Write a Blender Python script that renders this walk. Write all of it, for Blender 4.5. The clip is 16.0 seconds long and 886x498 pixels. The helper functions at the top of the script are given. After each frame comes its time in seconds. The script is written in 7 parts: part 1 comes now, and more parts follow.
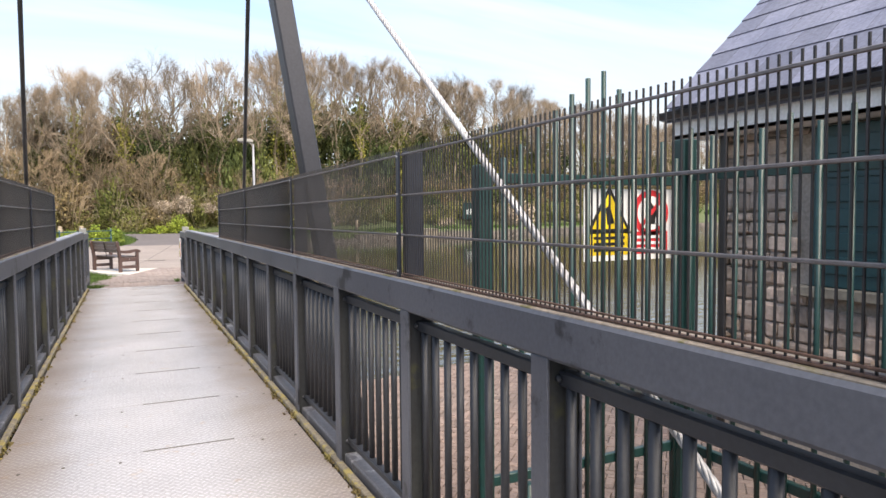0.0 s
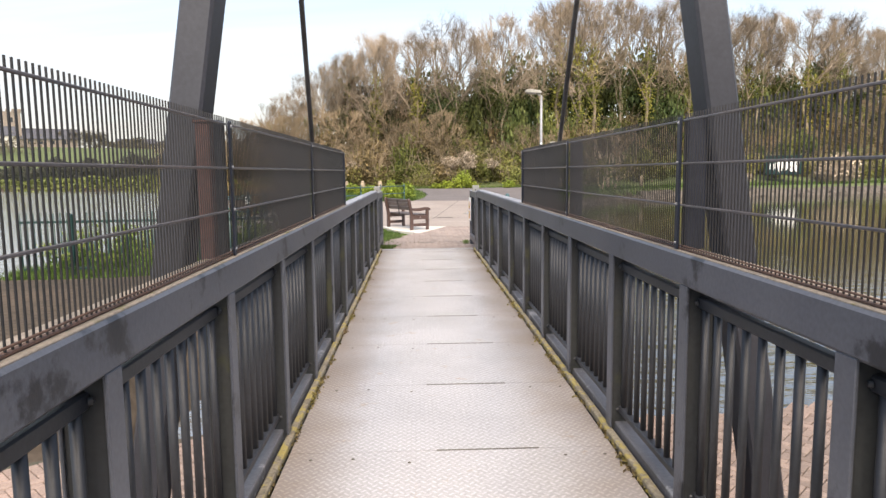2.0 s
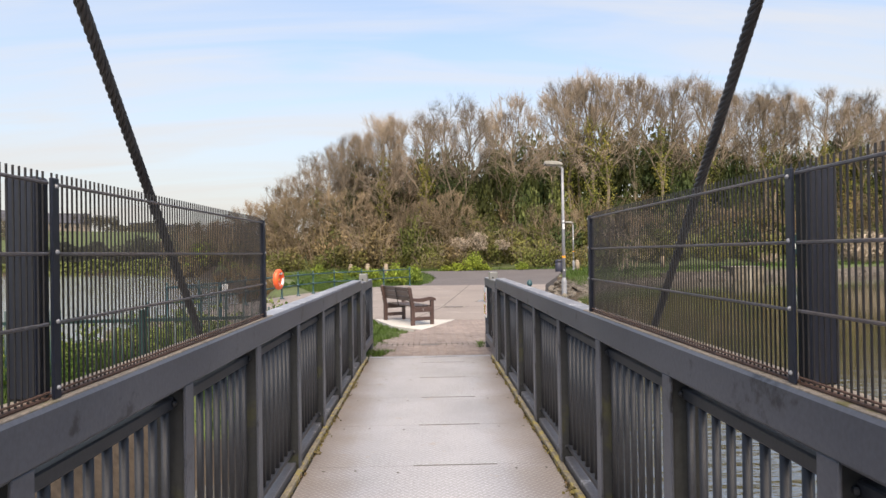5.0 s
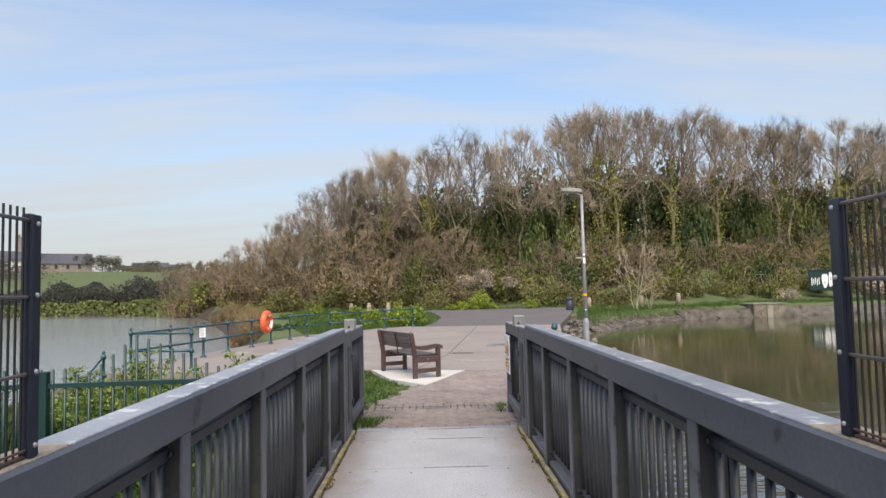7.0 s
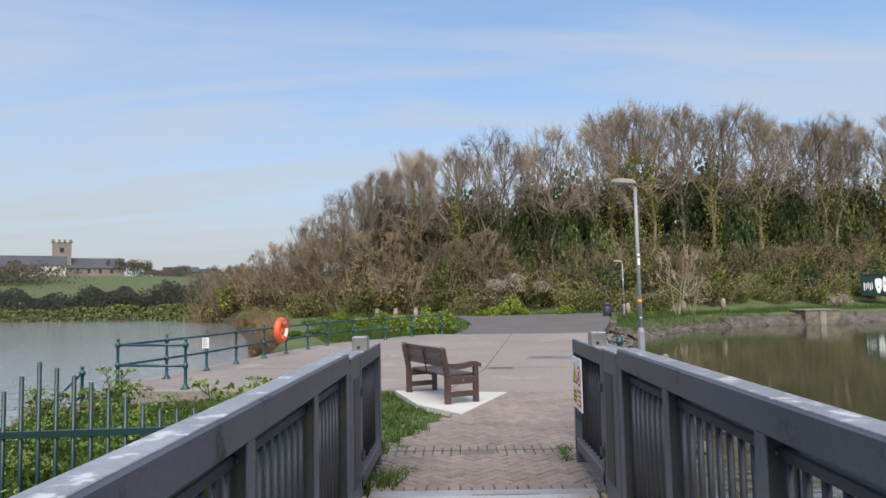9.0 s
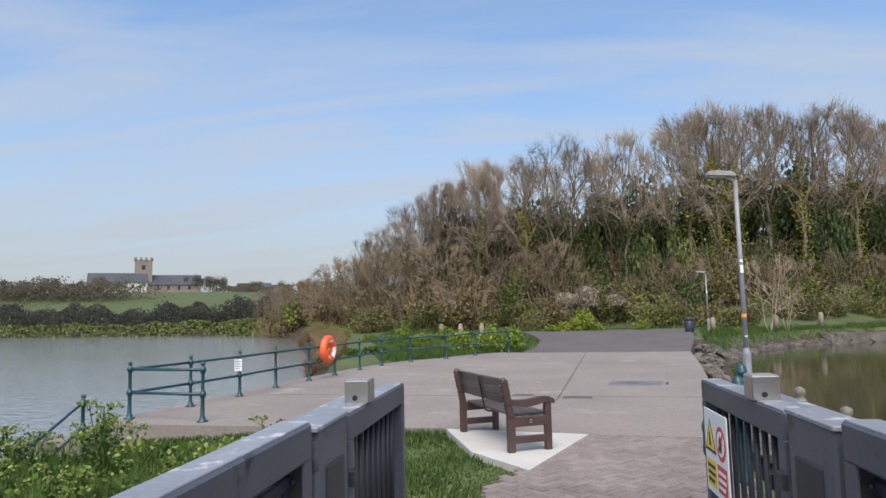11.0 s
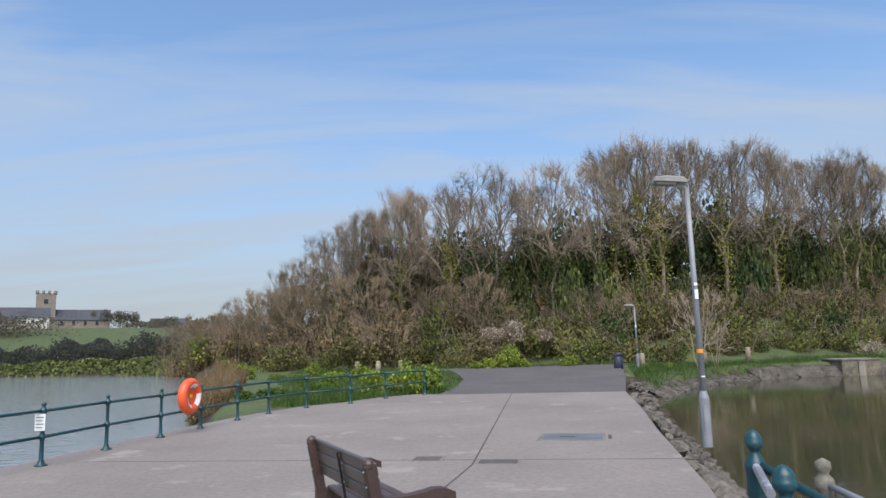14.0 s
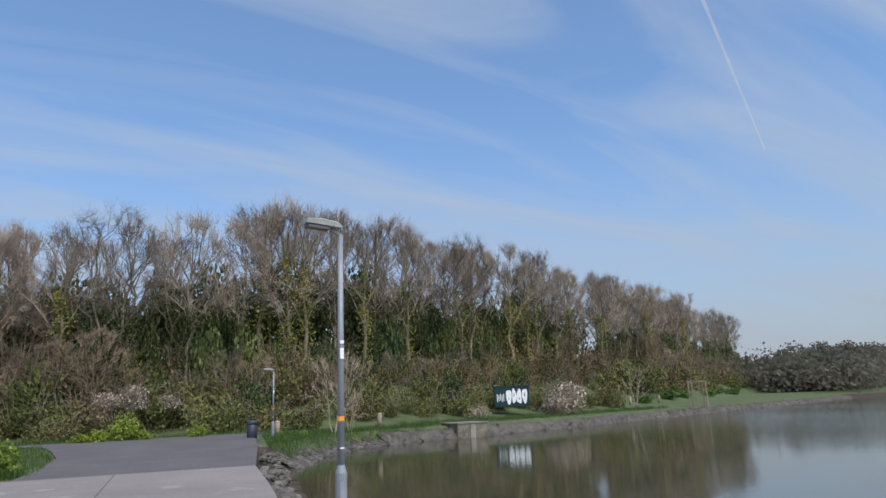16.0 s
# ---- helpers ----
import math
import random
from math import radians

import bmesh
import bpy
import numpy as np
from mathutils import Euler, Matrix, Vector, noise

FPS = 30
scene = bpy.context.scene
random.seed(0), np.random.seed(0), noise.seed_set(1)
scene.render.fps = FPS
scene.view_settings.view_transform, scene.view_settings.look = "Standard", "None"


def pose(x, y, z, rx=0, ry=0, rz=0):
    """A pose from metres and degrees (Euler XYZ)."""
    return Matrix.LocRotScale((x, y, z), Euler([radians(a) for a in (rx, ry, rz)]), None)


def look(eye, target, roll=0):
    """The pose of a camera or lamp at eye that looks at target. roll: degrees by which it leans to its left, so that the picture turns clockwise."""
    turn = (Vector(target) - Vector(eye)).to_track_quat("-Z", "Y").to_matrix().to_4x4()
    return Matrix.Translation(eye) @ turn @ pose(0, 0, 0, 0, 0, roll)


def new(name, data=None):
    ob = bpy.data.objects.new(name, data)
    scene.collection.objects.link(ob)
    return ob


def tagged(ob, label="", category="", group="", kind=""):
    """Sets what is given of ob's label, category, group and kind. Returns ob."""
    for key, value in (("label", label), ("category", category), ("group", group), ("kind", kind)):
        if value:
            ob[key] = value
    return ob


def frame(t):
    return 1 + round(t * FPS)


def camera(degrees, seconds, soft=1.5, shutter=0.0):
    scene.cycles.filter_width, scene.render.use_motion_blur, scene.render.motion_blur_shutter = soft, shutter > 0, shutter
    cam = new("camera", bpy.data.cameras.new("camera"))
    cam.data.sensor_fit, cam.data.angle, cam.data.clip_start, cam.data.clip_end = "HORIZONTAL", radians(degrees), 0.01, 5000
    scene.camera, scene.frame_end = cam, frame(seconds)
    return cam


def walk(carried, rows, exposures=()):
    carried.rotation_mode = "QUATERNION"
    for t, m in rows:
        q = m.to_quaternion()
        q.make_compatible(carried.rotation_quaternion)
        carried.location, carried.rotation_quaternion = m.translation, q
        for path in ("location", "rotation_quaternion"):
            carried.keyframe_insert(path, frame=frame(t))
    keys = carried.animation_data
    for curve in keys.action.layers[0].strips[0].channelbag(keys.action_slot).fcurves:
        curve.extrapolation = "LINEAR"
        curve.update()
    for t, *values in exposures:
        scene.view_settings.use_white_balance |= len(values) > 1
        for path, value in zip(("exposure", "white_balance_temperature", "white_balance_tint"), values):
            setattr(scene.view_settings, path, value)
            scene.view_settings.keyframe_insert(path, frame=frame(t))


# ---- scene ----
cam = camera(66.8, 16.0)
PATH = [
    (0, (-0.075, -16.663, 1.497), (0.774, -14.854, 1.394), -0.5),
    (0.5, (-0.048, -16.067, 1.497), (0.526, -14.16, 1.316), -0.5),
    (1, (-0.071, -15.505, 1.541), (0.254, -13.549, 1.275), -0.4),
    (1.5, (-0.068, -15.036, 1.548), (0.102, -13.065, 1.254), -0.4),
    (2, (-0.086, -14.48, 1.561), (-0.015, -12.494, 1.332), -0.6),
    (2.5, (-0.086, -13.915, 1.563), (-0.07, -11.921, 1.411), -0.7),
    (3, (-0.04, -13.35, 1.585), (-0.039, -11.353, 1.481), -0.8),
    (3.5, (-0.036, -12.791, 1.59), (-0.037, -10.792, 1.521), -0.8),
    (4, (0.066, -12.249, 1.596), (0.076, -10.25, 1.544), -0.8),
    (4.5, (0.044, -11.696, 1.593), (0.073, -9.696, 1.549), -0.9),
    (5, (0.088, -11.123, 1.571), (0.132, -9.124, 1.584), -0.9),
    (5.2, (0.094, -10.884, 1.626), (0.14, -8.885, 1.665), -1.0),
    (7.3, (0.048, -8.41, 1.574), (0.082, -6.415, 1.701), -1.3),
    (7.5, (0.019, -8.187, 1.58), (0.052, -6.191, 1.705), -1.3),
    (8, (-0.008, -7.575, 1.571), (0.011, -5.579, 1.701), -1.3),
    (8.5, (-0.028, -6.979, 1.592), (-0.021, -4.983, 1.727), -1.3),
    (9, (-0.065, -6.43, 1.595), (-0.112, -4.436, 1.737), -1.2),
    (9.5, (-0.006, -5.865, 1.596), (-0.137, -3.876, 1.765), -1.3),
    (9.7, (0.001, -5.635, 1.611), (-0.159, -3.649, 1.788), -1.4),
    (11.8, (-0.038, -3.231, 1.607), (-0.292, -1.257, 1.804), -1.3),
    (12, (-0.014, -3.002, 1.62), (-0.267, -1.029, 1.822), -1.3),
    (12.5, (-0.007, -2.475, 1.597), (-0.261, -0.502, 1.804), -1.3),
    (13, (0.103, -1.931, 1.604), (-0.138, 0.043, 1.82), -1.3),
    (13.5, (0.169, -1.446, 1.607), (0.011, 0.535, 1.841), -1.5),
    (14, (0.275, -0.964, 1.589), (0.244, 1.015, 1.878), -1.6),
    (14.5, (0.42, -0.453, 1.63), (0.592, 1.504, 2.007), -1.8),
    (15, (0.571, 0.112, 1.597), (0.95, 2.025, 2.039), -2.1),
    (15.5, (0.748, 0.576, 1.604), (1.435, 2.393, 2.079), -2.5),
    (16, (0.827, 0.913, 1.587), (1.774, 2.618, 2.031), -2.2),
]
walk(cam, [(t, look(eye, target, roll)) for t, eye, target, roll in PATH],
     exposures=[(0, 0.92, 7850, 14), (2.0, 0.92, 8150, 14), (3.5, 0.68, 8350, 16), (5.0, 0.54, 8100, 15), (7.5, 0.24, 7300, 12), (12.0, 0.06, 6800, 11),
                (14.0, 0.0, 6550, 10), (15.0, -0.12, 6350, 10), (16.0, -0.18, 6250, 10)])

# ---- sky, sun ----
SUN_EL, SUN_AZ = 54.0, 178.0     # degrees; azimuth clockwise from +y


def build_world():
    w = bpy.data.worlds.new("sky")
    scene.world = w
    w.use_nodes = True
    nt = w.node_tree
    nt.nodes.clear()
    N, L = nt.nodes.new, nt.links.new
    out, bg = N("ShaderNodeOutputWorld"), N("ShaderNodeBackground")
    sky = N("ShaderNodeTexSky")
    sky.sky_type, sky.sun_disc = "NISHITA", False
    sky.sun_elevation, sky.sun_rotation = radians(SUN_EL), radians(SUN_AZ)
    sky.air_density, sky.dust_density, sky.ozone_density = 1.0, 1.6, 1.5
    tc, sep = N("ShaderNodeTexCoord"), N("ShaderNodeSeparateXYZ")
    L(tc.outputs["Generated"], sep.inputs[0])
    up = N("ShaderNodeMath"); up.operation = "ADD"; up.inputs[1].default_value = 0.16
    ab = N("ShaderNodeMath"); ab.operation = "ABSOLUTE"
    L(sep.outputs[2], ab.inputs[0]); L(ab.outputs[0], up.inputs[0])
    dx, dy = N("ShaderNodeMath"), N("ShaderNodeMath")
    for d, i in ((dx, 0), (dy, 1)):
        d.operation = "DIVIDE"
        L(sep.outputs[i], d.inputs[0]); L(up.outputs[0], d.inputs[1])
    com = N("ShaderNodeCombineXYZ")
    L(dx.outputs[0], com.inputs[0]); L(dy.outputs[0], com.inputs[1])
    mp = N("ShaderNodeMapping")
    mp.inputs["Rotation"].default_value = (0, 0, radians(-24))
    mp.inputs["Scale"].default_value = (0.5, 2.1, 1)
    mp.inputs["Location"].default_value = (0.6, 0.35, 0)
    L(com.outputs[0], mp.inputs[0])
    n1 = N("ShaderNodeTexNoise")
    n1.inputs["Scale"].default_value, n1.inputs["Detail"].default_value = 1.25, 7.0
    n1.inputs["Roughness"].default_value, n1.inputs["Distortion"].default_value = 0.52, 0.9
    L(mp.outputs[0], n1.inputs["Vector"])
    r1 = N("ShaderNodeValToRGB")
    r1.color_ramp.elements[0].position, r1.color_ramp.elements[1].position = 0.41, 0.76
    L(n1.outputs["Fac"], r1.inputs[0])
    # thin clouds over the blue
    tint = N("ShaderNodeMix"); tint.data_type = "RGBA"; tint.blend_type = "MULTIPLY"
    tint.inputs["Factor"].default_value = 1.0
    tint.inputs["B"].default_value = (1.58, 2.12, 2.52, 1)
    L(sky.outputs[0], tint.inputs["A"])
    cf = N("ShaderNodeMath"); cf.operation = "MULTIPLY_ADD"; cf.use_clamp = True
    cf.inputs[1].default_value, cf.inputs[2].default_value = 0.72, 0.10
    L(r1.outputs[0], cf.inputs[0])
    mix = N("ShaderNodeMix"); mix.data_type = "RGBA"
    L(cf.outputs[0], mix.inputs["Factor"]); L(tint.outputs["Result"], mix.inputs["A"])
    mix.inputs["B"].default_value = (6.1, 6.9, 8.0, 1)
    # haze dulls and whitens the sky towards the horizon
    hz = N("ShaderNodeMapRange"); hz.interpolation_type = "SMOOTHSTEP"
    hz.inputs["From Min"].default_value, hz.inputs["From Max"].default_value = -0.05, 0.42
    hz.inputs["To Min"].default_value, hz.inputs["To Max"].default_value = 0.92, 0.05
    L(sep.outputs[2], hz.inputs[0])
    hm = N("ShaderNodeMix"); hm.data_type = "RGBA"
    L(hz.outputs[0], hm.inputs["Factor"]); L(mix.outputs["Result"], hm.inputs["A"])
    hm.inputs["B"].default_value = (5.25, 5.55, 6.05, 1)
    L(hm.outputs["Result"], bg.inputs[0])
    bg.inputs[1].default_value = 0.09
    L(bg.outputs[0], out.inputs[0])


build_world()
sun = new("sun", bpy.data.lights.new("sun", "SUN"))
sun.data.energy, sun.data.angle, sun.data.color = 4.7, radians(55), (1.0, 0.935, 0.86)
_a, _e = radians(SUN_AZ), radians(SUN_EL)
_d = Vector((math.sin(_a) * math.cos(_e), math.cos(_a) * math.cos(_e), math.sin(_e)))
sun.matrix_world = look(_d * 50, (0, 0, 0))


# ---- materials ----
def mat(name, a, b=None, scale=1.5, fine=30.0, rough=0.7, metal=0.0, bump=0.25, grain=0.25, rand=0.0, island=0.0, spec=0.5, patch=None, transl=0.0):
    """A surface of two mottled tones with fine grain; patch: (colour, scale, amount) adds worn spots."""
    b = b or tuple(0.7 * v for v in a)
    m = bpy.data.materials.new(name)
    m.use_nodes = True
    nt = m.node_tree
    N, L = nt.nodes.new, nt.links.new
    bs = nt.nodes["Principled BSDF"]
    geo = N("ShaderNodeNewGeometry")
    n1, n2 = N("ShaderNodeTexNoise"), N("ShaderNodeTexNoise")
    n1.inputs["Scale"].default_value, n1.inputs["Detail"].default_value = scale, 4
    n2.inputs["Scale"].default_value, n2.inputs["Detail"].default_value = fine, 3
    L(geo.outputs["Position"], n1.inputs["Vector"]); L(geo.outputs["Position"], n2.inputs["Vector"])
    ramp = N("ShaderNodeValToRGB")
    ramp.color_ramp.elements[0].position, ramp.color_ramp.elements[1].position = 0.35, 0.68
    ramp.color_ramp.elements[0].color, ramp.color_ramp.elements[1].color = (*a, 1), (*b, 1)
    L(n1.outputs["Fac"], ramp.inputs[0])
    col = ramp.outputs[0]
    mr = N("ShaderNodeMapRange")
    mr.inputs["From Min"].default_value, mr.inputs["From Max"].default_value = 0.3, 0.7
    mr.inputs["To Min"].default_value, mr.inputs["To Max"].default_value = 1 - grain, 1 + grain
    L(n2.outputs["Fac"], mr.inputs[0])
    val = mr.outputs[0]
    for amount, src in ((rand, "obj"), (island, "isl")):
        if amount:
            if src == "obj":
                s = N("ShaderNodeObjectInfo").outputs["Random"]
            else:
                s = geo.outputs["Random Per Island"]
            m2 = N("ShaderNodeMapRange")
            m2.inputs["To Min"].default_value, m2.inputs["To Max"].default_value = 1 - amount, 1 + amount
            L(s, m2.inputs[0])
            mu = N("ShaderNodeMath"); mu.operation = "MULTIPLY"
            L(val, mu.inputs[0]); L(m2.outputs[0], mu.inputs[1])
            val = mu.outputs[0]
    vm = N("ShaderNodeVectorMath"); vm.operation = "SCALE"
    L(col, vm.inputs[0]); L(val, vm.inputs["Scale"])
    col = vm.outputs[0]
    if patch:
        pc, ps, pa = patch
        n3 = N("ShaderNodeTexNoise")
        n3.inputs["Scale"].default_value, n3.inputs["Detail"].default_value, n3.inputs["Roughness"].default_value = ps, 6, 0.65
        L(geo.outputs["Position"], n3.inputs["Vector"])
        r3 = N("ShaderNodeValToRGB")
        r3.color_ramp.elements[0].position, r3.color_ramp.elements[1].position = 1 - pa, min(1.0, 1 - pa + 0.06)
        L(n3.outputs["Fac"], r3.inputs[0])
        mx = N("ShaderNodeMix"); mx.data_type = "RGBA"
        L(r3.outputs[0], mx.inputs["Factor"]); L(col, mx.inputs["A"])
        mx.inputs["B"].default_value = (*pc, 1)
        col = mx.outputs["Result"]
    L(col, bs.inputs["Base Color"])
    bs.inputs["Roughness"].default_value, bs.inputs["Metallic"].default_value = rough, metal
    bs.inputs["Specular IOR Level"].default_value = spec
    if bump:
        bp = N("ShaderNodeBump")
        bp.inputs["Strength"].default_value, bp.inputs["Distance"].default_value = bump, 0.3 / fine
        L(n2.outputs["Fac"], bp.inputs["Height"]); L(bp.outputs[0], bs.inputs["Normal"])
    if transl:
        tr, ms = N("ShaderNodeBsdfTranslucent"), N("ShaderNodeMixShader")
        L(col, tr.inputs[0]); ms.inputs[0].default_value = transl
        L(bs.outputs[0], ms.inputs[1]); L(tr.outputs[0], ms.inputs[2])
        L(ms.outputs[0], nt.nodes["Material Output"].inputs[0])
    return m


M = {}
M["steel"] = mat("grey_paint", (0.056, 0.062, 0.079), (0.080, 0.086, 0.104), 1.1, 60, 0.42, 0, 0.12, 0.12, patch=((0.016, 0.018, 0.024), 4.2, 0.41))
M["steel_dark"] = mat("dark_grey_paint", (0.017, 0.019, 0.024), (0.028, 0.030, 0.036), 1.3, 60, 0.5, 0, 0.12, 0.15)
# web tone: dark stains plus recess shade put into the paint
M["web"] = mat("grimy_shaded_paint", (0.013, 0.015, 0.019), (0.024, 0.026, 0.026), 1.6, 40, 0.6, 0, 0.15, 0.25, patch=((0.035, 0.036, 0.020), 3.0, 0.42))
# flaked white wear; base tone lifted blue-grey to stand for sky sheen
M["rail_top"] = mat("worn_sheen_rail_paint", (0.16, 0.168, 0.195), (0.22, 0.228, 0.26), 2.2, 50, 0.34, 0, 0.2, 0.15, patch=((0.43, 0.44, 0.47), 8.0, 0.44))
M["rail_rust"] = mat("rust_stained_rail_top", (0.235, 0.198, 0.162), (0.155, 0.135, 0.115), 2.5, 60, 0.8, 0, 0.3, 0.25, patch=((0.12, 0.11, 0.05), 4.0, 0.4))
M["rust"] = mat("rusted_steel", (0.085, 0.045, 0.032), (0.055, 0.033, 0.026), 6, 60, 0.85, 0, 0.3, 0.3)
M["moss"] = mat("edge_moss", (0.15, 0.13, 0.045), (0.12, 0.085, 0.055), 4, 40, 0.95, 0, 0, 0.3, island=0.45, spec=0.1)
M["wire"] = mat("fence_wire", (0.013, 0.014, 0.017), (0.022, 0.020, 0.022), 0.8, 60, 0.5, 0.2, 0, 0.2)
# brighter copy of the wire for cross wires, light put into its tone
M["wire_lit"] = mat("lit_grey_wire", (0.10, 0.10, 0.11), (0.14, 0.12, 0.12), 2, 60, 0.45, 0.4, 0, 0.2)
M["mast"] = mat("dark_mast_paint", (0.018, 0.020, 0.028), (0.030, 0.032, 0.042), 1.5, 60, 0.5, 0, 0.1, 0.15)
M["primer"] = mat("red_brown_primer", (0.085, 0.032, 0.026), (0.055, 0.024, 0.022), 3, 60, 0.75, 0, 0.2, 0.25)
M["culvert"] = mat("stained_culvert_concrete", (0.17, 0.148, 0.115), (0.075, 0.066, 0.052), 1.3, 12, 0.95, 0, 0.5, 0.3, spec=0.2)
M["navy"] = mat("navy_post_paint", (0.006, 0.009, 0.020), (0.012, 0.016, 0.029), 2, 60, 0.4, 0, 0.1, 0.15)
M["cable"] = mat("dark_cable", (0.05, 0.05, 0.055), (0.09, 0.09, 0.095), 4, 60, 0.5, 0.5, 0.2, 0.2)
M["cable_pale"] = mat("pale_cable", (0.42, 0.42, 0.43), (0.32, 0.32, 0.33), 4, 60, 0.5, 0.3, 0.2, 0.2)
M["concrete"] = mat("pinkish_concrete", (0.222, 0.192, 0.176), (0.178, 0.153, 0.141), 0.33, 18, 0.85, 0, 0.3, 0.12, patch=((0.265, 0.235, 0.217), 0.8, 0.41))
M["manhole"] = mat("worn_blue_grey_steel", (0.17, 0.178, 0.20), (0.125, 0.13, 0.145), 2.0, 40, 0.5, 0.2, 0.3, 0.2, patch=((0.20, 0.165, 0.14), 5, 0.42))
M["concrete_pale"] = mat("new_pale_concrete", (0.47, 0.455, 0.43), (0.40, 0.385, 0.365), 1.2, 40, 0.85, 0, 0.2, 0.08)
M["concrete_old"] = mat("old_concrete", (0.22, 0.20, 0.165), (0.12, 0.11, 0.09), 1.1, 22, 0.9, 0, 0.5, 0.25)
M["setts"] = mat("grey_block_paving", (0.105, 0.094, 0.094), (0.082, 0.073, 0.074), 0.4, 9, 0.85, 0, 0.5, 0.16)
M["brick"] = mat("paving_brick", (0.19, 0.157, 0.145), (0.155, 0.128, 0.12), 1.1, 60, 0.85, 0, 0.5, 0.2, rand=0.14, island=0.14)
M["brick_red"] = mat("red_paving_brick", (0.235, 0.172, 0.148), (0.185, 0.145, 0.128), 0.8, 60, 0.85, 0, 0.5, 0.2, rand=0.25, island=0.2)
M["joint"] = mat("joint_sand", (0.05, 0.042, 0.034), (0.04, 0.042, 0.026), 3, 60, 0.95, 0, 0.4, 0.3)
M["seam"] = mat("dark_seam", (0.055, 0.05, 0.045), (0.08, 0.075, 0.06), 4, 60, 0.9, 0, 0.3, 0.3)
M["grass_soil"] = mat("grassy_soil", (0.075, 0.10, 0.03), (0.05, 0.065, 0.024), 0.7, 14, 0.95, 0, 0.8, 0.35)
M["blade"] = mat("grass_blades", (0.050, 0.092, 0.020), (0.075, 0.12, 0.027), 0.6, 8, 0.6, 0, 0, 0.2, island=0.4, spec=0.25, transl=0.25)
M["rock"] = mat("shore_stone", (0.105, 0.094, 0.082), (0.058, 0.052, 0.045), 1.5, 14, 0.95, 0, 0.6, 0.3, spec=0.2, rand=0.25, island=0.35)
M["rock_dark"] = mat("dark_shore_stone", (0.105, 0.093, 0.082), (0.058, 0.052, 0.046), 1.0, 10, 0.95, 0, 0.6, 0.3, island=0.35, spec=0.15)
M["mud"] = mat("brown_mud", (0.065, 0.05, 0.038), (0.042, 0.034, 0.027), 0.6, 9, 0.9, 0, 0.6, 0.3, spec=0.15)
M["green"] = mat("green_rail_paint", (0.007, 0.044, 0.055), (0.011, 0.060, 0.073), 2.5, 50, 0.38, 0, 0.1, 0.2, patch=((0.05, 0.05, 0.045), 6, 0.3))
M["green_pal"] = mat("green_fence_paint", (0.004, 0.024, 0.024), (0.006, 0.034, 0.033), 2.5, 50, 0.4, 0, 0.1, 0.2)
M["wood"] = mat("brown_bench_wood", (0.072, 0.042, 0.036), (0.052, 0.030, 0.027), 3, 45, 0.5, 0, 0.3, 0.2)
M["slat"] = mat("bench_slat", (0.060, 0.042, 0.038), (0.082, 0.062, 0.058), 3, 45, 0.32, 0, 0.2, 0.2, rand=0.2)
M["bolt"] = mat("steel_bolt", (0.6, 0.6, 0.6), (0.45, 0.45, 0.45), 9, 60, 0.35, 0.9, 0, 0.2)
M["black"] = mat("black_strap", (0.012, 0.012, 0.013), None, 3, 60, 0.5, 0, 0.1, 0.2)
M["galv"] = mat("galvanised_steel", (0.25, 0.26, 0.285), (0.185, 0.195, 0.215), 3, 60, 0.55, 0.15, 0.1, 0.15)
M["stainless"] = mat("brushed_steel_box", (0.46, 0.44, 0.41), (0.38, 0.365, 0.345), 2, 220, 0.28, 0.9, 0.05, 0.06)
M["lens"] = mat("lamp_lens", (0.16, 0.15, 0.14), (0.09, 0.085, 0.08), 4, 40, 0.15, 0, 0, 0.2)
M["lamp_hood"] = mat("grey_lamp_hood", (0.30, 0.29, 0.27), (0.2, 0.2, 0.18), 5, 40, 0.6, 0, 0.2, 0.2)
M["yellow"] = mat("yellow_enamel", (0.78, 0.57, 0.03), (0.72, 0.52, 0.03), 3, 50, 0.45, 0, 0, 0.05)
M["orange_band"] = mat("orange_tape", (0.80, 0.33, 0.03), None, 3, 50, 0.5, 0, 0, 0.05)
M["white"] = mat("white_enamel", (0.78, 0.79, 0.79), (0.7, 0.71, 0.71), 3, 50, 0.45, 0, 0, 0.05)
M["red"] = mat("red_enamel", (0.62, 0.035, 0.045), (0.5, 0.03, 0.04), 3, 50, 0.45, 0, 0, 0.05)
M["orange"] = mat("orange_plastic", (0.80, 0.115, 0.03), (0.70, 0.095, 0.03), 2, 50, 0.42, 0, 0.05, 0.08)
M["bin"] = mat("dark_bin_plastic", (0.022, 0.025, 0.045), (0.035, 0.037, 0.06), 4, 40, 0.5, 0, 0.1, 0.15)
M["slate"] = mat("blue_slate", (0.105, 0.115, 0.165), (0.15, 0.16, 0.215), 1.5, 35, 0.5, 0, 0.4, 0.2, rand=0.22)
M["stone"] = mat("rubble_stone", (0.44, 0.345, 0.285), (0.27, 0.225, 0.195), 2.5, 20, 0.9, 0, 0.6, 0.25, rand=0.35)
M["mortar"] = mat("mortar", (0.34, 0.30, 0.26), (0.25, 0.22, 0.19), 3, 40, 0.95, 0, 0.4, 0.2)
M["fascia"] = mat("white_fascia", (0.72, 0.72, 0.71), (0.6, 0.6, 0.59), 2, 40, 0.6, 0, 0.05, 0.1)
M["gutter"] = mat("black_gutter", (0.02, 0.02, 0.022), None, 2, 40, 0.35, 0, 0, 0.1)
M["teal_door"] = mat("teal_door_paint", (0.008, 0.05, 0.06), None, 2, 40, 0.4, 0, 0.05, 0.1)
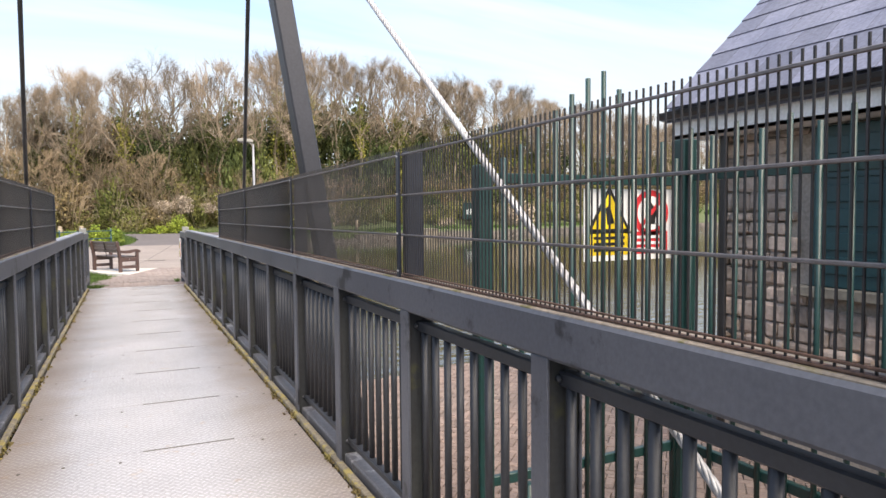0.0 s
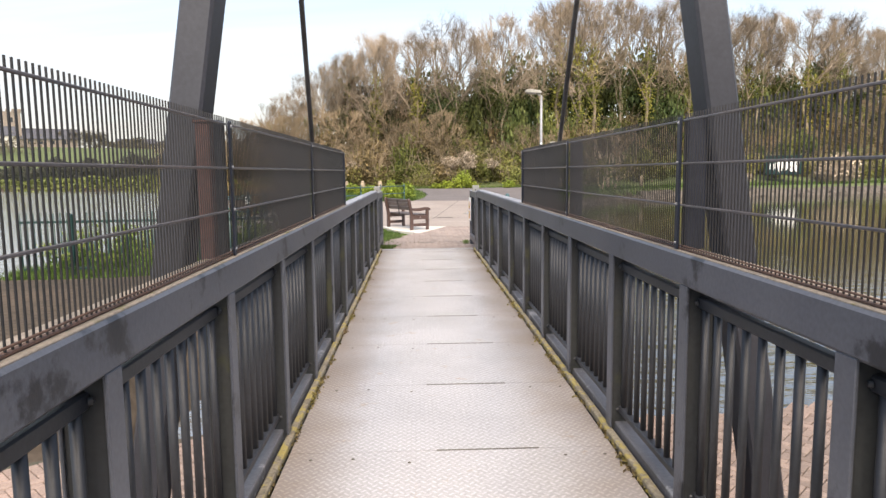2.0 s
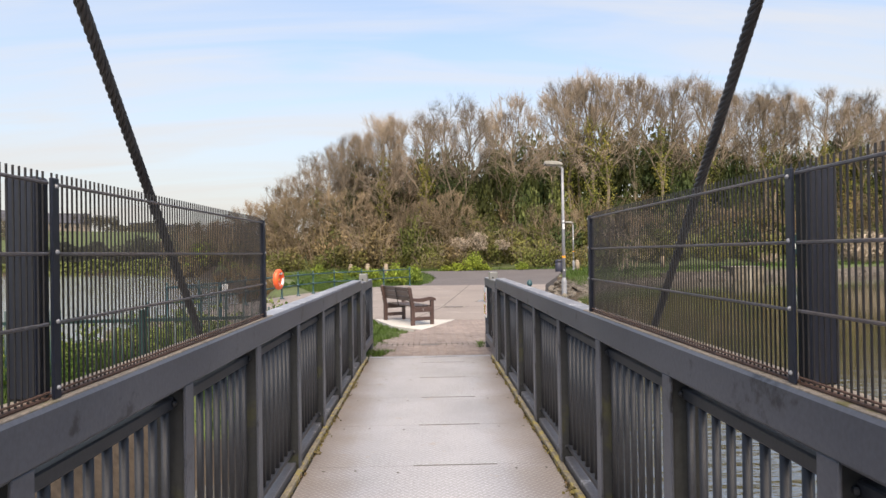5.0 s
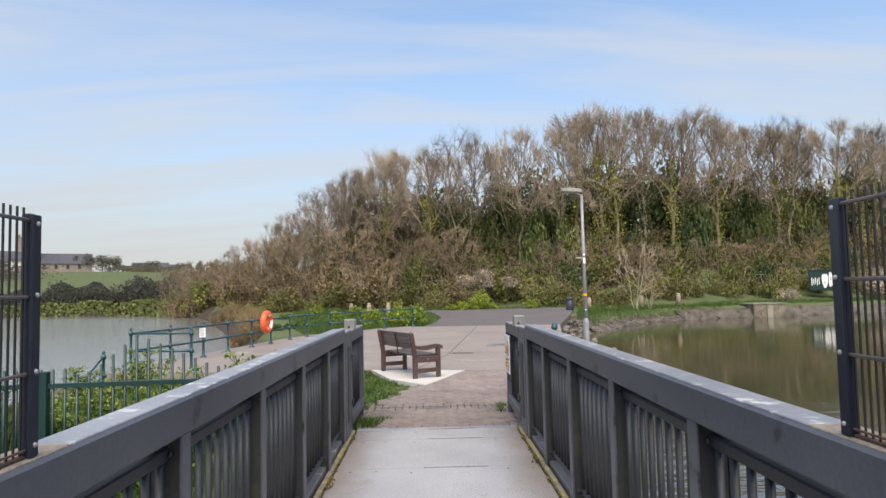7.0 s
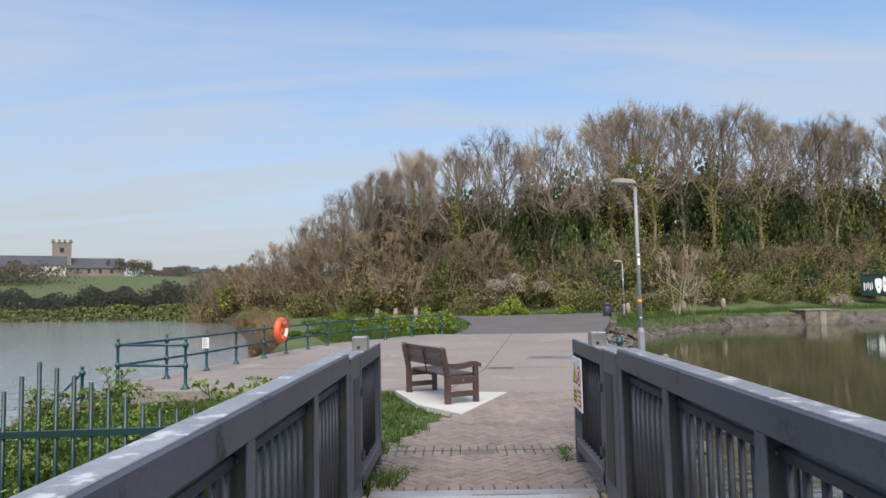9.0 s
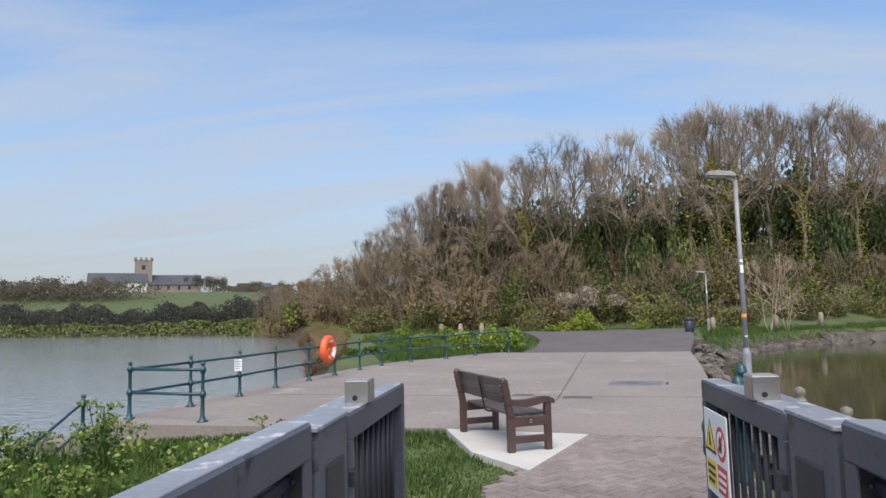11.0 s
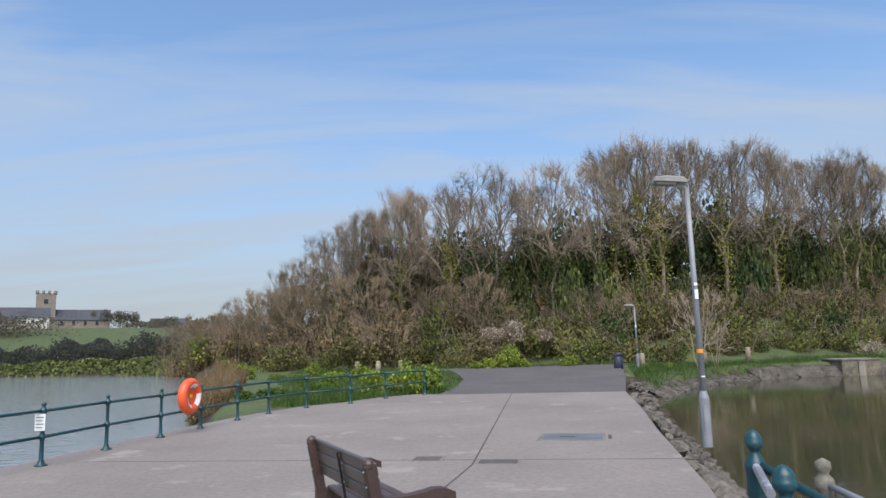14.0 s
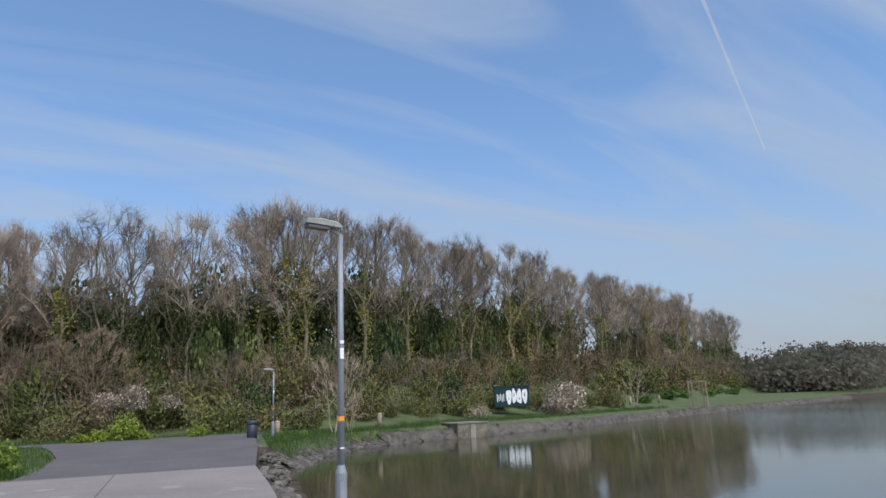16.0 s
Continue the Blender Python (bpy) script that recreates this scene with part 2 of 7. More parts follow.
M["bark"] = mat("bark", (0.23, 0.18, 0.13), (0.145, 0.117, 0.085), 0.5, 5, 0.95, 0, 0.4, 0.25, rand=0.25)
M["bark_pale"] = mat("pale_bark", (0.33, 0.27, 0.20), (0.24, 0.19, 0.14), 0.8, 6, 0.95, 0, 0.3, 0.2)
M["twig"] = mat("bare_twigs", (0.25, 0.197, 0.148), (0.175, 0.14, 0.108), 0.15, 3, 0.95, 0, 0, 0.15, rand=0.35, island=0.25)
M["twig_red"] = mat("reddish_scrub_twigs", (0.19, 0.14, 0.09), (0.135, 0.105, 0.068), 0.2, 3, 0.95, 0, 0, 0.15, rand=0.25, island=0.3)
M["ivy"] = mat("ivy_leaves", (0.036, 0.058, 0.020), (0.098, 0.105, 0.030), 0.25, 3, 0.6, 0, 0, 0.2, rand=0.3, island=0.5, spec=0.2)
# golden copy of the ivy, sunlight put into its leaf colour
M["ivy_gold"] = mat("sunlit_tinted_ivy", (0.25, 0.225, 0.045), (0.13, 0.145, 0.035), 0.25, 3, 0.6, 0, 0, 0.2, rand=0.25, island=0.22, spec=0.2)
M["bramble"] = mat("bramble_leaves", (0.082, 0.098, 0.026), (0.12, 0.104, 0.038), 0.25, 3, 0.7, 0, 0, 0.2, rand=0.3, island=0.5, spec=0.15)
M["scrub"] = mat("brown_scrub_leaves", (0.145, 0.104, 0.058), (0.10, 0.083, 0.038), 0.2, 3, 0.8, 0, 0, 0.2, rand=0.3, island=0.5, spec=0.1)
M["dry"] = mat("dry_reed_stems", (0.20, 0.14, 0.08), (0.155, 0.112, 0.062), 0.3, 3, 0.9, 0, 0, 0.2, rand=0.2, island=0.4, spec=0.1)
M["lime"] = mat("yellow_green_leaves", (0.20, 0.245, 0.038), (0.13, 0.19, 0.034), 0.5, 3, 0.6, 0, 0, 0.2, rand=0.15, island=0.4, spec=0.2, transl=0.2)
M["fresh"] = mat("fresh_green_leaves", (0.082, 0.145, 0.028), (0.058, 0.105, 0.022), 0.5, 3, 0.6, 0, 0, 0.2, rand=0.2, island=0.4, spec=0.2, transl=0.2)
M["blossom"] = mat("pale_blossom", (0.40, 0.335, 0.265), (0.31, 0.255, 0.20), 0.5, 3, 0.8, 0, 0, 0.2, rand=0.15, island=0.35, spec=0.1)
# far foliage greyed lighter, distance haze mixed into the leaf tones
M["far_leaf"] = mat("far_hazed_foliage", (0.135, 0.128, 0.095), (0.18, 0.155, 0.118), 0.03, 1, 0.9, 0, 0, 0.2, island=0.15, spec=0.05, transl=0.5)
M["far_hedge_leaf"] = mat("hazed_hedge_foliage", (0.066, 0.072, 0.060), (0.095, 0.094, 0.076), 0.03, 1, 0.9, 0, 0, 0.2, island=0.15, spec=0.05, transl=0.5)
M["lime_far"] = mat("far_reed_leaves", (0.115, 0.135, 0.045), (0.085, 0.10, 0.04), 0.05, 2, 0.8, 0, 0, 0.2, island=0.3, spec=0.1)
M["church"] = mat("church_stone", (0.24, 0.20, 0.17), (0.20, 0.17, 0.145), 0.2, 2, 0.9, 0, 0, 0.2)
M["church_roof"] = mat("far_slate", (0.045, 0.049, 0.064), (0.06, 0.062, 0.076), 0.1, 1, 0.8, 0, 0, 0.15)
M["render_wall"] = mat("cream_render", (0.55, 0.53, 0.48), (0.48, 0.46, 0.42), 0.2, 2, 0.8, 0, 0, 0.1)
M["dark_glass"] = mat("dark_window", (0.03, 0.035, 0.04), None, 1, 5, 0.15, 0, 0, 0.1)
M["umbel"] = mat("umbel_flowers", (0.18, 0.225, 0.05), (0.14, 0.19, 0.042), 3, 30, 0.6, 0, 0, 0.2, island=0.3, transl=0.2)


def deck_material():
    """Raised-lozenge steel plate, worn pale along the middle."""
    m = mat("tread_plate", (0.37, 0.365, 0.378), (0.30, 0.295, 0.305), 0.9, 45, 0.27, 0.0, 0, 0.12, patch=((0.33, 0.29, 0.265), 3.5, 0.38))
    nt = m.node_tree
    N, L = nt.nodes.new, nt.links.new
    bs = nt.nodes["Principled BSDF"]
    geo = N("ShaderNodeNewGeometry")
    sep = N("ShaderNodeSeparateXYZ")
    L(geo.outputs["Position"], sep.inputs[0])

    def op(kind, a, b=None):
        n = N("ShaderNodeMath"); n.operation = kind
        for i, v in enumerate((a, b)):
            if v is None:
                continue
            if isinstance(v, (int, float)):
                n.inputs[i].default_value = v
            else:
                L(v, n.inputs[i])
        return n.outputs[0]

    P = 0.054
    u = op("DIVIDE", op("ADD", sep.outputs[0], sep.outputs[1]), P)
    v = op("DIVIDE", op("SUBTRACT", sep.outputs[0], sep.outputs[1]), P)
    su, sv = op("ABSOLUTE", op("SUBTRACT", op("FRACT", u), 0.5)), op("ABSOLUTE", op("SUBTRACT", op("FRACT", v), 0.5))
    chk = op("MODULO", op("ABSOLUTE", op("ADD", op("FLOOR", u), op("FLOOR", v))), 2.0)
    a = op("MULTIPLY", op("LESS_THAN", su, 0.42), op("LESS_THAN", sv, 0.14))
    b = op("MULTIPLY", op("LESS_THAN", sv, 0.42), op("LESS_THAN", su, 0.14))
    h = op("ADD", op("MULTIPLY", a, chk), op("MULTIPLY", b, op("SUBTRACT", 1.0, chk)))
    bp = N("ShaderNodeBump")
    bp.inputs["Strength"].default_value, bp.inputs["Distance"].default_value = 1.0, 0.0045
    L(h, bp.inputs["Height"]); L(bp.outputs[0], bs.inputs["Normal"])
    # the lozenges are rubbed bright, dirt stays between them
    src = bs.inputs["Base Color"].links[0].from_socket
    k = op("ADD", op("MULTIPLY", h, 0.24), 0.88)
    # trodden clean in the middle, brown with grime towards both edges
    wn = N("ShaderNodeTexNoise")
    wn.inputs["Scale"].default_value, wn.inputs["Detail"].default_value = 2.2, 5
    L(geo.outputs["Position"], wn.inputs["Vector"])
    edge = op("ADD", op("ABSOLUTE", op("SUBTRACT", sep.outputs[0], 0.085)), op("MULTIPLY", op("SUBTRACT", wn.outputs["Fac"], 0.5), 0.55))
    er = N("ShaderNodeMapRange")
    er.inputs["From Min"].default_value, er.inputs["From Max"].default_value, er.inputs["To Max"].default_value = 0.50, 1.05, 0.85
    L(edge, er.inputs[0])
    gm = N("ShaderNodeMix"); gm.data_type = "RGBA"
    gm.inputs["B"].default_value = (0.235, 0.185, 0.15, 1)
    L(er.outputs[0], gm.inputs["Factor"]); L(src, gm.inputs["A"])
    src = gm.outputs["Result"]
    vm = N("ShaderNodeVectorMath"); vm.operation = "SCALE"
    L(src, vm.inputs[0]); L(k, vm.inputs["Scale"]); L(vm.outputs[0], bs.inputs["Base Color"])
    return m


M["deck"] = deck_material()


def water_material():
    m = bpy.data.materials.new("still_water")
    m.use_nodes = True
    nt = m.node_tree
    N, L = nt.nodes.new, nt.links.new
    bs = nt.nodes["Principled BSDF"]
    bs.inputs["Roughness"].default_value = 0.06
    bs.inputs["IOR"].default_value = 3.5
    geo = N("ShaderNodeNewGeometry")
    mp = N("ShaderNodeMapping")
    mp.inputs["Rotation"].default_value = (0, 0, -0.4)
    mp.inputs["Scale"].default_value = (0.6, 1.5, 1)
    L(geo.outputs["Position"], mp.inputs[0])
    n, big = N("ShaderNodeTexNoise"), N("ShaderNodeTexNoise")
    n.inputs["Scale"].default_value, n.inputs["Detail"].default_value = 2.2, 4
    big.inputs["Scale"].default_value, big.inputs["Detail"].default_value = 0.035, 2
    L(mp.outputs[0], n.inputs["Vector"]); L(geo.outputs["Position"], big.inputs["Vector"])
    # breeze ruffles the open lagoon, the basin lies nearly still
    sep, mr = N("ShaderNodeSeparateXYZ"), N("ShaderNodeMapRange")
    L(geo.outputs["Position"], sep.inputs[0])
    mr.inputs["From Min"].default_value, mr.inputs["From Max"].default_value = -6.0, 2.0
    mr.inputs["To Min"].default_value, mr.inputs["To Max"].default_value = 0.42, 0.03
    L(sep.outputs[0], mr.inputs[0])
    # the far reach of the basin is ruffled too
    m2, both = N("ShaderNodeMapRange"), N("ShaderNodeMath")
    m2.inputs["From Min"].default_value, m2.inputs["From Max"].default_value, m2.inputs["To Max"].default_value = 26.0, 60.0, 0.4
    L(sep.outputs[0], m2.inputs[0])
    m3, low = N("ShaderNodeMapRange"), N("ShaderNodeMath")
    m3.inputs["From Min"].default_value, m3.inputs["From Max"].default_value = 8.0, -1.0
    m3.inputs["To Min"].default_value, m3.inputs["To Max"].default_value = 0.0, 0.45
    L(sep.outputs[1], m3.inputs[0])
    low.operation = both.operation = "MAXIMUM"
    L(m2.outputs[0], low.inputs[0]); L(m3.outputs[0], low.inputs[1])
    L(mr.outputs[0], both.inputs[0]); L(low.outputs[0], both.inputs[1])
    # silty lagoon paled further with sky reflection in its colour, murky olive basin
    tone = N("ShaderNodeMapRange")
    tone.inputs["From Min"].default_value, tone.inputs["From Max"].default_value = -6.0, 2.0
    L(sep.outputs[0], tone.inputs[0])
    mixc = N("ShaderNodeMix"); mixc.data_type = "RGBA"
    mixc.inputs["A"].default_value, mixc.inputs["B"].default_value = (0.165, 0.175, 0.182, 1), (0.050, 0.047, 0.029, 1)
    L(tone.outputs[0], mixc.inputs["Factor"]); L(mixc.outputs["Result"], bs.inputs["Base Color"])
    mu = N("ShaderNodeMath"); mu.operation = "MULTIPLY"
    L(both.outputs[0], mu.inputs[0]); L(big.outputs["Fac"], mu.inputs[1])
    bp = N("ShaderNodeBump")
    bp.inputs["Distance"].default_value = 0.22
    L(mu.outputs[0], bp.inputs["Strength"]); L(n.outputs["Fac"], bp.inputs["Height"])
    L(bp.outputs[0], bs.inputs["Normal"])
    return m


M["water"] = water_material()


# ---- building helpers ----
def part(name, bm, material, parent=None, label="", smooth=False):
    me = bpy.data.meshes.new(name)
    bm.normal_update()
    bm.to_mesh(me)
    bm.free()
    return link_mesh(name, me, material, parent, label, smooth)


def link_mesh(name, me, material, parent=None, label="", smooth=False):
    if not me.materials:
        me.materials.append(M[material] if isinstance(material, str) else material)
    if smooth:
        me.shade_smooth()
    ob = new(name, me)
    ob.parent = parent
    return tagged(ob, label)


def raw(name, verts, faces, material, parent=None, label="", smooth=False):
    me = bpy.data.meshes.new(name)
    me.from_pydata([tuple(v) for v in verts], [], [tuple(f) for f in faces])
    return link_mesh(name, me, material, parent, label, smooth)


def thing(name, label, category, group="", m=None, kind=""):
    ob = new(name)
    ob.empty_display_size = 0.1
    if m is not None:
        ob.matrix_world = m
    return tagged(ob, label, category, group, kind)


def box(bm, x0, x1, y0, y1, z0, z1, bevel=0.0, m=None):
    t = Matrix.Translation(((x0 + x1) / 2, (y0 + y1) / 2, (z0 + z1) / 2)) @ Matrix.Diagonal((abs(x1 - x0), abs(y1 - y0), abs(z1 - z0), 1))
    r = bmesh.ops.create_cube(bm, size=1, matrix=(m @ t) if m is not None else t)
    if bevel:
        es = list({e for v in r["verts"] for e in v.link_edges})
        bmesh.ops.bevel(bm, geom=es, offset=bevel, segments=1, profile=0.5, affect="EDGES")
    return bm


def rod(bm, p0, p1, r, r2=None, seg=8):
    p0, p1 = Vector(p0), Vector(p1)
    d = p1 - p0
    q = d.to_track_quat("Z", "Y").to_matrix().to_4x4()
    bmesh.ops.create_cone(bm, cap_ends=True, segments=seg, radius1=r, radius2=r if r2 is None else r2, depth=d.length,
                          matrix=Matrix.Translation((p0 + p1) / 2) @ q)
    return bm


def ball(bm, c, r, seg=10, squash=1.0):
    bmesh.ops.create_uvsphere(bm, u_segments=seg, v_segments=max(5, seg * 2 // 3), radius=r,
                              matrix=Matrix.Translation(c) @ Matrix.Diagonal((1, 1, squash, 1)))
    return bm


def lathe(bm, prof, seg=14, c=(0, 0, 0)):
    rings = []
    for r, z in prof:
        rings.append([bm.verts.new((c[0] + r * math.cos(2 * math.pi * k / seg), c[1] + r * math.sin(2 * math.pi * k / seg), c[2] + z)) for k in range(seg)])
    for a, b in zip(rings, rings[1:]):
        for k in range(seg):
            bm.faces.new((a[k], a[(k + 1) % seg], b[(k + 1) % seg], b[k]))
    bm.faces.new(rings[0][::-1]); bm.faces.new(rings[-1])
    return bm


def prism(bm, pts, z0, z1):
    lo, hi = [bm.verts.new((*p, z0)) for p in pts], [bm.verts.new((*p, z1)) for p in pts]
    n = len(pts)
    for k in range(n):
        bm.faces.new((lo[k], lo[(k + 1) % n], hi[(k + 1) % n], hi[k]))
    bm.faces.new(lo[::-1]); bm.faces.new(hi)
    bmesh.ops.recalc_face_normals(bm, faces=bm.faces[:])
    return bm


def B():
    return bmesh.new()


def inside(pts, x, y):
    x, y = np.asarray(x, float), np.asarray(y, float)
    res = np.zeros(x.shape, bool)
    n = len(pts)
    for k in range(n):
        (x0, y0), (x1, y1) = pts[k], pts[(k + 1) % n]
        if y0 == y1:
            continue
        c = ((y0 > y) != (y1 > y)) & (x < (x1 - x0) * (y - y0) / (y1 - y0) + x0)
        res ^= c
    return res


def away(pts, x, y):
    """Distance to a closed outline."""
    best = np.full(np.shape(x), 1e9)
    n = len(pts)
    for k in range(n):
        a, b = np.array(pts[k]), np.array(pts[(k + 1) % n])
        d = b - a
        s = np.clip(((x - a[0]) * d[0] + (y - a[1]) * d[1]) / max(d @ d, 1e-9), 0, 1)
        best = np.minimum(best, np.hypot(x - a[0] - s * d[0], y - a[1] - s * d[1]))
    return best


# ---- plan ----
WATER_Z = -1.0
LAGOON = [(-7.0, 5.3), (-6.9, 8.5), (-6.5, 11), (-6.2, 13), (-6.1, 14.8), (-9.4, 24), (-15, 40), (-26, 69), (-34, 84), (-45, 93), (-67, 99),
          (-97, 108), (-170, 118), (-280, 60), (-280, -80), (-40, -60), (-14, -20), (-10, -8), (-8.6, -2), (-8.3, 3)]
BASIN = [(-2.6, -8.9), (2.2, -9.2), (3.7, -8.7), (12, -9), (60, -12), (330, -20), (330, 100), (154, 92), (92, 68), (63, 57.5), (50, 53), (39, 48.6),
         (29.7, 46), (25.8, 44), (21.6, 44), (16.5, 40.5), (12.3, 35.5), (9.4, 30), (7.6, 22.7), (6.0, 15.7), (5.1, 11.7), (4.4, 8), (3.6, 5.6),
         (2.9, 3), (2.0, 1.0), (1.6, -0.5), (1.4, -3.4), (-2.6, -3.4)]
QUAY = [(-6.95, 6.0), (-6.75, 8.5), (-6.45, 10.5), (-6.15, 12.5), (-5.85, 14.3), (-5.5, 16), (-5.1, 17.5), (-4.35, 19.2), (-3.3, 20.4), (-2.4, 22.1),
        (-1.1, 23.3), (-0.4, 22.75), (5.85, 21.9), (4.88, 16.5), (3.92, 11.7), (3.05, 6.9), (2.55, 4.75), (0.7, 5.05), (-1.2, 5.55)]
# foot of the wooded hill: x, y, height of the tree tops
RIDGE = [(-62, 118, 5), (-46, 102, 6), (-30, 84, 7.5), (-20, 71, 8.5), (-13, 66, 13), (-7, 64, 16.5), (0, 64, 19), (10, 65, 20), (20, 66, 23.8), (30, 69, 22.8),
         (45, 74, 23.5), (60, 79, 24), (80, 88, 23), (110, 102, 24.5), (165, 135, 28), (230, 170, 29)]


def ridge(s):
    """A point of the ridge line at s (0 to 1 along its points) and the tree-top height there."""
    k = min(int(s * (len(RIDGE) - 1)), len(RIDGE) - 2)
    f = s * (len(RIDGE) - 1) - k
    return tuple(a + (b - a) * f for a, b in zip(RIDGE[k], RIDGE[k + 1]))


def smooth01(v):
    v = np.clip(v, 0, 1)
    return v * v * (3 - 2 * v)


def land(x, y):
    """Height of the ground sheet."""
    x, y = np.asarray(x, float), np.asarray(y, float)
    wet = inside(LAGOON, x, y) | inside(BASIN, x, y)
    d = np.minimum(away(LAGOON, x, y), away(BASIN, x, y))
    far = np.hypot(x, y)
    z = np.where(wet, WATER_Z - np.minimum(d * 0.6, 1.2), WATER_Z + 0.02 + 0.88 * smooth01(d / np.clip(far * 0.05, 0.9, 1.4)))
    z = np.where((y < -9.0) & ~wet, WATER_Z + 0.5 * smooth01(d / 0.4), z)
    # wooded hill
    rx, ry, rt = (np.array([p[i] for p in RIDGE], float) for i in range(3))
    yl, tl = np.interp(x, rx, ry), np.interp(x, rx, rt)
    hill = smooth01((y - yl + 13) / 26.0) * tl * 0.36 * smooth01((x + 75) / 50)
    hill = hill * np.where(y > yl + 40, np.clip(1 - (y - yl - 40) / 80, 0.15, 1), 1)
    # field and church hill across the lagoon
    u = -0.52 * x + 0.85 * y
    v = 0.85 * x + 0.52 * y
    field = 12.8 * smooth01((u - 150) / 150.0) * smooth01((165 - v) / 130.0)
    z = np.where(wet, z, z + hill + field + 0.75 * smooth01((d - 6) / 10) * smooth01((x - 17) / 8))
    # the bank falls away towards the lagoon steps
    z = np.where(wet, z, z - 0.17 * smooth01((-3.2 - x) / 3.0) * smooth01((x + 12) / 3) * smooth01((y + 4) / 2) * smooth01((7.0 - y) / 1.0))
    road = (y > 20) & (y < 52) & (x > -1.5) & (x < 3.5 + 0.19 * y)
    z = np.where(road & ~wet, np.minimum(z, -0.12), z)
    return z


def build_ground():
    def axis(lo, hi, c0, c1, fine, grow):
        v = list(np.arange(c0, c1, fine))
        s = fine
        while v[-1] < hi:
            s *= grow; v.append(v[-1] + s)
        s = fine
        while v[0] > lo:
            s *= grow; v.insert(0, v[0] - s)
        return np.array(v)
    xs, ys = axis(-3000, 3000, -13, 18, 0.45, 1.09), axis(-3000, 3000, -14, 50, 0.5, 1.09)
    X, Y = np.meshgrid(xs, ys)
    Z = land(X, Y)
    Z = np.where(inside(QUAY, X, Y) & (Z > -0.5), -0.5, Z)
    # stony bank between the quay and the basin, lower than the slab
    rim = np.interp(Y, [4.6, 6.9, 11.7, 16.5, 21.9, 31, 40], [2.62, 3.08, 3.95, 4.9, 5.88, 8.15, 10.2])
    bank = (X > rim - 0.5) & (X < rim + 3.0) & (Y > 4.2) & (Y < 33)
    Z = np.where(bank & (Z > -0.9), np.minimum(Z - 0.3, -0.38 - 0.35 * np.clip(X - rim, 0, 2)), Z)
    nx, ny = len(xs), len(ys)
    vs = np.stack([X.ravel(), Y.ravel(), Z.ravel()], 1)
    idx = np.arange(nx * ny).reshape(ny, nx)
    fs = np.stack([idx[:-1, :-1].ravel(), idx[:-1, 1:].ravel(), idx[1:, 1:].ravel(), idx[1:, :-1].ravel()], 1)
    ob = raw("ground", vs.tolist(), fs.tolist(), "grass_soil", smooth=True)
    ob.data.materials.append(M["mud"])
    mi = np.zeros(len(fs), dtype=np.int32)
    cz, cx, cy = vs[fs[:, 0], 2], vs[fs[:, 0], 0], vs[fs[:, 0], 1]
    mi[(cz < -0.62) | ((cx < -1) & (cx > -9) & (cy < -3.2) & (cy > -14))] = 1
    mi[bank.ravel()[fs[:, 0]]] = 1
    ob.data.polygons.foreach_set("material_index", mi)
    tagged(ob, "uneven grassy ground rising to a wooded hill", "ground", kind="structure")
    w = raw("water", [(-2800, -2800, WATER_Z), (2800, -2800, WATER_Z), (2800, 2800, WATER_Z), (-2800, 2800, WATER_Z)], [(0, 1, 2, 3)], "water")
    tagged(w, "calm grey-green lake water reflecting sky and trees", "water", kind="structure")


build_ground()


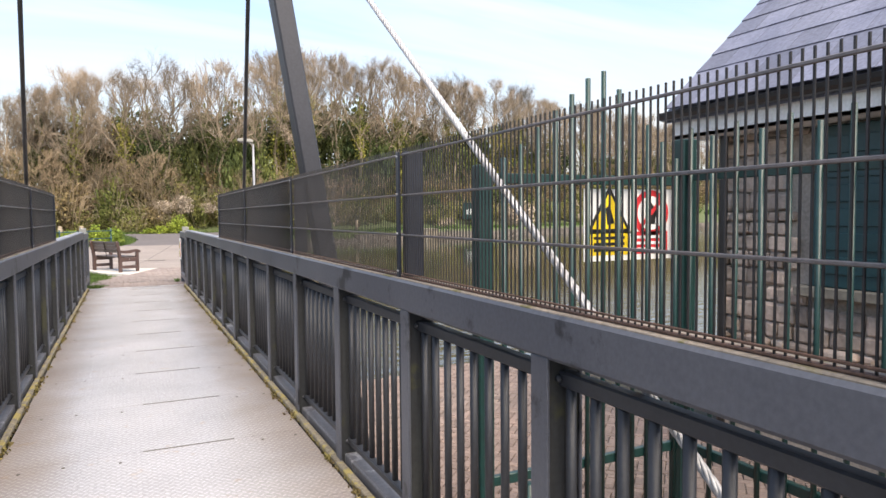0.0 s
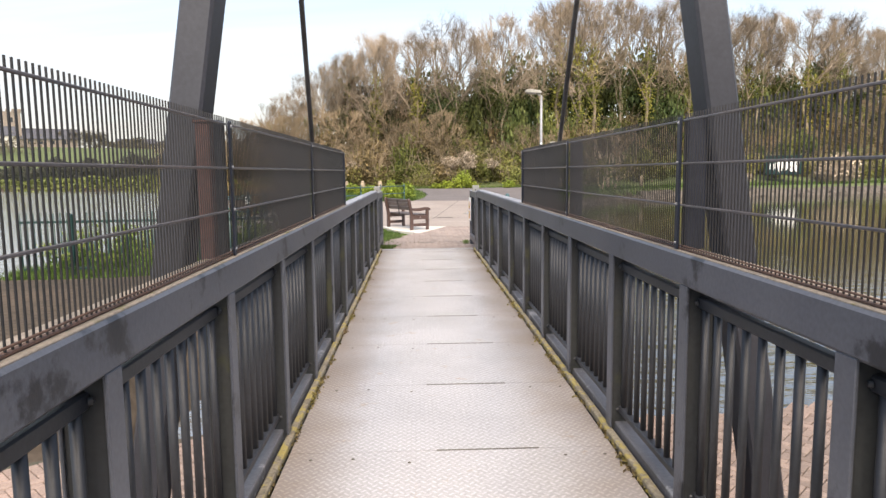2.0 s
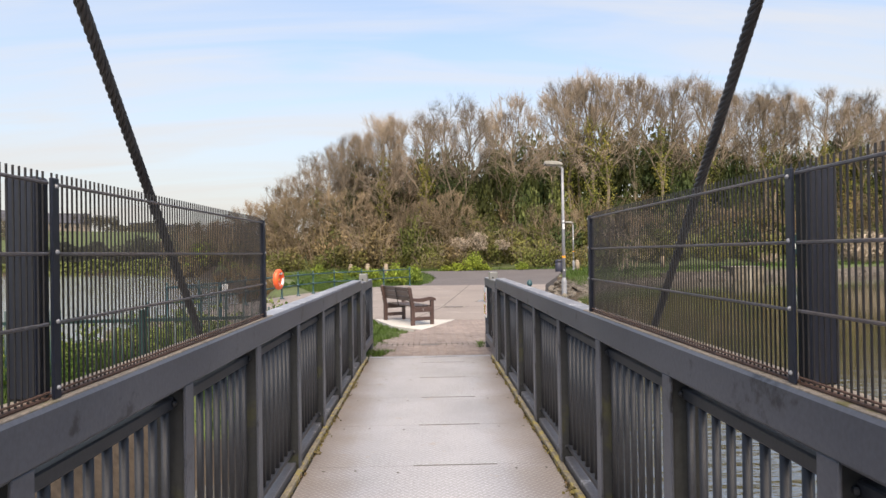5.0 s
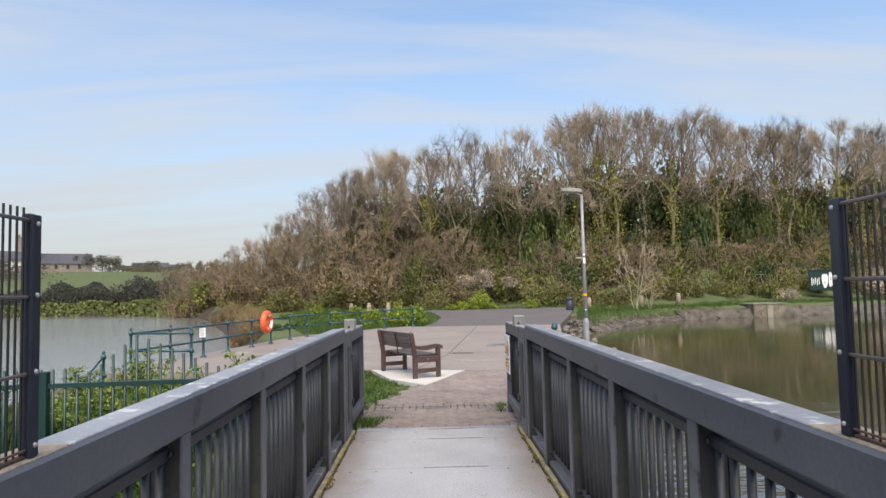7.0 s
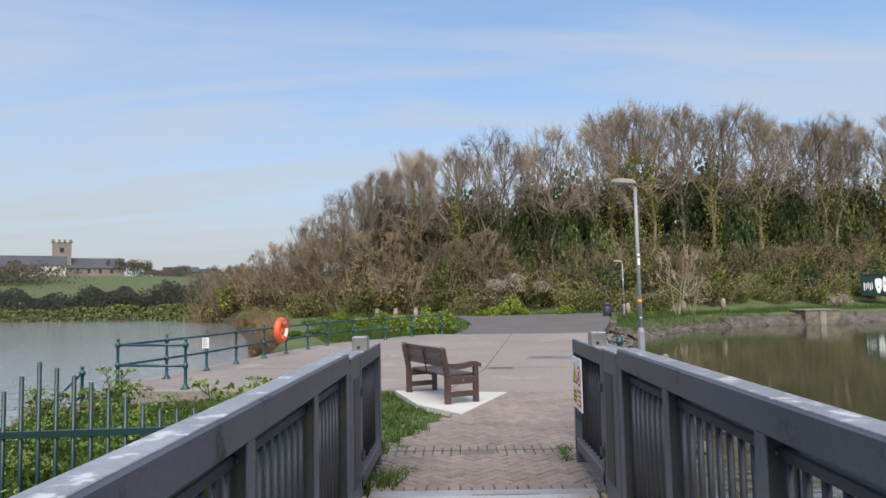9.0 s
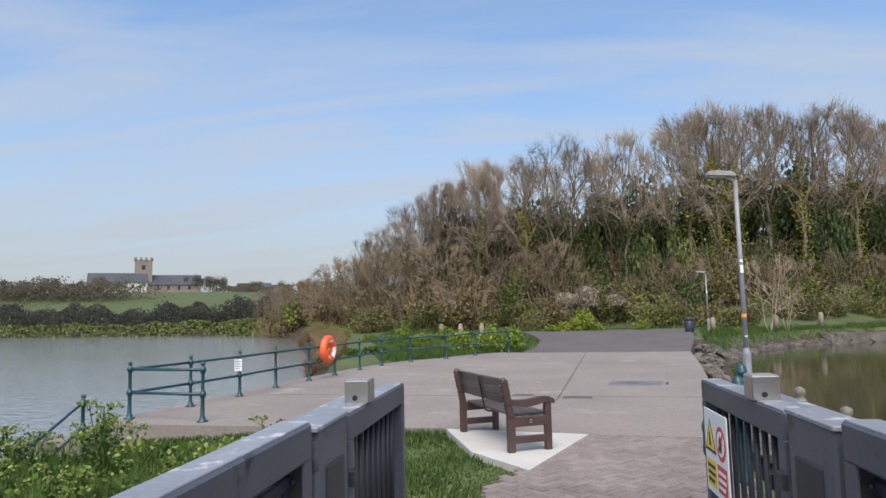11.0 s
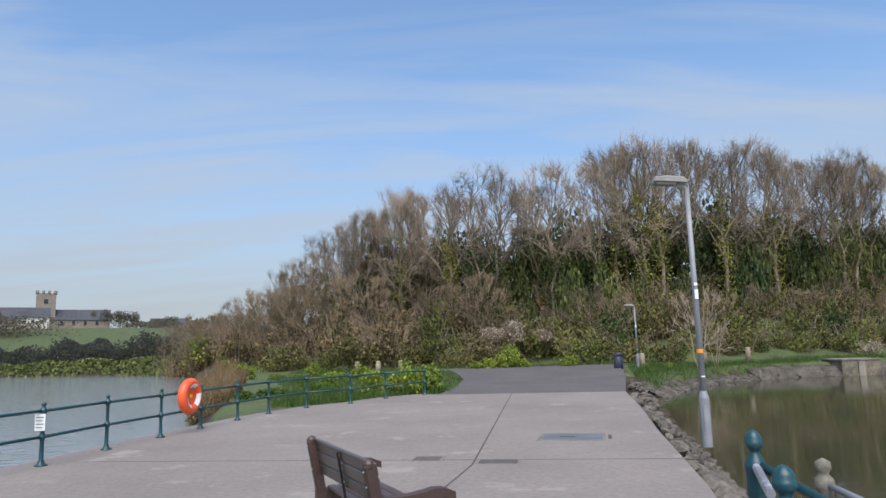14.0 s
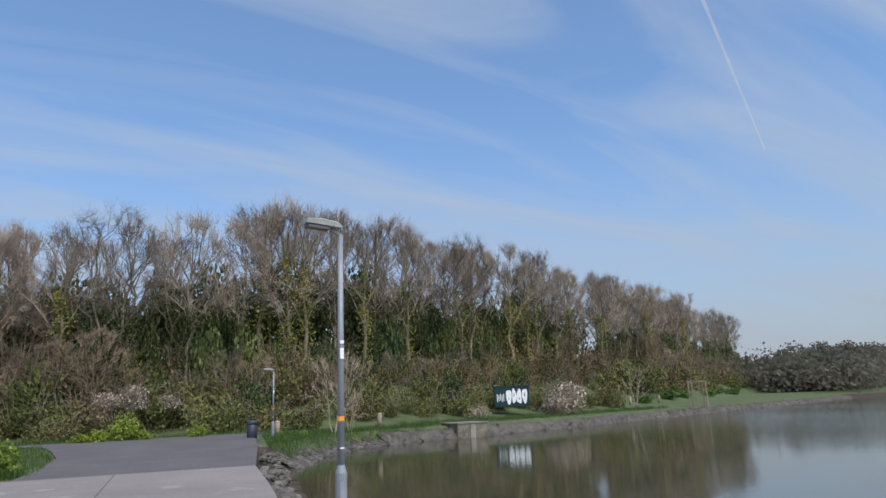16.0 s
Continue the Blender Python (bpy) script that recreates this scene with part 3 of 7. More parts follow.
def build_paving():
    bm = prism(B(), QUAY, -1.9, -0.03)
    q = part("quay", bm, "concrete")
    tagged(q, "weathered pinkish concrete quay slab with joints", "pavement", kind="structure")
    for name, pts, mt, lab in (
        ("slab_joint", [((0.45, 8.7), (2.1, 22.3))], "seam", ""),
        ("slab_joint", [((0.45, 8.7), (-0.35, 5.3))], "seam", ""),
        ("slab_joint", [((-5.6, 9.8), (3.6, 8.7))], "seam", ""),
    ):
        for (a, b) in pts:
            a, b = Vector((*a, 0)), Vector((*b, 0))
            n = (b - a).cross(Vector((0, 0, 1))).normalized() * 0.014
            bm = B()
            prism(bm, [tuple((a + n).xy), tuple((a - n).xy), tuple((b - n).xy), tuple((b + n).xy)], -0.05, -0.0285)
            part(name, bm, mt, q, "dark joint between slabs")
    bm = prism(B(), [(0.7, 5.04), (-0.08, 3.0), (-0.75, 3.9), (-1.25, 5.5)], -0.4, -0.026)
    tagged(part("bench_pad", bm, "concrete_pale"), "clean pale concrete pad under the bench", "pavement", kind="structure")
    bm = prism(B(), [(-0.4, 22.75), (5.85, 21.9), (8.1, 31), (10.2, 40), (11.6, 48), (14, 52), (-4, 55), (-3.5, 50), (-0.3, 46), (0.3, 40), (0.6, 33), (0.2, 27)], -0.6, -0.034)
    tagged(part("road", bm, "setts"), "grey-brown block paved path leading to the woods", "path", kind="structure")
    # drain grates and the manhole
    for name, c, w, h, rot, lab in (("manhole_cover", (2.25, 11.2), 1.15, 0.95, -12, "flat grey-blue steel manhole cover in concrete"),
                                    ("drain_grate", (0.82, 8.85), 0.62, 0.34, -8, "rusty steel drain grate set in concrete"),
                                    ("drain_cover", (-0.2, 9.25), 0.5, 0.45, -8, "brown square drain cover set in concrete")):
        th = thing(name, lab, "drain", m=pose(c[0], c[1], -0.03, 0, 0, rot))
        part("frame", box(B(), -w / 2, w / 2, -h / 2, h / 2, -0.05, 0.003), "concrete_old", th)
        if name == "drain_grate":
            bm = B()
            for k in range(9):
                box(bm, -w / 2 + 0.04, w / 2 - 0.04, -h / 2 + 0.02 + k * 0.034, -h / 2 + 0.038 + k * 0.034, -0.02, 0.009)
            part("grate", bm, "setts", th)
        else:
            part("lid", box(B(), -w / 2 + 0.05, w / 2 - 0.05, -h / 2 + 0.05, h / 2 - 0.05, -0.02, 0.008, 0.003), "manhole" if name == "manhole_cover" else "setts", th)
        if name == "manhole_cover":
            part("handle_recess", box(B(), -0.2, 0.05, -0.05, 0.05, 0.0, 0.0095), "seam", th)
            part("edge_stud", box(B(), 0.62, 0.68, -0.2, 0.25, 0.0, 0.01), "seam", th)
    # sunken apron below the bridge's near end
    base = part("apron_base", prism(B(), [(-4.6, -40), (9, -40), (9, -8.95), (3.6, -8.95), (2.2, -9.3), (-1.2, -9.1), (-4.6, -10.5)], -1.4, -0.47), "joint")
    tagged(base, "sandy bed of the brick apron", "pavement", kind="structure")
    return q, base


QUAY_OB, APRON = build_paving()


# ---- bridge ----
CX, HALF = 0.085, 0.945
YS = [-1.66, -2.70, -3.86, -5.02, -6.18, -7.34, -8.44, -9.53, -10.62, -11.70, -12.79, -13.88, -14.97, -16.06, -17.15, -18.24, -19.33, -20.42]
RT = 1.21


def strap_bolts(bm, pts, r=0.012):
    for p in pts:
        ball(bm, p, r, 6)


BAR = {}


def build_bridge():
    br = thing("footbridge", "dark grey painted steel footbridge with barred parapets and tread-plate deck", "bridge", kind="structure")
    # deck plates, a finger apart
    y = -0.9
    k = 0
    while y > -21:
        step = 0.51 if k == 0 else 1.18
        bm = box(B(), CX - HALF + 0.035, CX + HALF - 0.035, y - step + 0.004, y, -0.012, 0.0)
        plate = part("deck_plate", bm, "deck", br, "worn steel tread plate")
        for bx in (-0.78, -0.55, -0.24, 0.62, 0.84):
            for by in (y - 0.09 - 0.06 * (bx > -0.3) + 0.05 * (bx > 0.5),):
                part("deck_bolt", rod(B(), (CX + bx, by, -0.004), (CX + bx, by, 0.003), 0.011, 0.009, 8), "seam", plate)
        part("joint_gap", box(B(), CX - 0.09 - 0.02 * (k % 3), CX + 0.45 + 0.04 * (k % 2), y - 0.003, y + 0.009, -0.004, 0.0022), "seam", plate)
        k += 1
        y -= step
    part("deck_end_lip", box(B(), CX - 0.93, CX + 0.93, -0.895, -0.72, -0.05, -0.008, 0.006), "galv", br, "smooth pale steel lip")
    for s in (-1, 1):
        xi = CX + s * HALF
        part("edge_girder", box(B(), xi + s * 0.02, xi + s * 0.16, -21, -1.1, -0.42, 0.0), "steel_dark", br)
        bm = B()
        box(bm, xi - s * 0.022, xi + s * 0.02, -21, -1.0, -0.01, 0.035, 0.006)
        part("kerb_angle", bm, "kerb", br, "lichen-yellowed steel edging")
        part("toe_channel", box(B(), xi + s * 0.035, xi + s * 0.13, -21, -1.7, 0.005, 0.07, 0.006), "toe", br, "grey worn steel toe channel")
        part("top_rail", box(B(), xi, xi + s * 0.135, -21, -1.62, RT - 0.145, RT - 0.004, 0.012), "steel", br)
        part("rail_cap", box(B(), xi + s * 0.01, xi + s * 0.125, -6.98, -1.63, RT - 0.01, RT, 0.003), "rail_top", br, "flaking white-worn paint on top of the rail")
        part("rail_cap", box(B(), xi + s * 0.01, xi + s * 0.125, -21, -6.98, RT - 0.01, RT, 0.003), "rail_rust", br, "rust-stained top of the rail")
        part("cross_beam", box(B(), CX - 0.9, CX + 0.9, -5.1, -4.9, -0.4, -0.02), "steel_dark", br) if s < 0 else None
        for yk in YS:
            # H section: inner and outer flange; grimy web, its shade painted in
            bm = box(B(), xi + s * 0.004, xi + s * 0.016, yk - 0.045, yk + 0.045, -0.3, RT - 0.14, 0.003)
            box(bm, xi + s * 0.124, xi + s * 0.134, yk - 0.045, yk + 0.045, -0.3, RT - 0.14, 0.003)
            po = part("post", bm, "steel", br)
            part("post_web", box(B(), xi + s * 0.016, xi + s * 0.124, yk - 0.034, yk + 0.034, -0.3, RT - 0.141), "web", po, "near-black post web, grime and shade in its colour")
        for ya, yb in zip(YS, YS[1:]):
            bm = box(B(), xi + s * 0.055, xi + s * 0.1, yb + 0.03, ya - 0.005, 0.978, 1.026, 0.006)
            strap_bolts(bm, [(xi + s * 0.05, yb + 0.06, 1.002), (xi + s * 0.05, ya - 0.04, 1.002)])
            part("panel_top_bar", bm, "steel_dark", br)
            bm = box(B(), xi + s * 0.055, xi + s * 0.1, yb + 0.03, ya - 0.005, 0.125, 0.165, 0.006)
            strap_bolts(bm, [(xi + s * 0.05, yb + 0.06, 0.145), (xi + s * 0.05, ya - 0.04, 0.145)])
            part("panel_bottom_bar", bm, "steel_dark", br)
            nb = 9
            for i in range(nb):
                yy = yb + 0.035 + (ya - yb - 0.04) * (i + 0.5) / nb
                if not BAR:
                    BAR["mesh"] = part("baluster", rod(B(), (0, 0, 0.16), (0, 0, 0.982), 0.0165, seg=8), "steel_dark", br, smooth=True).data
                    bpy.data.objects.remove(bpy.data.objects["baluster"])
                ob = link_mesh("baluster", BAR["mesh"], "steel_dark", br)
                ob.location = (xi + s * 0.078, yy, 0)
    return br


M["toe"] = mat("worn_grey_steel", (0.105, 0.108, 0.122), (0.075, 0.078, 0.090), 2.0, 50, 0.5, 0, 0.15, 0.2, patch=((0.26, 0.26, 0.27), 5, 0.42))
M["kerb"] = mat("lichen_edging", (0.22, 0.19, 0.14), (0.13, 0.115, 0.09), 5, 50, 0.9, 0, 0.5, 0.35, patch=((0.27, 0.22, 0.075), 9, 0.49))
BRIDGE = build_bridge()


def twisted(bm, p0, p1, r, strands=5, pitch=0.16, seg=5):
    """A laid wire rope between two points."""
    p0, p1 = Vector(p0), Vector(p1)
    d = p1 - p0
    n = max(8, int(d.length / pitch * 8))
    q = d.to_track_quat("Z", "Y")
    for s in range(strands):
        rings = []
        for i in range(n + 1):
            z = d.length * i / n
            a = 2 * math.pi * (z / pitch + s / strands)
            c = Vector((math.cos(a) * r * 0.55, math.sin(a) * r * 0.55, z))
            rings.append([bm.verts.new(p0 + q @ (c + Vector((math.cos(2 * math.pi * k / seg), math.sin(2 * math.pi * k / seg), 0)) * r * 0.48)) for k in range(seg)])
        for a, b in zip(rings, rings[1:]):
            for k in range(seg):
                bm.faces.new((a[k], a[(k + 1) % seg], b[(k + 1) % seg], b[k]))
    return bm


def build_mast():
    for s in (-1, 1):
        m = thing("mast_leg", "tall dark grey steel mast leg leaning over the bridge", "mast", "bridge mast legs")
        x0, x1 = CX + s * 1.42, CX + s * (1.42 - 0.163 * 4.6)
        d = (Vector((x1, -11.58, 4.6)) - Vector((x0, -11.55, 0)))
        a = Vector((x0, -11.55, 0)) + d * (-0.52 / 4.6)
        q = d.to_track_quat("Z", "Y").to_matrix().to_4x4()
        L = d.length * (4.6 + 0.52) / 4.6
        bm = box(B(), -0.078, 0.078, -0.07, 0.07, 0, L, 0.012, m=Matrix.Translation(a) @ q)
        part("column", bm, "mast", m)
        part("base_plate", box(B(), x0 + s * 0.09 - 0.22, x0 + s * 0.09 + 0.22, -11.75, -11.35, -0.5, -0.46, 0.004), "steel_dark", m)
        top = Vector((CX + s * (1.42 - 0.163 * 4.15), -11.58, 4.15))
        st = thing("suspension_cable", "thick twisted dark steel suspension cable", "cable", "bridge cables")
        foot = Vector((CX + s * 1.42, -5.75, -0.2))
        part("rope", twisted(B(), foot, top + Vector((0, 0.1, 0)), 0.02), "cable", st, smooth=True)
        part("socket", rod(B(), foot - (top - foot).normalized() * 0.05, foot + (top - foot).normalized() * 0.35, 0.035, 0.024), "steel_dark", st)
        part("anchor_bracket", box(B(), foot.x - 0.03, foot.x + 0.03, foot.y - 0.12, foot.y + 0.16, -0.3, -0.12, 0.005), "steel_dark", st)
        part("anchor_arm", box(B(), min(foot.x, CX + s * 1.06), max(foot.x, CX + s * 1.06), foot.y - 0.05, foot.y + 0.09, -0.3, -0.2), "steel_dark", st)
        bk = thing("back_stay", "pale grey twisted steel back stay cable", "cable", "bridge cables")
        foot = Vector((CX + s * 1.13, -16.04, 0.4))
        part("rope", twisted(B(), foot, top + Vector((0, -0.1, 0)), 0.014), "cable_pale", bk, smooth=True)
        part("anchor_bracket", box(B(), foot.x - 0.03, foot.x + 0.03, foot.y - 0.1, foot.y + 0.1, -0.45, 0.45, 0.005), "steel_dark", bk)


build_mast()

FENCE_Y = [-7.13, -9.36, -11.57, -13.79, -16.0, -18.2, -20.4]


def build_mesh_fence():
    for s in (-1, 1):
        x = CX + s * (HALF + 0.037)
        for ya, yb in zip(FENCE_Y, FENCE_Y[1:]):
            p = thing("mesh_fence_panel", "black welded-wire mesh fence panel bolted on the bridge rail", "fence panel", "mesh fence panels on the bridge")
            vs, fs = [], []
            n = 88
            w = 0.0021
            for i in range(n):
                y = yb + 0.02 + (ya - yb - 0.04) * i / (n - 1)
                k = len(vs)
                for z in (RT + 0.004, RT + 0.588):
                    vs += [(x - w, y - w, z), (x + w, y - w, z), (x + w, y + w, z), (x - w, y + w, z)]
                fs += [(k + j, k + (j + 1) % 4, k + 4 + (j + 1) % 4, k + 4 + j) for j in range(4)] + [(k + 4, k + 5, k + 6, k + 7)]
            tagged(raw("wire_mesh", vs, fs, "wire", p), kind="stuff")
            part("bottom_angle", box(B(), x - s * 0.009, x + s * 0.012, yb + 0.012, ya - 0.012, RT + 0.001, RT + 0.008, 0.002), "rust", p, "rusty angle strip")
            for z in (RT + 0.02, RT + 0.195, RT + 0.375, RT + 0.558):
                part("cross_wire", rod(B(), (x - s * 0.008, yb + 0.015, z), (x - s * 0.008, ya - 0.015, z), 0.0048 if z > RT + 0.1 else 0.0035, seg=6), "wire_lit" if z > RT + 0.1 else "rust", p)
        for i, y in enumerate(FENCE_Y):
            po = thing("fence_post", "dark navy steel fence post with bolted clamp strip", "fence post", "mesh fence posts on the bridge")
            if i == 0:
                part("upright", box(B(), x - 0.012, x + 0.012, y - 0.01, y + 0.012, RT, RT + 0.575, 0.003), "navy", po)
            else:
                part("upright", box(B(), x + s * 0.012, x + s * 0.094, y - 0.03, y + 0.03, RT + 0.002, RT + 0.575, 0.006), "navy", po)
            part("clamp_strip", box(B(), x - s * 0.022, x - s * 0.013, y - 0.017, y + 0.017, RT + 0.002, RT + 0.572, 0.002), "navy", po)
            for z in (RT + 0.03, RT + 0.2, RT + 0.38, RT + 0.55):
                part("bolt", ball(B(), (x - s * 0.023, y, z), 0.0065, 6), "galv", po)

    pr = thing("primer_post", "red-brown primed steel post behind the mesh fence", "post")
    x = CX - HALF - 0.105
    part("upright", box(B(), x - 0.03, x + 0.03, -11.675, -11.61, -0.4, RT + 0.56, 0.006), "primer", pr)
    part("top_plate", box(B(), x - 0.035, x + 0.035, -11.68, -11.605, RT + 0.56, RT + 0.57, 0.002), "primer", pr)


build_mesh_fence()


def build_bridge_end():
    """Landing posts, lock boxes and the folded-back barred gates."""
    for s in (-1, 1):
        xi = CX + s * HALF
        po = thing("landing_post", "dark grey steel end post beside the bridge rail", "post", "bridge end posts")
        part("casing", box(B(), xi + s * 0.0, xi + s * 0.15, -1.56, -1.12, -0.1, 1.165, 0.012), "steel", po)
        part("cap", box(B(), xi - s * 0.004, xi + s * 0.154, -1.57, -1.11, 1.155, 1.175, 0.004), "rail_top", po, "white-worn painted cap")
        part("slot_cover", box(B(), xi - s * 0.008, xi + s * 0.01, -1.45, -1.2, 0.2, 1.0, 0.004), "steel_dark", po)
        lb = thing("lock_box", "brushed stainless steel lock box on the end post", "lock box", "gate lock boxes")
        xa, xb = sorted((xi + s * 0.0, xi + s * 0.13))
        hs = part("housing", box(B(), xa, xb, -0.70, -0.57, 1.15, 1.268, 0.005), "stainless", lb)
        part("keyhole", rod(B(), ((xa + xb) / 2 - 0.01, -0.705, 1.18), ((xa + xb) / 2 - 0.01, -0.695, 1.18), 0.014, seg=12), "black", hs)
        part("lid", box(B(), xa + 0.004, xb - 0.004, -0.696, -0.574, 1.267, 1.272, 0.002), "galv", lb)
        g = thing("bridge_gate", "dark grey barred steel gate folded back, chipped white along its top", "gate", "bridge end gates")
        y0, y1 = -1.04, 0.34
        xo = xi + s * 0.01
        part("top_bar", box(B(), xo, xo + s * 0.12, y0, y1, 1.02, 1.15, 0.01), "steel", g)
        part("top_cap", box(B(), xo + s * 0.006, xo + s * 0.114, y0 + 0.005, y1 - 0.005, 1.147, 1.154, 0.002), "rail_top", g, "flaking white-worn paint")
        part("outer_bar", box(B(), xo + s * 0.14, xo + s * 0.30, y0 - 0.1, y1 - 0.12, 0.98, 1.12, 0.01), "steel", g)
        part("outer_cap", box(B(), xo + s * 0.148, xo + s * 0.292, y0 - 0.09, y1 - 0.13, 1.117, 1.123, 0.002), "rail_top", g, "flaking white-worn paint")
        part("bottom_bar", box(B(), xo, xo + s * 0.12, y0, y1, 0.08, 0.2, 0.01), "steel", g)
        for y in (y0 + 0.04, y1 - 0.04):
            part("stile", box(B(), xo, xo + s * 0.12, y - 0.04, y + 0.04, 0.0 if y < 0 else -0.03, 1.03, 0.008), "steel", g)
        for k in range(9):
            y = y0 + 0.16 + k * 0.132
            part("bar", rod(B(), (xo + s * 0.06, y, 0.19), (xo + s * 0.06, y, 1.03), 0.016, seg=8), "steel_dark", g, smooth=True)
        for z in (0.32, 0.82):
            part("hinge", box(B(), xo - s * 0.02, xo + s * 0.005, y0 - 0.01, y0 + 0.07, z, z + 0.07, 0.004), "steel_dark", g)
    # warning board on the right-hand gate
    x = CX + HALF - 0.012
    sg = thing("warning_sign", "white warning board with yellow triangle and red ring on a gate", "sign")
    part("board", box(B(), x - 0.004, x + 0.004, -0.26, 0.2, 0.52, 1.0, 0.001), "white", sg)
    sign_face(sg, x - 0.0045, -0.26, 0.2, 0.52, 1.0)


def tri_prism(bm, x, pts, t=0.0015):
    a = [bm.verts.new((x, y, z)) for y, z in pts]
    b = [bm.verts.new((x - t, y, z)) for y, z in pts]
    n = len(pts)
    for k in range(n):
        bm.faces.new((a[k], a[(k + 1) % n], b[(k + 1) % n], b[k]))
    bm.faces.new(a); bm.faces.new(b[::-1])
    bmesh.ops.recalc_face_normals(bm, faces=bm.faces[:])
    return bm


def sign_face(sg, x, y0, y1, z0, z1):
    """A hazard triangle and a prohibition ring with text bars, on a board that faces -x (seen with +y to its left)."""
    w, h = y1 - y0, z1 - z0
    cy, cz = y1 - 0.27 * w, z0 + 0.66 * h
    r = 0.22 * w
    def tri(k):
        return [(cy - k * r, cz - k * r * 0.72), (cy + k * r, cz - k * r * 0.72), (cy, cz + k * r)]
    part("triangle_border", tri_prism(B(), x, tri(1.12)), "black", sg)
    part("triangle", tri_prism(B(), x - 0.0016, tri(0.86)), "yellow", sg)
    part("symbol", tri_prism(B(), x - 0.0032, [(cy - 0.25 * r, cz - 0.4 * r), (cy + 0.1 * r, cz - 0.45 * r), (cy + 0.2 * r, cz + 0.2 * r), (cy, cz + 0.35 * r)]), "black", sg)
    part("text_panel", tri_prism(B(), x, [(y1 - 0.06 * w, z0 + 0.08 * h), (y1 - 0.48 * w, z0 + 0.08 * h), (y1 - 0.48 * w, z0 + 0.4 * h), (y1 - 0.06 * w, z0 + 0.4 * h)]), "yellow", sg)
    c2 = y0 + 0.26 * w
    ring = [(c2 + r * 0.95 * math.cos(a), cz + r * 0.95 * math.sin(a)) for a in np.linspace(0, 2 * math.pi, 25)[:-1]]
    inner = [(c2 + r * 0.7 * math.cos(a), cz + r * 0.7 * math.sin(a)) for a in np.linspace(0, 2 * math.pi, 25)[:-1]]
    part("ring", tri_prism(B(), x, ring), "red", sg)
    part("ring_field", tri_prism(B(), x - 0.0016, inner), "white", sg)
    part("symbol", tri_prism(B(), x - 0.0032, [(c2 - 0.2 * r, cz - 0.45 * r), (c2 + 0.15 * r, cz - 0.45 * r), (c2 + 0.3 * r, cz + 0.1 * r), (c2, cz + 0.45 * r), (c2 - 0.3 * r, cz + 0.1 * r)]), "black", sg)
    part("bar", tri_prism(B(), x - 0.005, [(c2 - 0.6 * r, cz + 0.5 * r), (c2 - 0.5 * r, cz + 0.62 * r), (c2 + 0.6 * r, cz - 0.5 * r), (c2 + 0.5 * r, cz - 0.62 * r)]), "red", sg)
    part("text_panel", tri_prism(B(), x, [(y0 + 0.46 * w, z0 + 0.08 * h), (y0 + 0.06 * w, z0 + 0.08 * h), (y0 + 0.06 * w, z0 + 0.4 * h), (y0 + 0.46 * w, z0 + 0.4 * h)]), "red", sg)
    for a, b, mt in ((y1 - 0.1 * w, y1 - 0.44 * w, "black"), (y0 + 0.42 * w, y0 + 0.1 * w, "white")):
        for k in range(3):
            zz = z0 + (0.13 + 0.085 * k) * h
            part("text_bar", tri_prism(B(), x - 0.0018, [(a, zz), (b + (0.05 * w if k == 0 else 0), zz), (b + (0.05 * w if k == 0 else 0), zz + 0.04 * h), (a, zz + 0.04 * h)]), mt, sg)


build_bridge_end()


# ---- quay furniture ----
def rail_post_mesh(h=0.95):
    return lathe(B(), [(0.09, 0), (0.09, 0.018), (0.055, 0.03), (0.05, 0.06), (0.034, 0.09), (0.03, 0.36), (0.036, 0.385), (0.05, 0.40), (0.058, 0.43), (0.05, 0.46), (0.036, 0.475),
                       (0.028, 0.5), (0.027, h - 0.20), (0.036, h - 0.18), (0.05, h - 0.16), (0.058, h - 0.13), (0.05, h - 0.10), (0.032, h - 0.085), (0.02, h - 0.065),
                       (0.034, h - 0.045), (0.036, h - 0.025), (0.024, h - 0.006), (0.004, h)], 12)


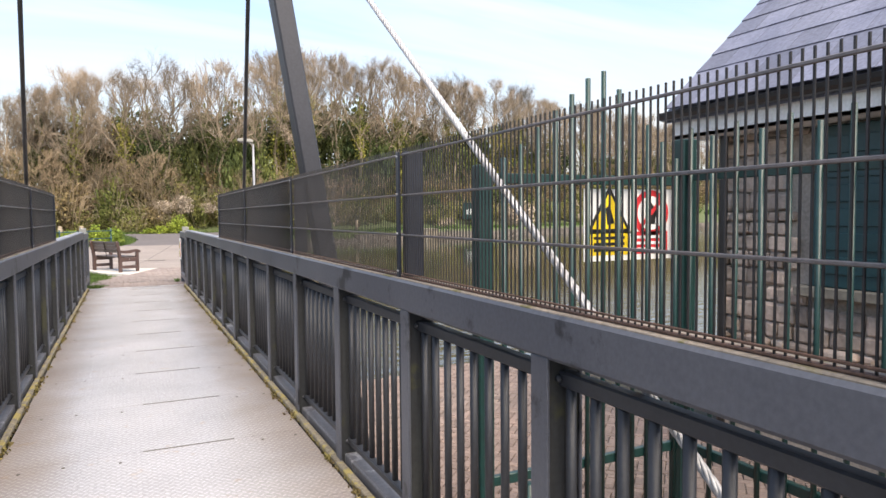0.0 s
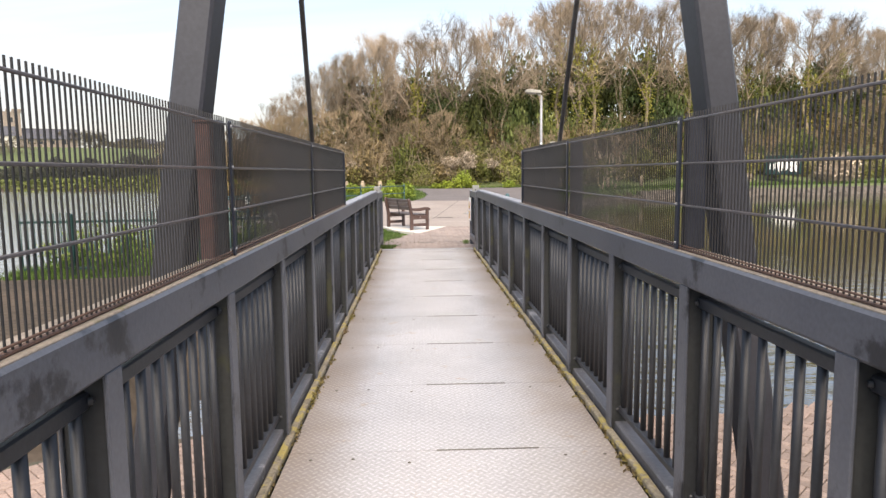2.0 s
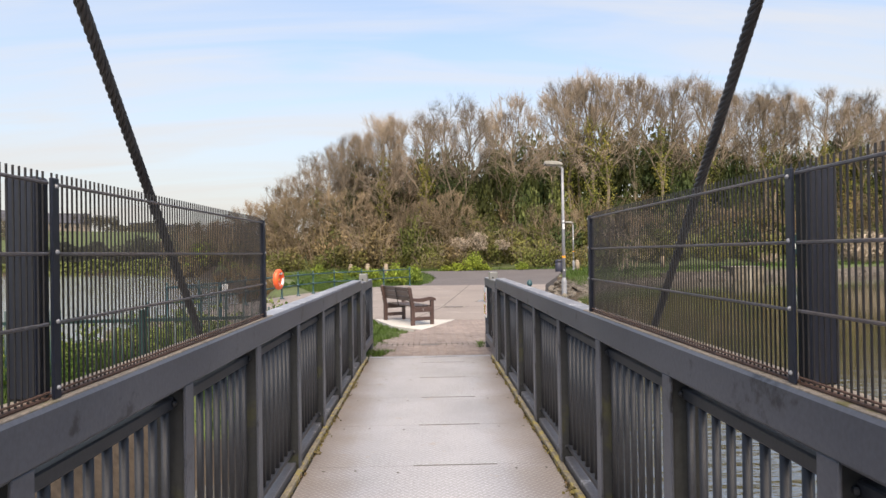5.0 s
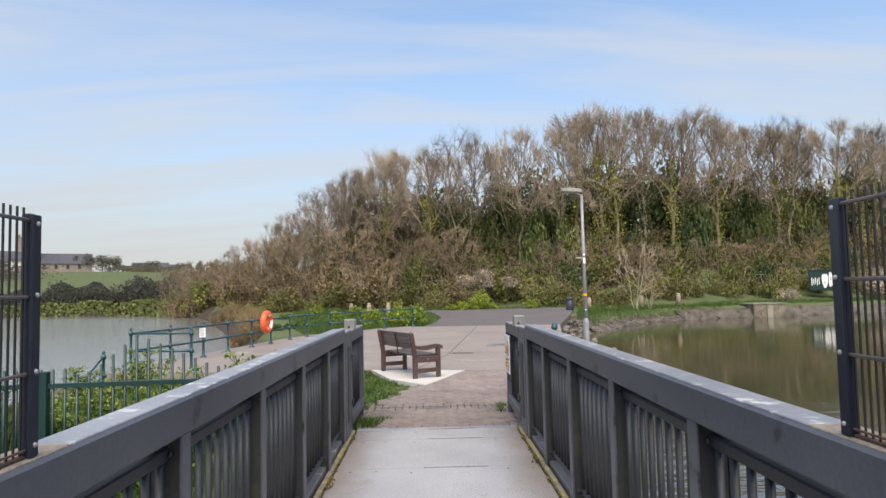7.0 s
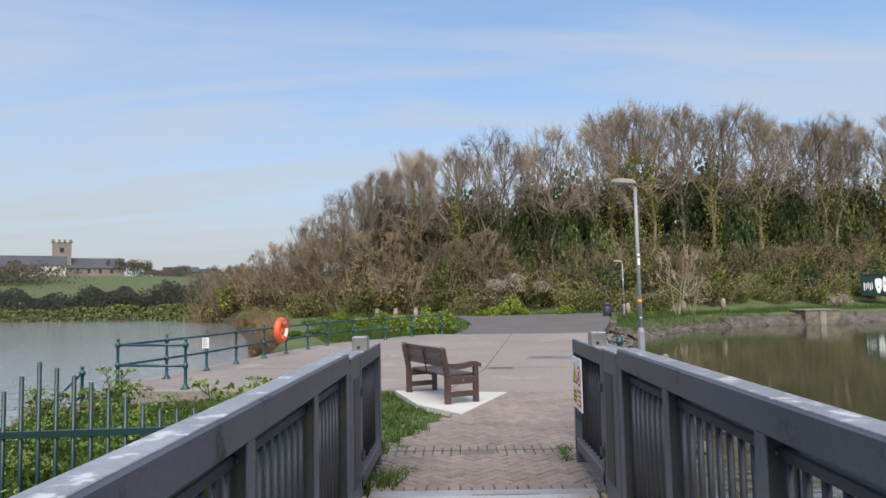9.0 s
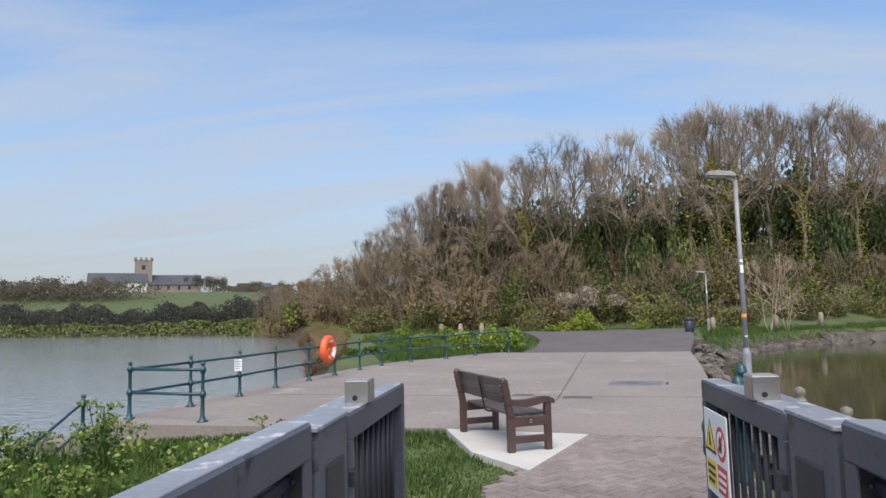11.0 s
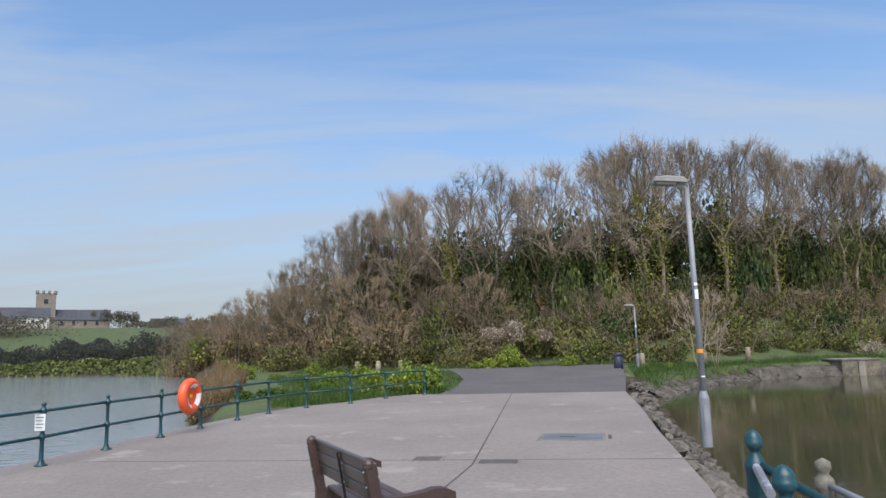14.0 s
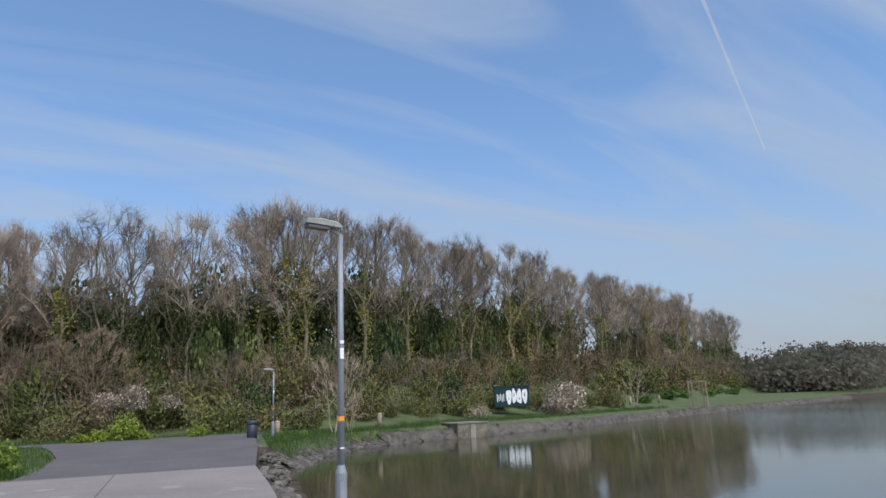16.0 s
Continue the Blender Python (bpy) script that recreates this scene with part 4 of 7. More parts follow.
def build_quay_rail():
    posts = [(-5.25, 6.2), (-6.72, 6.55), (-6.4, 8.0), (-6.1, 9.5), (-5.93, 11.1), (-5.65, 12.65), (-5.4, 14.1), (-5.1, 15.7), (-4.76, 17.2), (-4.1, 18.8),
             (-3.0, 19.9), (-2.1, 21.6), (-0.87, 22.95)]
    r = thing("quay_railing", "green painted cast-iron quay railing with ball-topped posts", "railing")
    first = part("post", rail_post_mesh(), "green", r, smooth=True)
    first.location = (*posts[0], -0.03)
    for p in posts[1:]:
        ob = link_mesh("post", first.data, "green", r)
        ob.location = (*p, -0.03)
    for a, b in zip(posts, posts[1:]):
        for z in (0.40, 0.79):
            part("rail", rod(B(), (*a, z), (*b, z), 0.025, seg=8), "green", r, smooth=True)
    # notice tied to a post
    n = thing("notice", "small white laminated notice on a green rail post", "sign")
    part("sheet", box(B(), -6.1 - 0.08, -6.1 + 0.08, 9.42, 9.428, 0.50, 0.75, 0.001), "white", n)
    for k in range(4):
        part("text_bar", box(B(), -6.16, -6.16 + 0.1 + 0.02 * (k % 2), 9.415, 9.419, 0.54 + k * 0.05, 0.556 + k * 0.05), "galv", n)
    # stair handrail going down to the water
    h = thing("stair_handrail", "green iron handrail descending steps beside the lagoon", "railing")
    pts = [(-6.82, 5.5, -0.55, 0.5), (-6.5, 3.6, -0.9, -0.05), (-6.2, 1.8, -1.15, -0.55)]
    for x, y, z0, z1 in pts:
        ob = link_mesh("post", first.data, "green", h)
        ob.location, ob.scale = (x, y, z1 - 0.95), (1, 1, 1)
    for a, b in zip(pts, pts[1:]):
        for dz in (0.12, 0.5):
            part("rail", rod(B(), (a[0], a[1], a[3] - dz), (b[0], b[1], b[3] - dz), 0.021, seg=8), "green", h, smooth=True)
    st = tagged(new("water_steps"), "worn concrete steps down to the lagoon", "steps", kind="structure")
    for k in range(6):
        part("step", box(B(), -7.9, -6.7, 5.9 - 0.35 * (k + 1), 5.9 - 0.35 * k, -1.9, -0.2 - 0.17 * k, 0.01), "concrete_old", st)
    # lifebuoy on its bracket
    f = Vector((-5.65, 12.65)); g = Vector((-5.4, 14.1))
    d = (g - f).normalized()
    rot = math.degrees(math.atan2(d.y, d.x)) - 90          # local y along the rail, local x towards the walkway
    lb = thing("lifebuoy", "orange lifebuoy ring with white bands hung on the green railing", "lifebuoy", m=pose(-5.46, 13.32, 0.72, 0, 0, rot))
    bm = B()
    R, rr, seg, ring = 0.275, 0.10, 32, 12
    rows = []
    for i in range(seg):
        a = 2 * math.pi * i / seg
        rows.append([bm.verts.new((0.13 + 0.10 * math.sin(t), (R + rr * math.cos(t)) * math.cos(a), (R + rr * math.cos(t)) * math.sin(a))) for t in [2 * math.pi * k / ring for k in range(ring)]])
    for i in range(seg):
        for k in range(ring):
            bm.faces.new((rows[i][k], rows[i][(k + 1) % ring], rows[(i + 1) % seg][(k + 1) % ring], rows[(i + 1) % seg][k]))
    bmesh.ops.recalc_face_normals(bm, faces=bm.faces[:])
    part("ring", bm, "orange", lb, smooth=True)
    for a0 in (-60, 60, 180):
        bm = B()
        rows = []
        for i in range(9):
            a = radians(a0 + i * 9)
            rows.append([bm.verts.new((0.132 + 0.102 * math.sin(t), (R + 0.102 * math.cos(t)) * math.cos(a), (R + 0.102 * math.cos(t)) * math.sin(a))) for t in np.linspace(1.75, 2.75, 6)])
        for i in range(8):
            for k in range(5):
                bm.faces.new((rows[i][k], rows[i][k + 1], rows[i + 1][k + 1], rows[i + 1][k]))
        part("reflective_band", bm, "white", lb)
    q = pose(0, 0, 0, 0, 90, 0)
    bm = B(); bmesh.ops.create_cone(bm, cap_ends=True, segments=24, radius1=0.185, radius2=0.185, depth=0.05, matrix=Matrix.Translation((0.12, 0, 0)) @ q)
    part("cover_disc", bm, "orange", lb)
    bm = B(); bmesh.ops.create_cone(bm, cap_ends=True, segments=16, radius1=0.04, radius2=0.035, depth=0.03, matrix=Matrix.Translation((0.15, 0, 0)) @ q)
    part("hub_label", bm, "yellow", lb)
    part("bracket", box(B(), -0.02, 0.06, -0.03, 0.03, -0.2, 0.2, 0.004), "green", lb)


build_quay_rail()


def build_bench():
    b = thing("park_bench", "dark brown slatted park bench with curved arms and bolts", "bench", m=pose(-0.28, 3.86, -0.026, 0, 0, 116.6))
    Lb = 1.54
    for x, nm in ((0.0, "near"), (Lb, "far")):
        bm = B()
        tilt = Matrix.Translation((x, 0, 0.40)) @ pose(0, 0, 0, -11, 0, 0)
        box(bm, x - 0.035, x + 0.035, -0.045, 0.045, 0, 0.42, 0.008)
        box(bm, -0.035, 0.035, -0.042, 0.042, -0.02, 0.44, 0.01, m=tilt)
        ball(bm, tilt @ Vector((0, 0, 0.43)), 0.045, 8)
        part("rear_leg", bm, "wood", b)
        part("front_leg", box(B(), x - 0.035, x + 0.035, -0.52, -0.44, 0, 0.57, 0.008), "wood", b)
        part("end_rail", box(B(), x - 0.03, x + 0.03, -0.45, -0.03, 0.29, 0.40, 0.006), "wood", b)
        part("low_stretcher", box(B(), x - 0.028, x + 0.028, -0.45, -0.03, 0.10, 0.18, 0.006), "wood", b)
        bm = B()
        n = 9
        prev = None
        for i in range(n):
            f = i / (n - 1)
            y = 0.06 - 0.62 * f
            z = 0.595 - 0.03 * math.sin(math.pi * min(1, f * 1.35)) - (0.03 if f == 1 else 0)
            h = 0.034 + 0.018 * math.sin(math.pi * f)
            ringv = [bm.verts.new((x + dx, y, z + dz)) for dx, dz in ((-0.045, -h), (0.045, -h), (0.045, h * 0.6), (-0.045, h * 0.6))]
            if prev:
                for k in range(4):
                    bm.faces.new((prev[k], prev[(k + 1) % 4], ringv[(k + 1) % 4], ringv[k]))
            else:
                bm.faces.new(ringv[::-1])
            prev = ringv
        bm.faces.new(prev)
        bmesh.ops.recalc_face_normals(bm, faces=bm.faces[:])
        part("arm_rest", bm, "wood", b, smooth=False)
        for z in (0.335, 0.36):
            for y in (-0.235, -0.255):
                part("bolt", ball(B(), (x - 0.034 if x == 0 else x + 0.034, y, z), 0.007, 6), "bolt", b)
        part("foot_bolt", ball(B(), (x + 0.036, 0.0, 0.04), 0.01, 6), "bolt", b)
    for k in range(5):
        y = -0.05 - k * 0.095
        part("seat_slat", box(B(), 0.03, Lb - 0.03, y - 0.084, y, 0.40, 0.43, 0.006), "slat", b)
    for k in range(3):
        m = Matrix.Translation((0, 0, 0.40)) @ pose(0, 0, 0, -11, 0, 0)
        part("back_slat", box(B(), -0.03, Lb + 0.03, -0.05, -0.018, 0.135 + k * 0.105, 0.135 + k * 0.105 + 0.098, 0.008, m=m), "slat", b)
        for x in (0.0, Lb):
            part("bolt", ball(B(), m @ Vector((x, 0.046, 0.185 + k * 0.105)), 0.009, 6), "bolt", b)
        part("bolt", ball(B(), m @ Vector((Lb * 0.5, -0.008, 0.185 + k * 0.105)), 0.011, 6), "bolt", b)
    bm = B()
    m = Matrix.Translation((0, 0, 0.40)) @ pose(0, 0, 0, -11, 0, 0)
    pts = [m @ Vector((Lb * 0.5, -0.005, 0.42)), m @ Vector((Lb * 0.5, -0.002, 0.1)), Vector((Lb * 0.5, 0.0, 0.40)), Vector((Lb * 0.5, -0.06, 0.375)), Vector((Lb * 0.5, -0.5, 0.385))]
    for p, q in zip(pts, pts[1:]):
        rod(bm, p, q, 0.011, seg=6)
    part("centre_strap", bm, "black", b)


build_bench()


def build_street_lamp(x, y, z, h, scale, label):
    l = thing("street_lamp", label, "street lamp", "quay street lamps", m=pose(x, y, z))
    part("pole", rod(B(), (0, 0, 0.9 * scale), (0, 0, h), 0.058 * scale, 0.042 * scale, 12), "galv", l, smooth=True)
    part("base_tube", lathe(B(), [(0.09 * scale, 0), (0.09 * scale, 0.84 * scale), (0.06 * scale, 0.95 * scale), (0.055 * scale, 0.97 * scale)], 14), "galv", l)
    part("base_door", box(B(), -0.05 * scale, 0.05 * scale, -0.096 * scale, -0.085 * scale, 0.3 * scale, 0.7 * scale, 0.003), "galv", l)
    part("spigot", rod(B(), (0.02, 0, h - 0.02), (-0.16 * scale, 0, h + 0.09 * scale), 0.035 * scale), "lamp_hood", l)
    hd = pose(-0.28 * scale, 0, h + 0.12 * scale, 0, 4, 0)
    bm = B()
    prof = [(-0.33, 0.03), (-0.31, 0.085), (-0.1, 0.115), (0.2, 0.10), (0.27, 0.05), (0.27, 0.0), (-0.33, 0.0)]
    prev = []
    for yy, k in ((-0.12, 0.75), (-0.09, 1), (0.09, 1), (0.12, 0.75)):
        prev.append([bm.verts.new(hd @ Vector((px * scale, yy * scale, pz * k * scale))) for px, pz in prof])
    for a, c in zip(prev, prev[1:]):
        for k in range(len(prof)):
            bm.faces.new((a[k], a[(k + 1) % len(prof)], c[(k + 1) % len(prof)], c[k]))
    bm.faces.new(prev[0]); bm.faces.new(prev[-1][::-1])
    bmesh.ops.recalc_face_normals(bm, faces=bm.faces[:])
    hood = part("hood", bm, "lamp_hood", l)
    part("lens", box(B(), -0.31 * scale, 0.08 * scale, -0.1 * scale, 0.1 * scale, -0.055 * scale, 0.004, 0.02 * scale, m=hd), "lens", hood, "dull grey lamp bowl")
    for zz, hh, mt, nm in ((1.62, 0.07, "orange_band", "orange_band"), (2.58, 0.17, "white", "number_plate"), (2.82, 0.05, "white", "sticker"), (1.2, 0.02, "white", "sticker")):
        if scale == 1 or nm == "orange_band":
            r = 0.0585 * scale
            if nm == "orange_band":
                part(nm, rod(B(), (0, 0, zz * scale), (0, 0, zz * scale + hh), r, seg=12), mt, l)
            else:
                part(nm, box(B(), -0.03, 0.03, -r - 0.004, -r + 0.01, zz, zz + hh), mt, l)


build_street_lamp(4.61, 11.23, -0.26, 4.62, 1.0, "grey galvanised street lamp with flat lantern on the rocky bank")
build_street_lamp(11.5, 41.5, -0.1, 3.8, 1.0, "small grey street lamp at the far end of the path")


def build_right_rail():
    r = thing("bank_railing", "dark green cast-iron bollard railing beside the bridge end", "railing")
    prof = [(0.08, 0), (0.08, 0.05), (0.06, 0.08), (0.054, 0.12), (0.052, 0.50), (0.060, 0.52), (0.072, 0.545), (0.076, 0.59), (0.070, 0.62), (0.070, 0.70), (0.077, 0.73), (0.074, 0.765), (0.055, 0.80),
            (0.036, 0.84), (0.033, 0.855), (0.048, 0.868), (0.060, 0.89), (0.0615, 0.915), (0.058, 0.92), (0.056, 0.945), (0.043, 0.972), (0.022, 0.992), (0.003, 1.0)]
    pts = [(2.36, 3.99), (1.92, 2.62), (1.33, 1.30)]
    first = part("bollard", lathe(B(), prof, 16), "green", r, smooth=True)
    first.location = (*pts[0], -0.05)
    for p in pts[1:]:
        o = link_mesh("bollard", first.data, "green", r)
        o.location = (*p, -0.05)
    part("rail", rod(B(), (2.36, 3.99, 0.72), (3.1, 2.0, 0.12), 0.032, seg=10), "green", r, smooth=True)
    part("rail", rod(B(), (1.92, 2.62, 0.72), (2.7, 0.7, 0.1), 0.032, seg=10), "green", r, smooth=True)
    part("rail", rod(B(), (2.36, 3.99, 0.70), (2.10, 3.2, 0.68), 0.03, seg=10), "rail_top", r, "paint-worn short rail")
    low = thing("lower_railing", "pale weathered stone posts with grey tube rail by the water", "railing")
    pp = [(3.35, 5.0), (3.5, 4.1), (3.6, 2.9)]
    for k, p in enumerate(pp):
        o = part("post", lathe(B(), [(0.06, 0), (0.06, 0.9), (0.08, 0.93), (0.075, 1.0), (0.045, 1.03), (0.04, 1.05), (0.065, 1.09), (0.06, 1.14), (0.005, 1.17)], 12), "concrete_old", low, smooth=True)
        o.location = (*p, -0.6 - 0.12 * k)
    for a, b, dz in ((0, 1, 0), (1, 2, 0)):
        part("rail", rod(B(), (*pp[a], 0.36 - 0.12 * a), (*pp[b], 0.36 - 0.12 * b), 0.03, seg=8), "galv", low, smooth=True)


build_right_rail()


def build_bin():
    b = thing("litter_bin", "dark navy plastic litter bin beside the far path", "bin", m=pose(10.55, 42.6, -0.1))
    part("body", lathe(B(), [(0.27, 0), (0.3, 0.05), (0.31, 0.78), (0.29, 0.8)], 16), "bin", b, smooth=True)
    lid = part("lid", lathe(B(), [(0.31, 0.8), (0.32, 0.84), (0.30, 0.98), (0.2, 1.04), (0.01, 1.05)], 16), "bin", b, smooth=True)
    part("opening", box(B(), -0.16, 0.16, -0.325, -0.29, 0.84, 0.95, 0.01), "black", lid)


build_bin()


def build_bollards():
    for x, y, z, s in ((-6.08, 42.4, -0.1, 1), (-4.75, 42.5, -0.1, 1), (-3.3, 42.6, -0.1, 0.9), (19.8, 45.0, 0.1, 1), (16.3, 43.4, 0.0, 0.9), (11.9, 42.0, -0.05, 0.9), (55, 57.5, 0.5, 1), (63, 61, 0.5, 1)):
        b = thing("wooden_bollard", "short weathered wooden bollard in the grass", "bollard", "wooden bollards", m=pose(x, y, z))
        part("post", lathe(B(), [(0.17, 0), (0.17, 0.72), (0.15, 0.76), (0.13, 0.78), (0.16, 0.82), (0.14, 0.9), (0.01, 0.94)], 12), "bark_pale", b, smooth=True)


build_bollards()


def build_kiosk():
    k = thing("graffiti_cabin", "dark green metal cabin sprayed with white bubble graffiti", "cabin", m=pose(40.3, 58.9, 0.85, 0, 0, 32 - 62))
    part("body", box(B(), -1.75, 1.75, -0.9, 0.9, 0, 2.0, 0.02), "green_pal", k)
    part("roof", box(B(), -1.82, 1.82, -0.97, 0.97, 2.0, 2.08, 0.01), "green_pal", k)
    rnd = random.Random(5)
    x = -0.62
    for i, w in enumerate((0.62, 0.5, 0.58, 0.6)):
        for nm, g, mt, d in (("letter_outline", 0.0, "black", 0.004), ("letter", 0.07, "white", 0.008)):
            bm = B()
            n = 18
            pts = []
            for a in range(n):
                t = 2 * math.pi * a / n
                rr = 1 + 0.12 * math.sin(3 * t + i * 2)
                pts.append((x + w / 2 + (w * 0.56 - g) * rr * math.cos(t), 1.0 + 0.06 * (i % 2) + (0.78 - g) * rr * math.sin(t) * abs(math.sin(t)) ** -0.25 if abs(math.sin(t)) > 1e-6 else 1.0))
            v = [bm.verts.new((px, -0.9 - d, min(max(pz, 0.08), 1.92))) for px, pz in pts]
            v2 = [bm.verts.new((px, -0.899, min(max(pz, 0.08), 1.92))) for px, pz in pts]
            bm.faces.new(v)
            for a in range(n):
                bm.faces.new((v[a], v[(a + 1) % n], v2[(a + 1) % n], v2[a]))
            bmesh.ops.recalc_face_normals(bm, faces=bm.faces[:])
            part(nm, bm, mt, k)
        part("letter_gap", box(B(), x + w * 0.42, x + w * 0.55, -0.912, -0.9, 0.7 + 0.3 * (i % 2), 0.9 + 0.45 * (i % 2)), "black", k)
        x += w * 0.94
    for j in range(5):
        part("tag_stroke", box(B(), -1.5 + j * 0.16, -1.43 + j * 0.16, -0.908, -0.9, 0.5 + 0.1 * (j % 3), 1.3 - 0.12 * (j % 2)), "white", k)
    c = thing("culvert_block", "stained square concrete outfall block at the water", "culvert", m=pose(26.6, 45.0, -1.2, 0, 0, 3))
    part("block", box(B(), -1.3, 1.3, -1.0, 1.2, 0, 1.22, 0.03), "culvert", c)
    part("slab", box(B(), -1.36, 1.36, -1.06, 1.26, 1.2, 1.3, 0.015), "concrete_old", c, "weathered concrete top slab")
    part("buttress", box(B(), -0.25, 0.2, -1.1, -1.0, 0, 1.15, 0.02), "concrete_old", c)
    f = thing("steel_frame", "rusty dark steel frame gate standing near the shore", "frame", m=pose(70.2, 61.4, -0.25, 0, 0, -30))
    for x in (-0.9, 0.9):
        for y in (-0.6, 0.6):
            part("post", box(B(), x - 0.06, x + 0.06, y - 0.06, y + 0.06, 0, 3.2), "bark", f)
    part("beam", box(B(), -1.0, 1.0, -0.66, -0.54, 3.1, 3.25), "bark", f)
    part("beam", box(B(), -1.0, 1.0, 0.54, 0.66, 3.1, 3.25), "bark", f)
    for k in range(7):
        part("bar", box(B(), -0.75 + k * 0.25, -0.72 + k * 0.25, -0.62, -0.58, 0, 3.1), "bark", f)


build_kiosk()


def pal_bar(bm, x, y, z0, z1, r=0.016):
    rod(bm, (x, y, z0), (x, y, z1), r, seg=6)
    return bm


def build_left_fence():
    f = thing("bar_fence", "dark green steel bar fence stepping down the grassy bank", "fence")
    x0, y0, x1, y1 = -7.2, -2.35, -1.15, -1.8
    d = Vector((x1 - x0, y1 - y0, 0))
    for z in (0.74, -0.1):
        part("rail", box(B(), 0, d.length, -0.02, 0.02, z - 0.022, z + 0.022, m=pose(x0, y0, 0, 0, 0, math.degrees(math.atan2(d.y, d.x)))), "green_pal", f)
    n = 54
    for i in range(n):
        p = Vector((x0, y0, 0)) + d * ((i + 0.5) / n)
        u = abs(p.x + 2.88)
        top = 1.22 - 0.34 * min(1, u / 0.75) if p.x > -2.88 else 1.22 - 0.42 * min(1, u / 0.5)
        part("bar", pal_bar(B(), p.x, p.y, -0.6, max(top, 0.84 if p.x > -3.5 else 0.9), 0.014), "green_pal", f, smooth=True)
    for x in (-3.75, -6.3, -1.2):
        y = y0 + (x - x0) / (x1 - x0) * (y1 - y0)
        part("post", box(B(), x - 0.04, x + 0.04, y - 0.04, y + 0.04, -0.9, 0.88, 0.005), "green_pal", f)


build_left_fence()


def build_right_fence():
    f = thing("palisade_fence", "dark green steel bar fence with tall fanned spikes", "fence")
    X, Y = 3.1, -13.47
    posts = [Y, -16.2, -18.7, -21.2]
    for y in posts:
        part("post", box(B(), X - 0.055, X + 0.055, y - 0.055, y + 0.055, -0.5, 1.95, 0.006), "green_pal", f)
    part("post", box(B(), 1.615, 1.705, Y - 0.045, Y + 0.045, -0.5, 1.76, 0.006), "green_pal", f)
    for ya, yb in zip(posts, posts[1:]):
        for z in (1.72, 0.02):
            part("rail", box(B(), X - 0.02, X + 0.02, yb + 0.055, ya - 0.055, z - 0.03, z + 0.03, 0.004), "green_pal", f)
        n = 16
        for i in range(n):
            y = yb + (ya - yb) * (i + 0.5) / n
            part("bar", pal_bar(B(), X - 0.03, y, -0.42, 1.95 + 0.06 * (i % 2), 0.016), "green_pal", f, smooth=True)
    # wing across the apron towards the bridge, its spikes fanned
    for z in (1.69, 0.02):
        part("rail", box(B(), 1.705, X - 0.055, Y - 0.018, Y + 0.018, z - 0.028, z + 0.028, 0.004), "green_pal", f)
    for i in range(12):
        x = 1.775 + i * 0.112
        fan = max(0.0, 1 - abs(x - 2.42) / 0.62)
        part("bar", pal_bar(B(), x, Y - 0.03, -0.42, 1.80 + 0.54 * fan, 0.0145), "green_pal", f, smooth=True)
    sg = thing("fence_warning_sign", "white sign with yellow triangle and red ring on a fence", "sign", m=pose(2.69, Y + 0.024, 0, 0, 0, 90))
    part("board", box(B(), 0, 0.006, -0.34, 0.34, 1.21, 1.64), "white", sg)
    sign_face(sg, -0.0005, -0.34, 0.34, 1.21, 1.64)
    # low tube barrier on the brick apron
    g = thing("tube_barrier", "low dark green tube barrier on the brick apron", "barrier")
    for x, y in ((1.75, -13.8), (2.02, -14.4), (2.3, -15.0)):
        part("post", rod(B(), (x, y, -0.46), (x, y, 0.12), 0.04, seg=10), "green_pal", g, smooth=True)
    for z in (0.08, -0.22):
        part("rail", rod(B(), (1.75, -13.8, z), (2.3, -15.0, z), 0.025, seg=8), "green_pal", g, smooth=True)


build_right_fence()


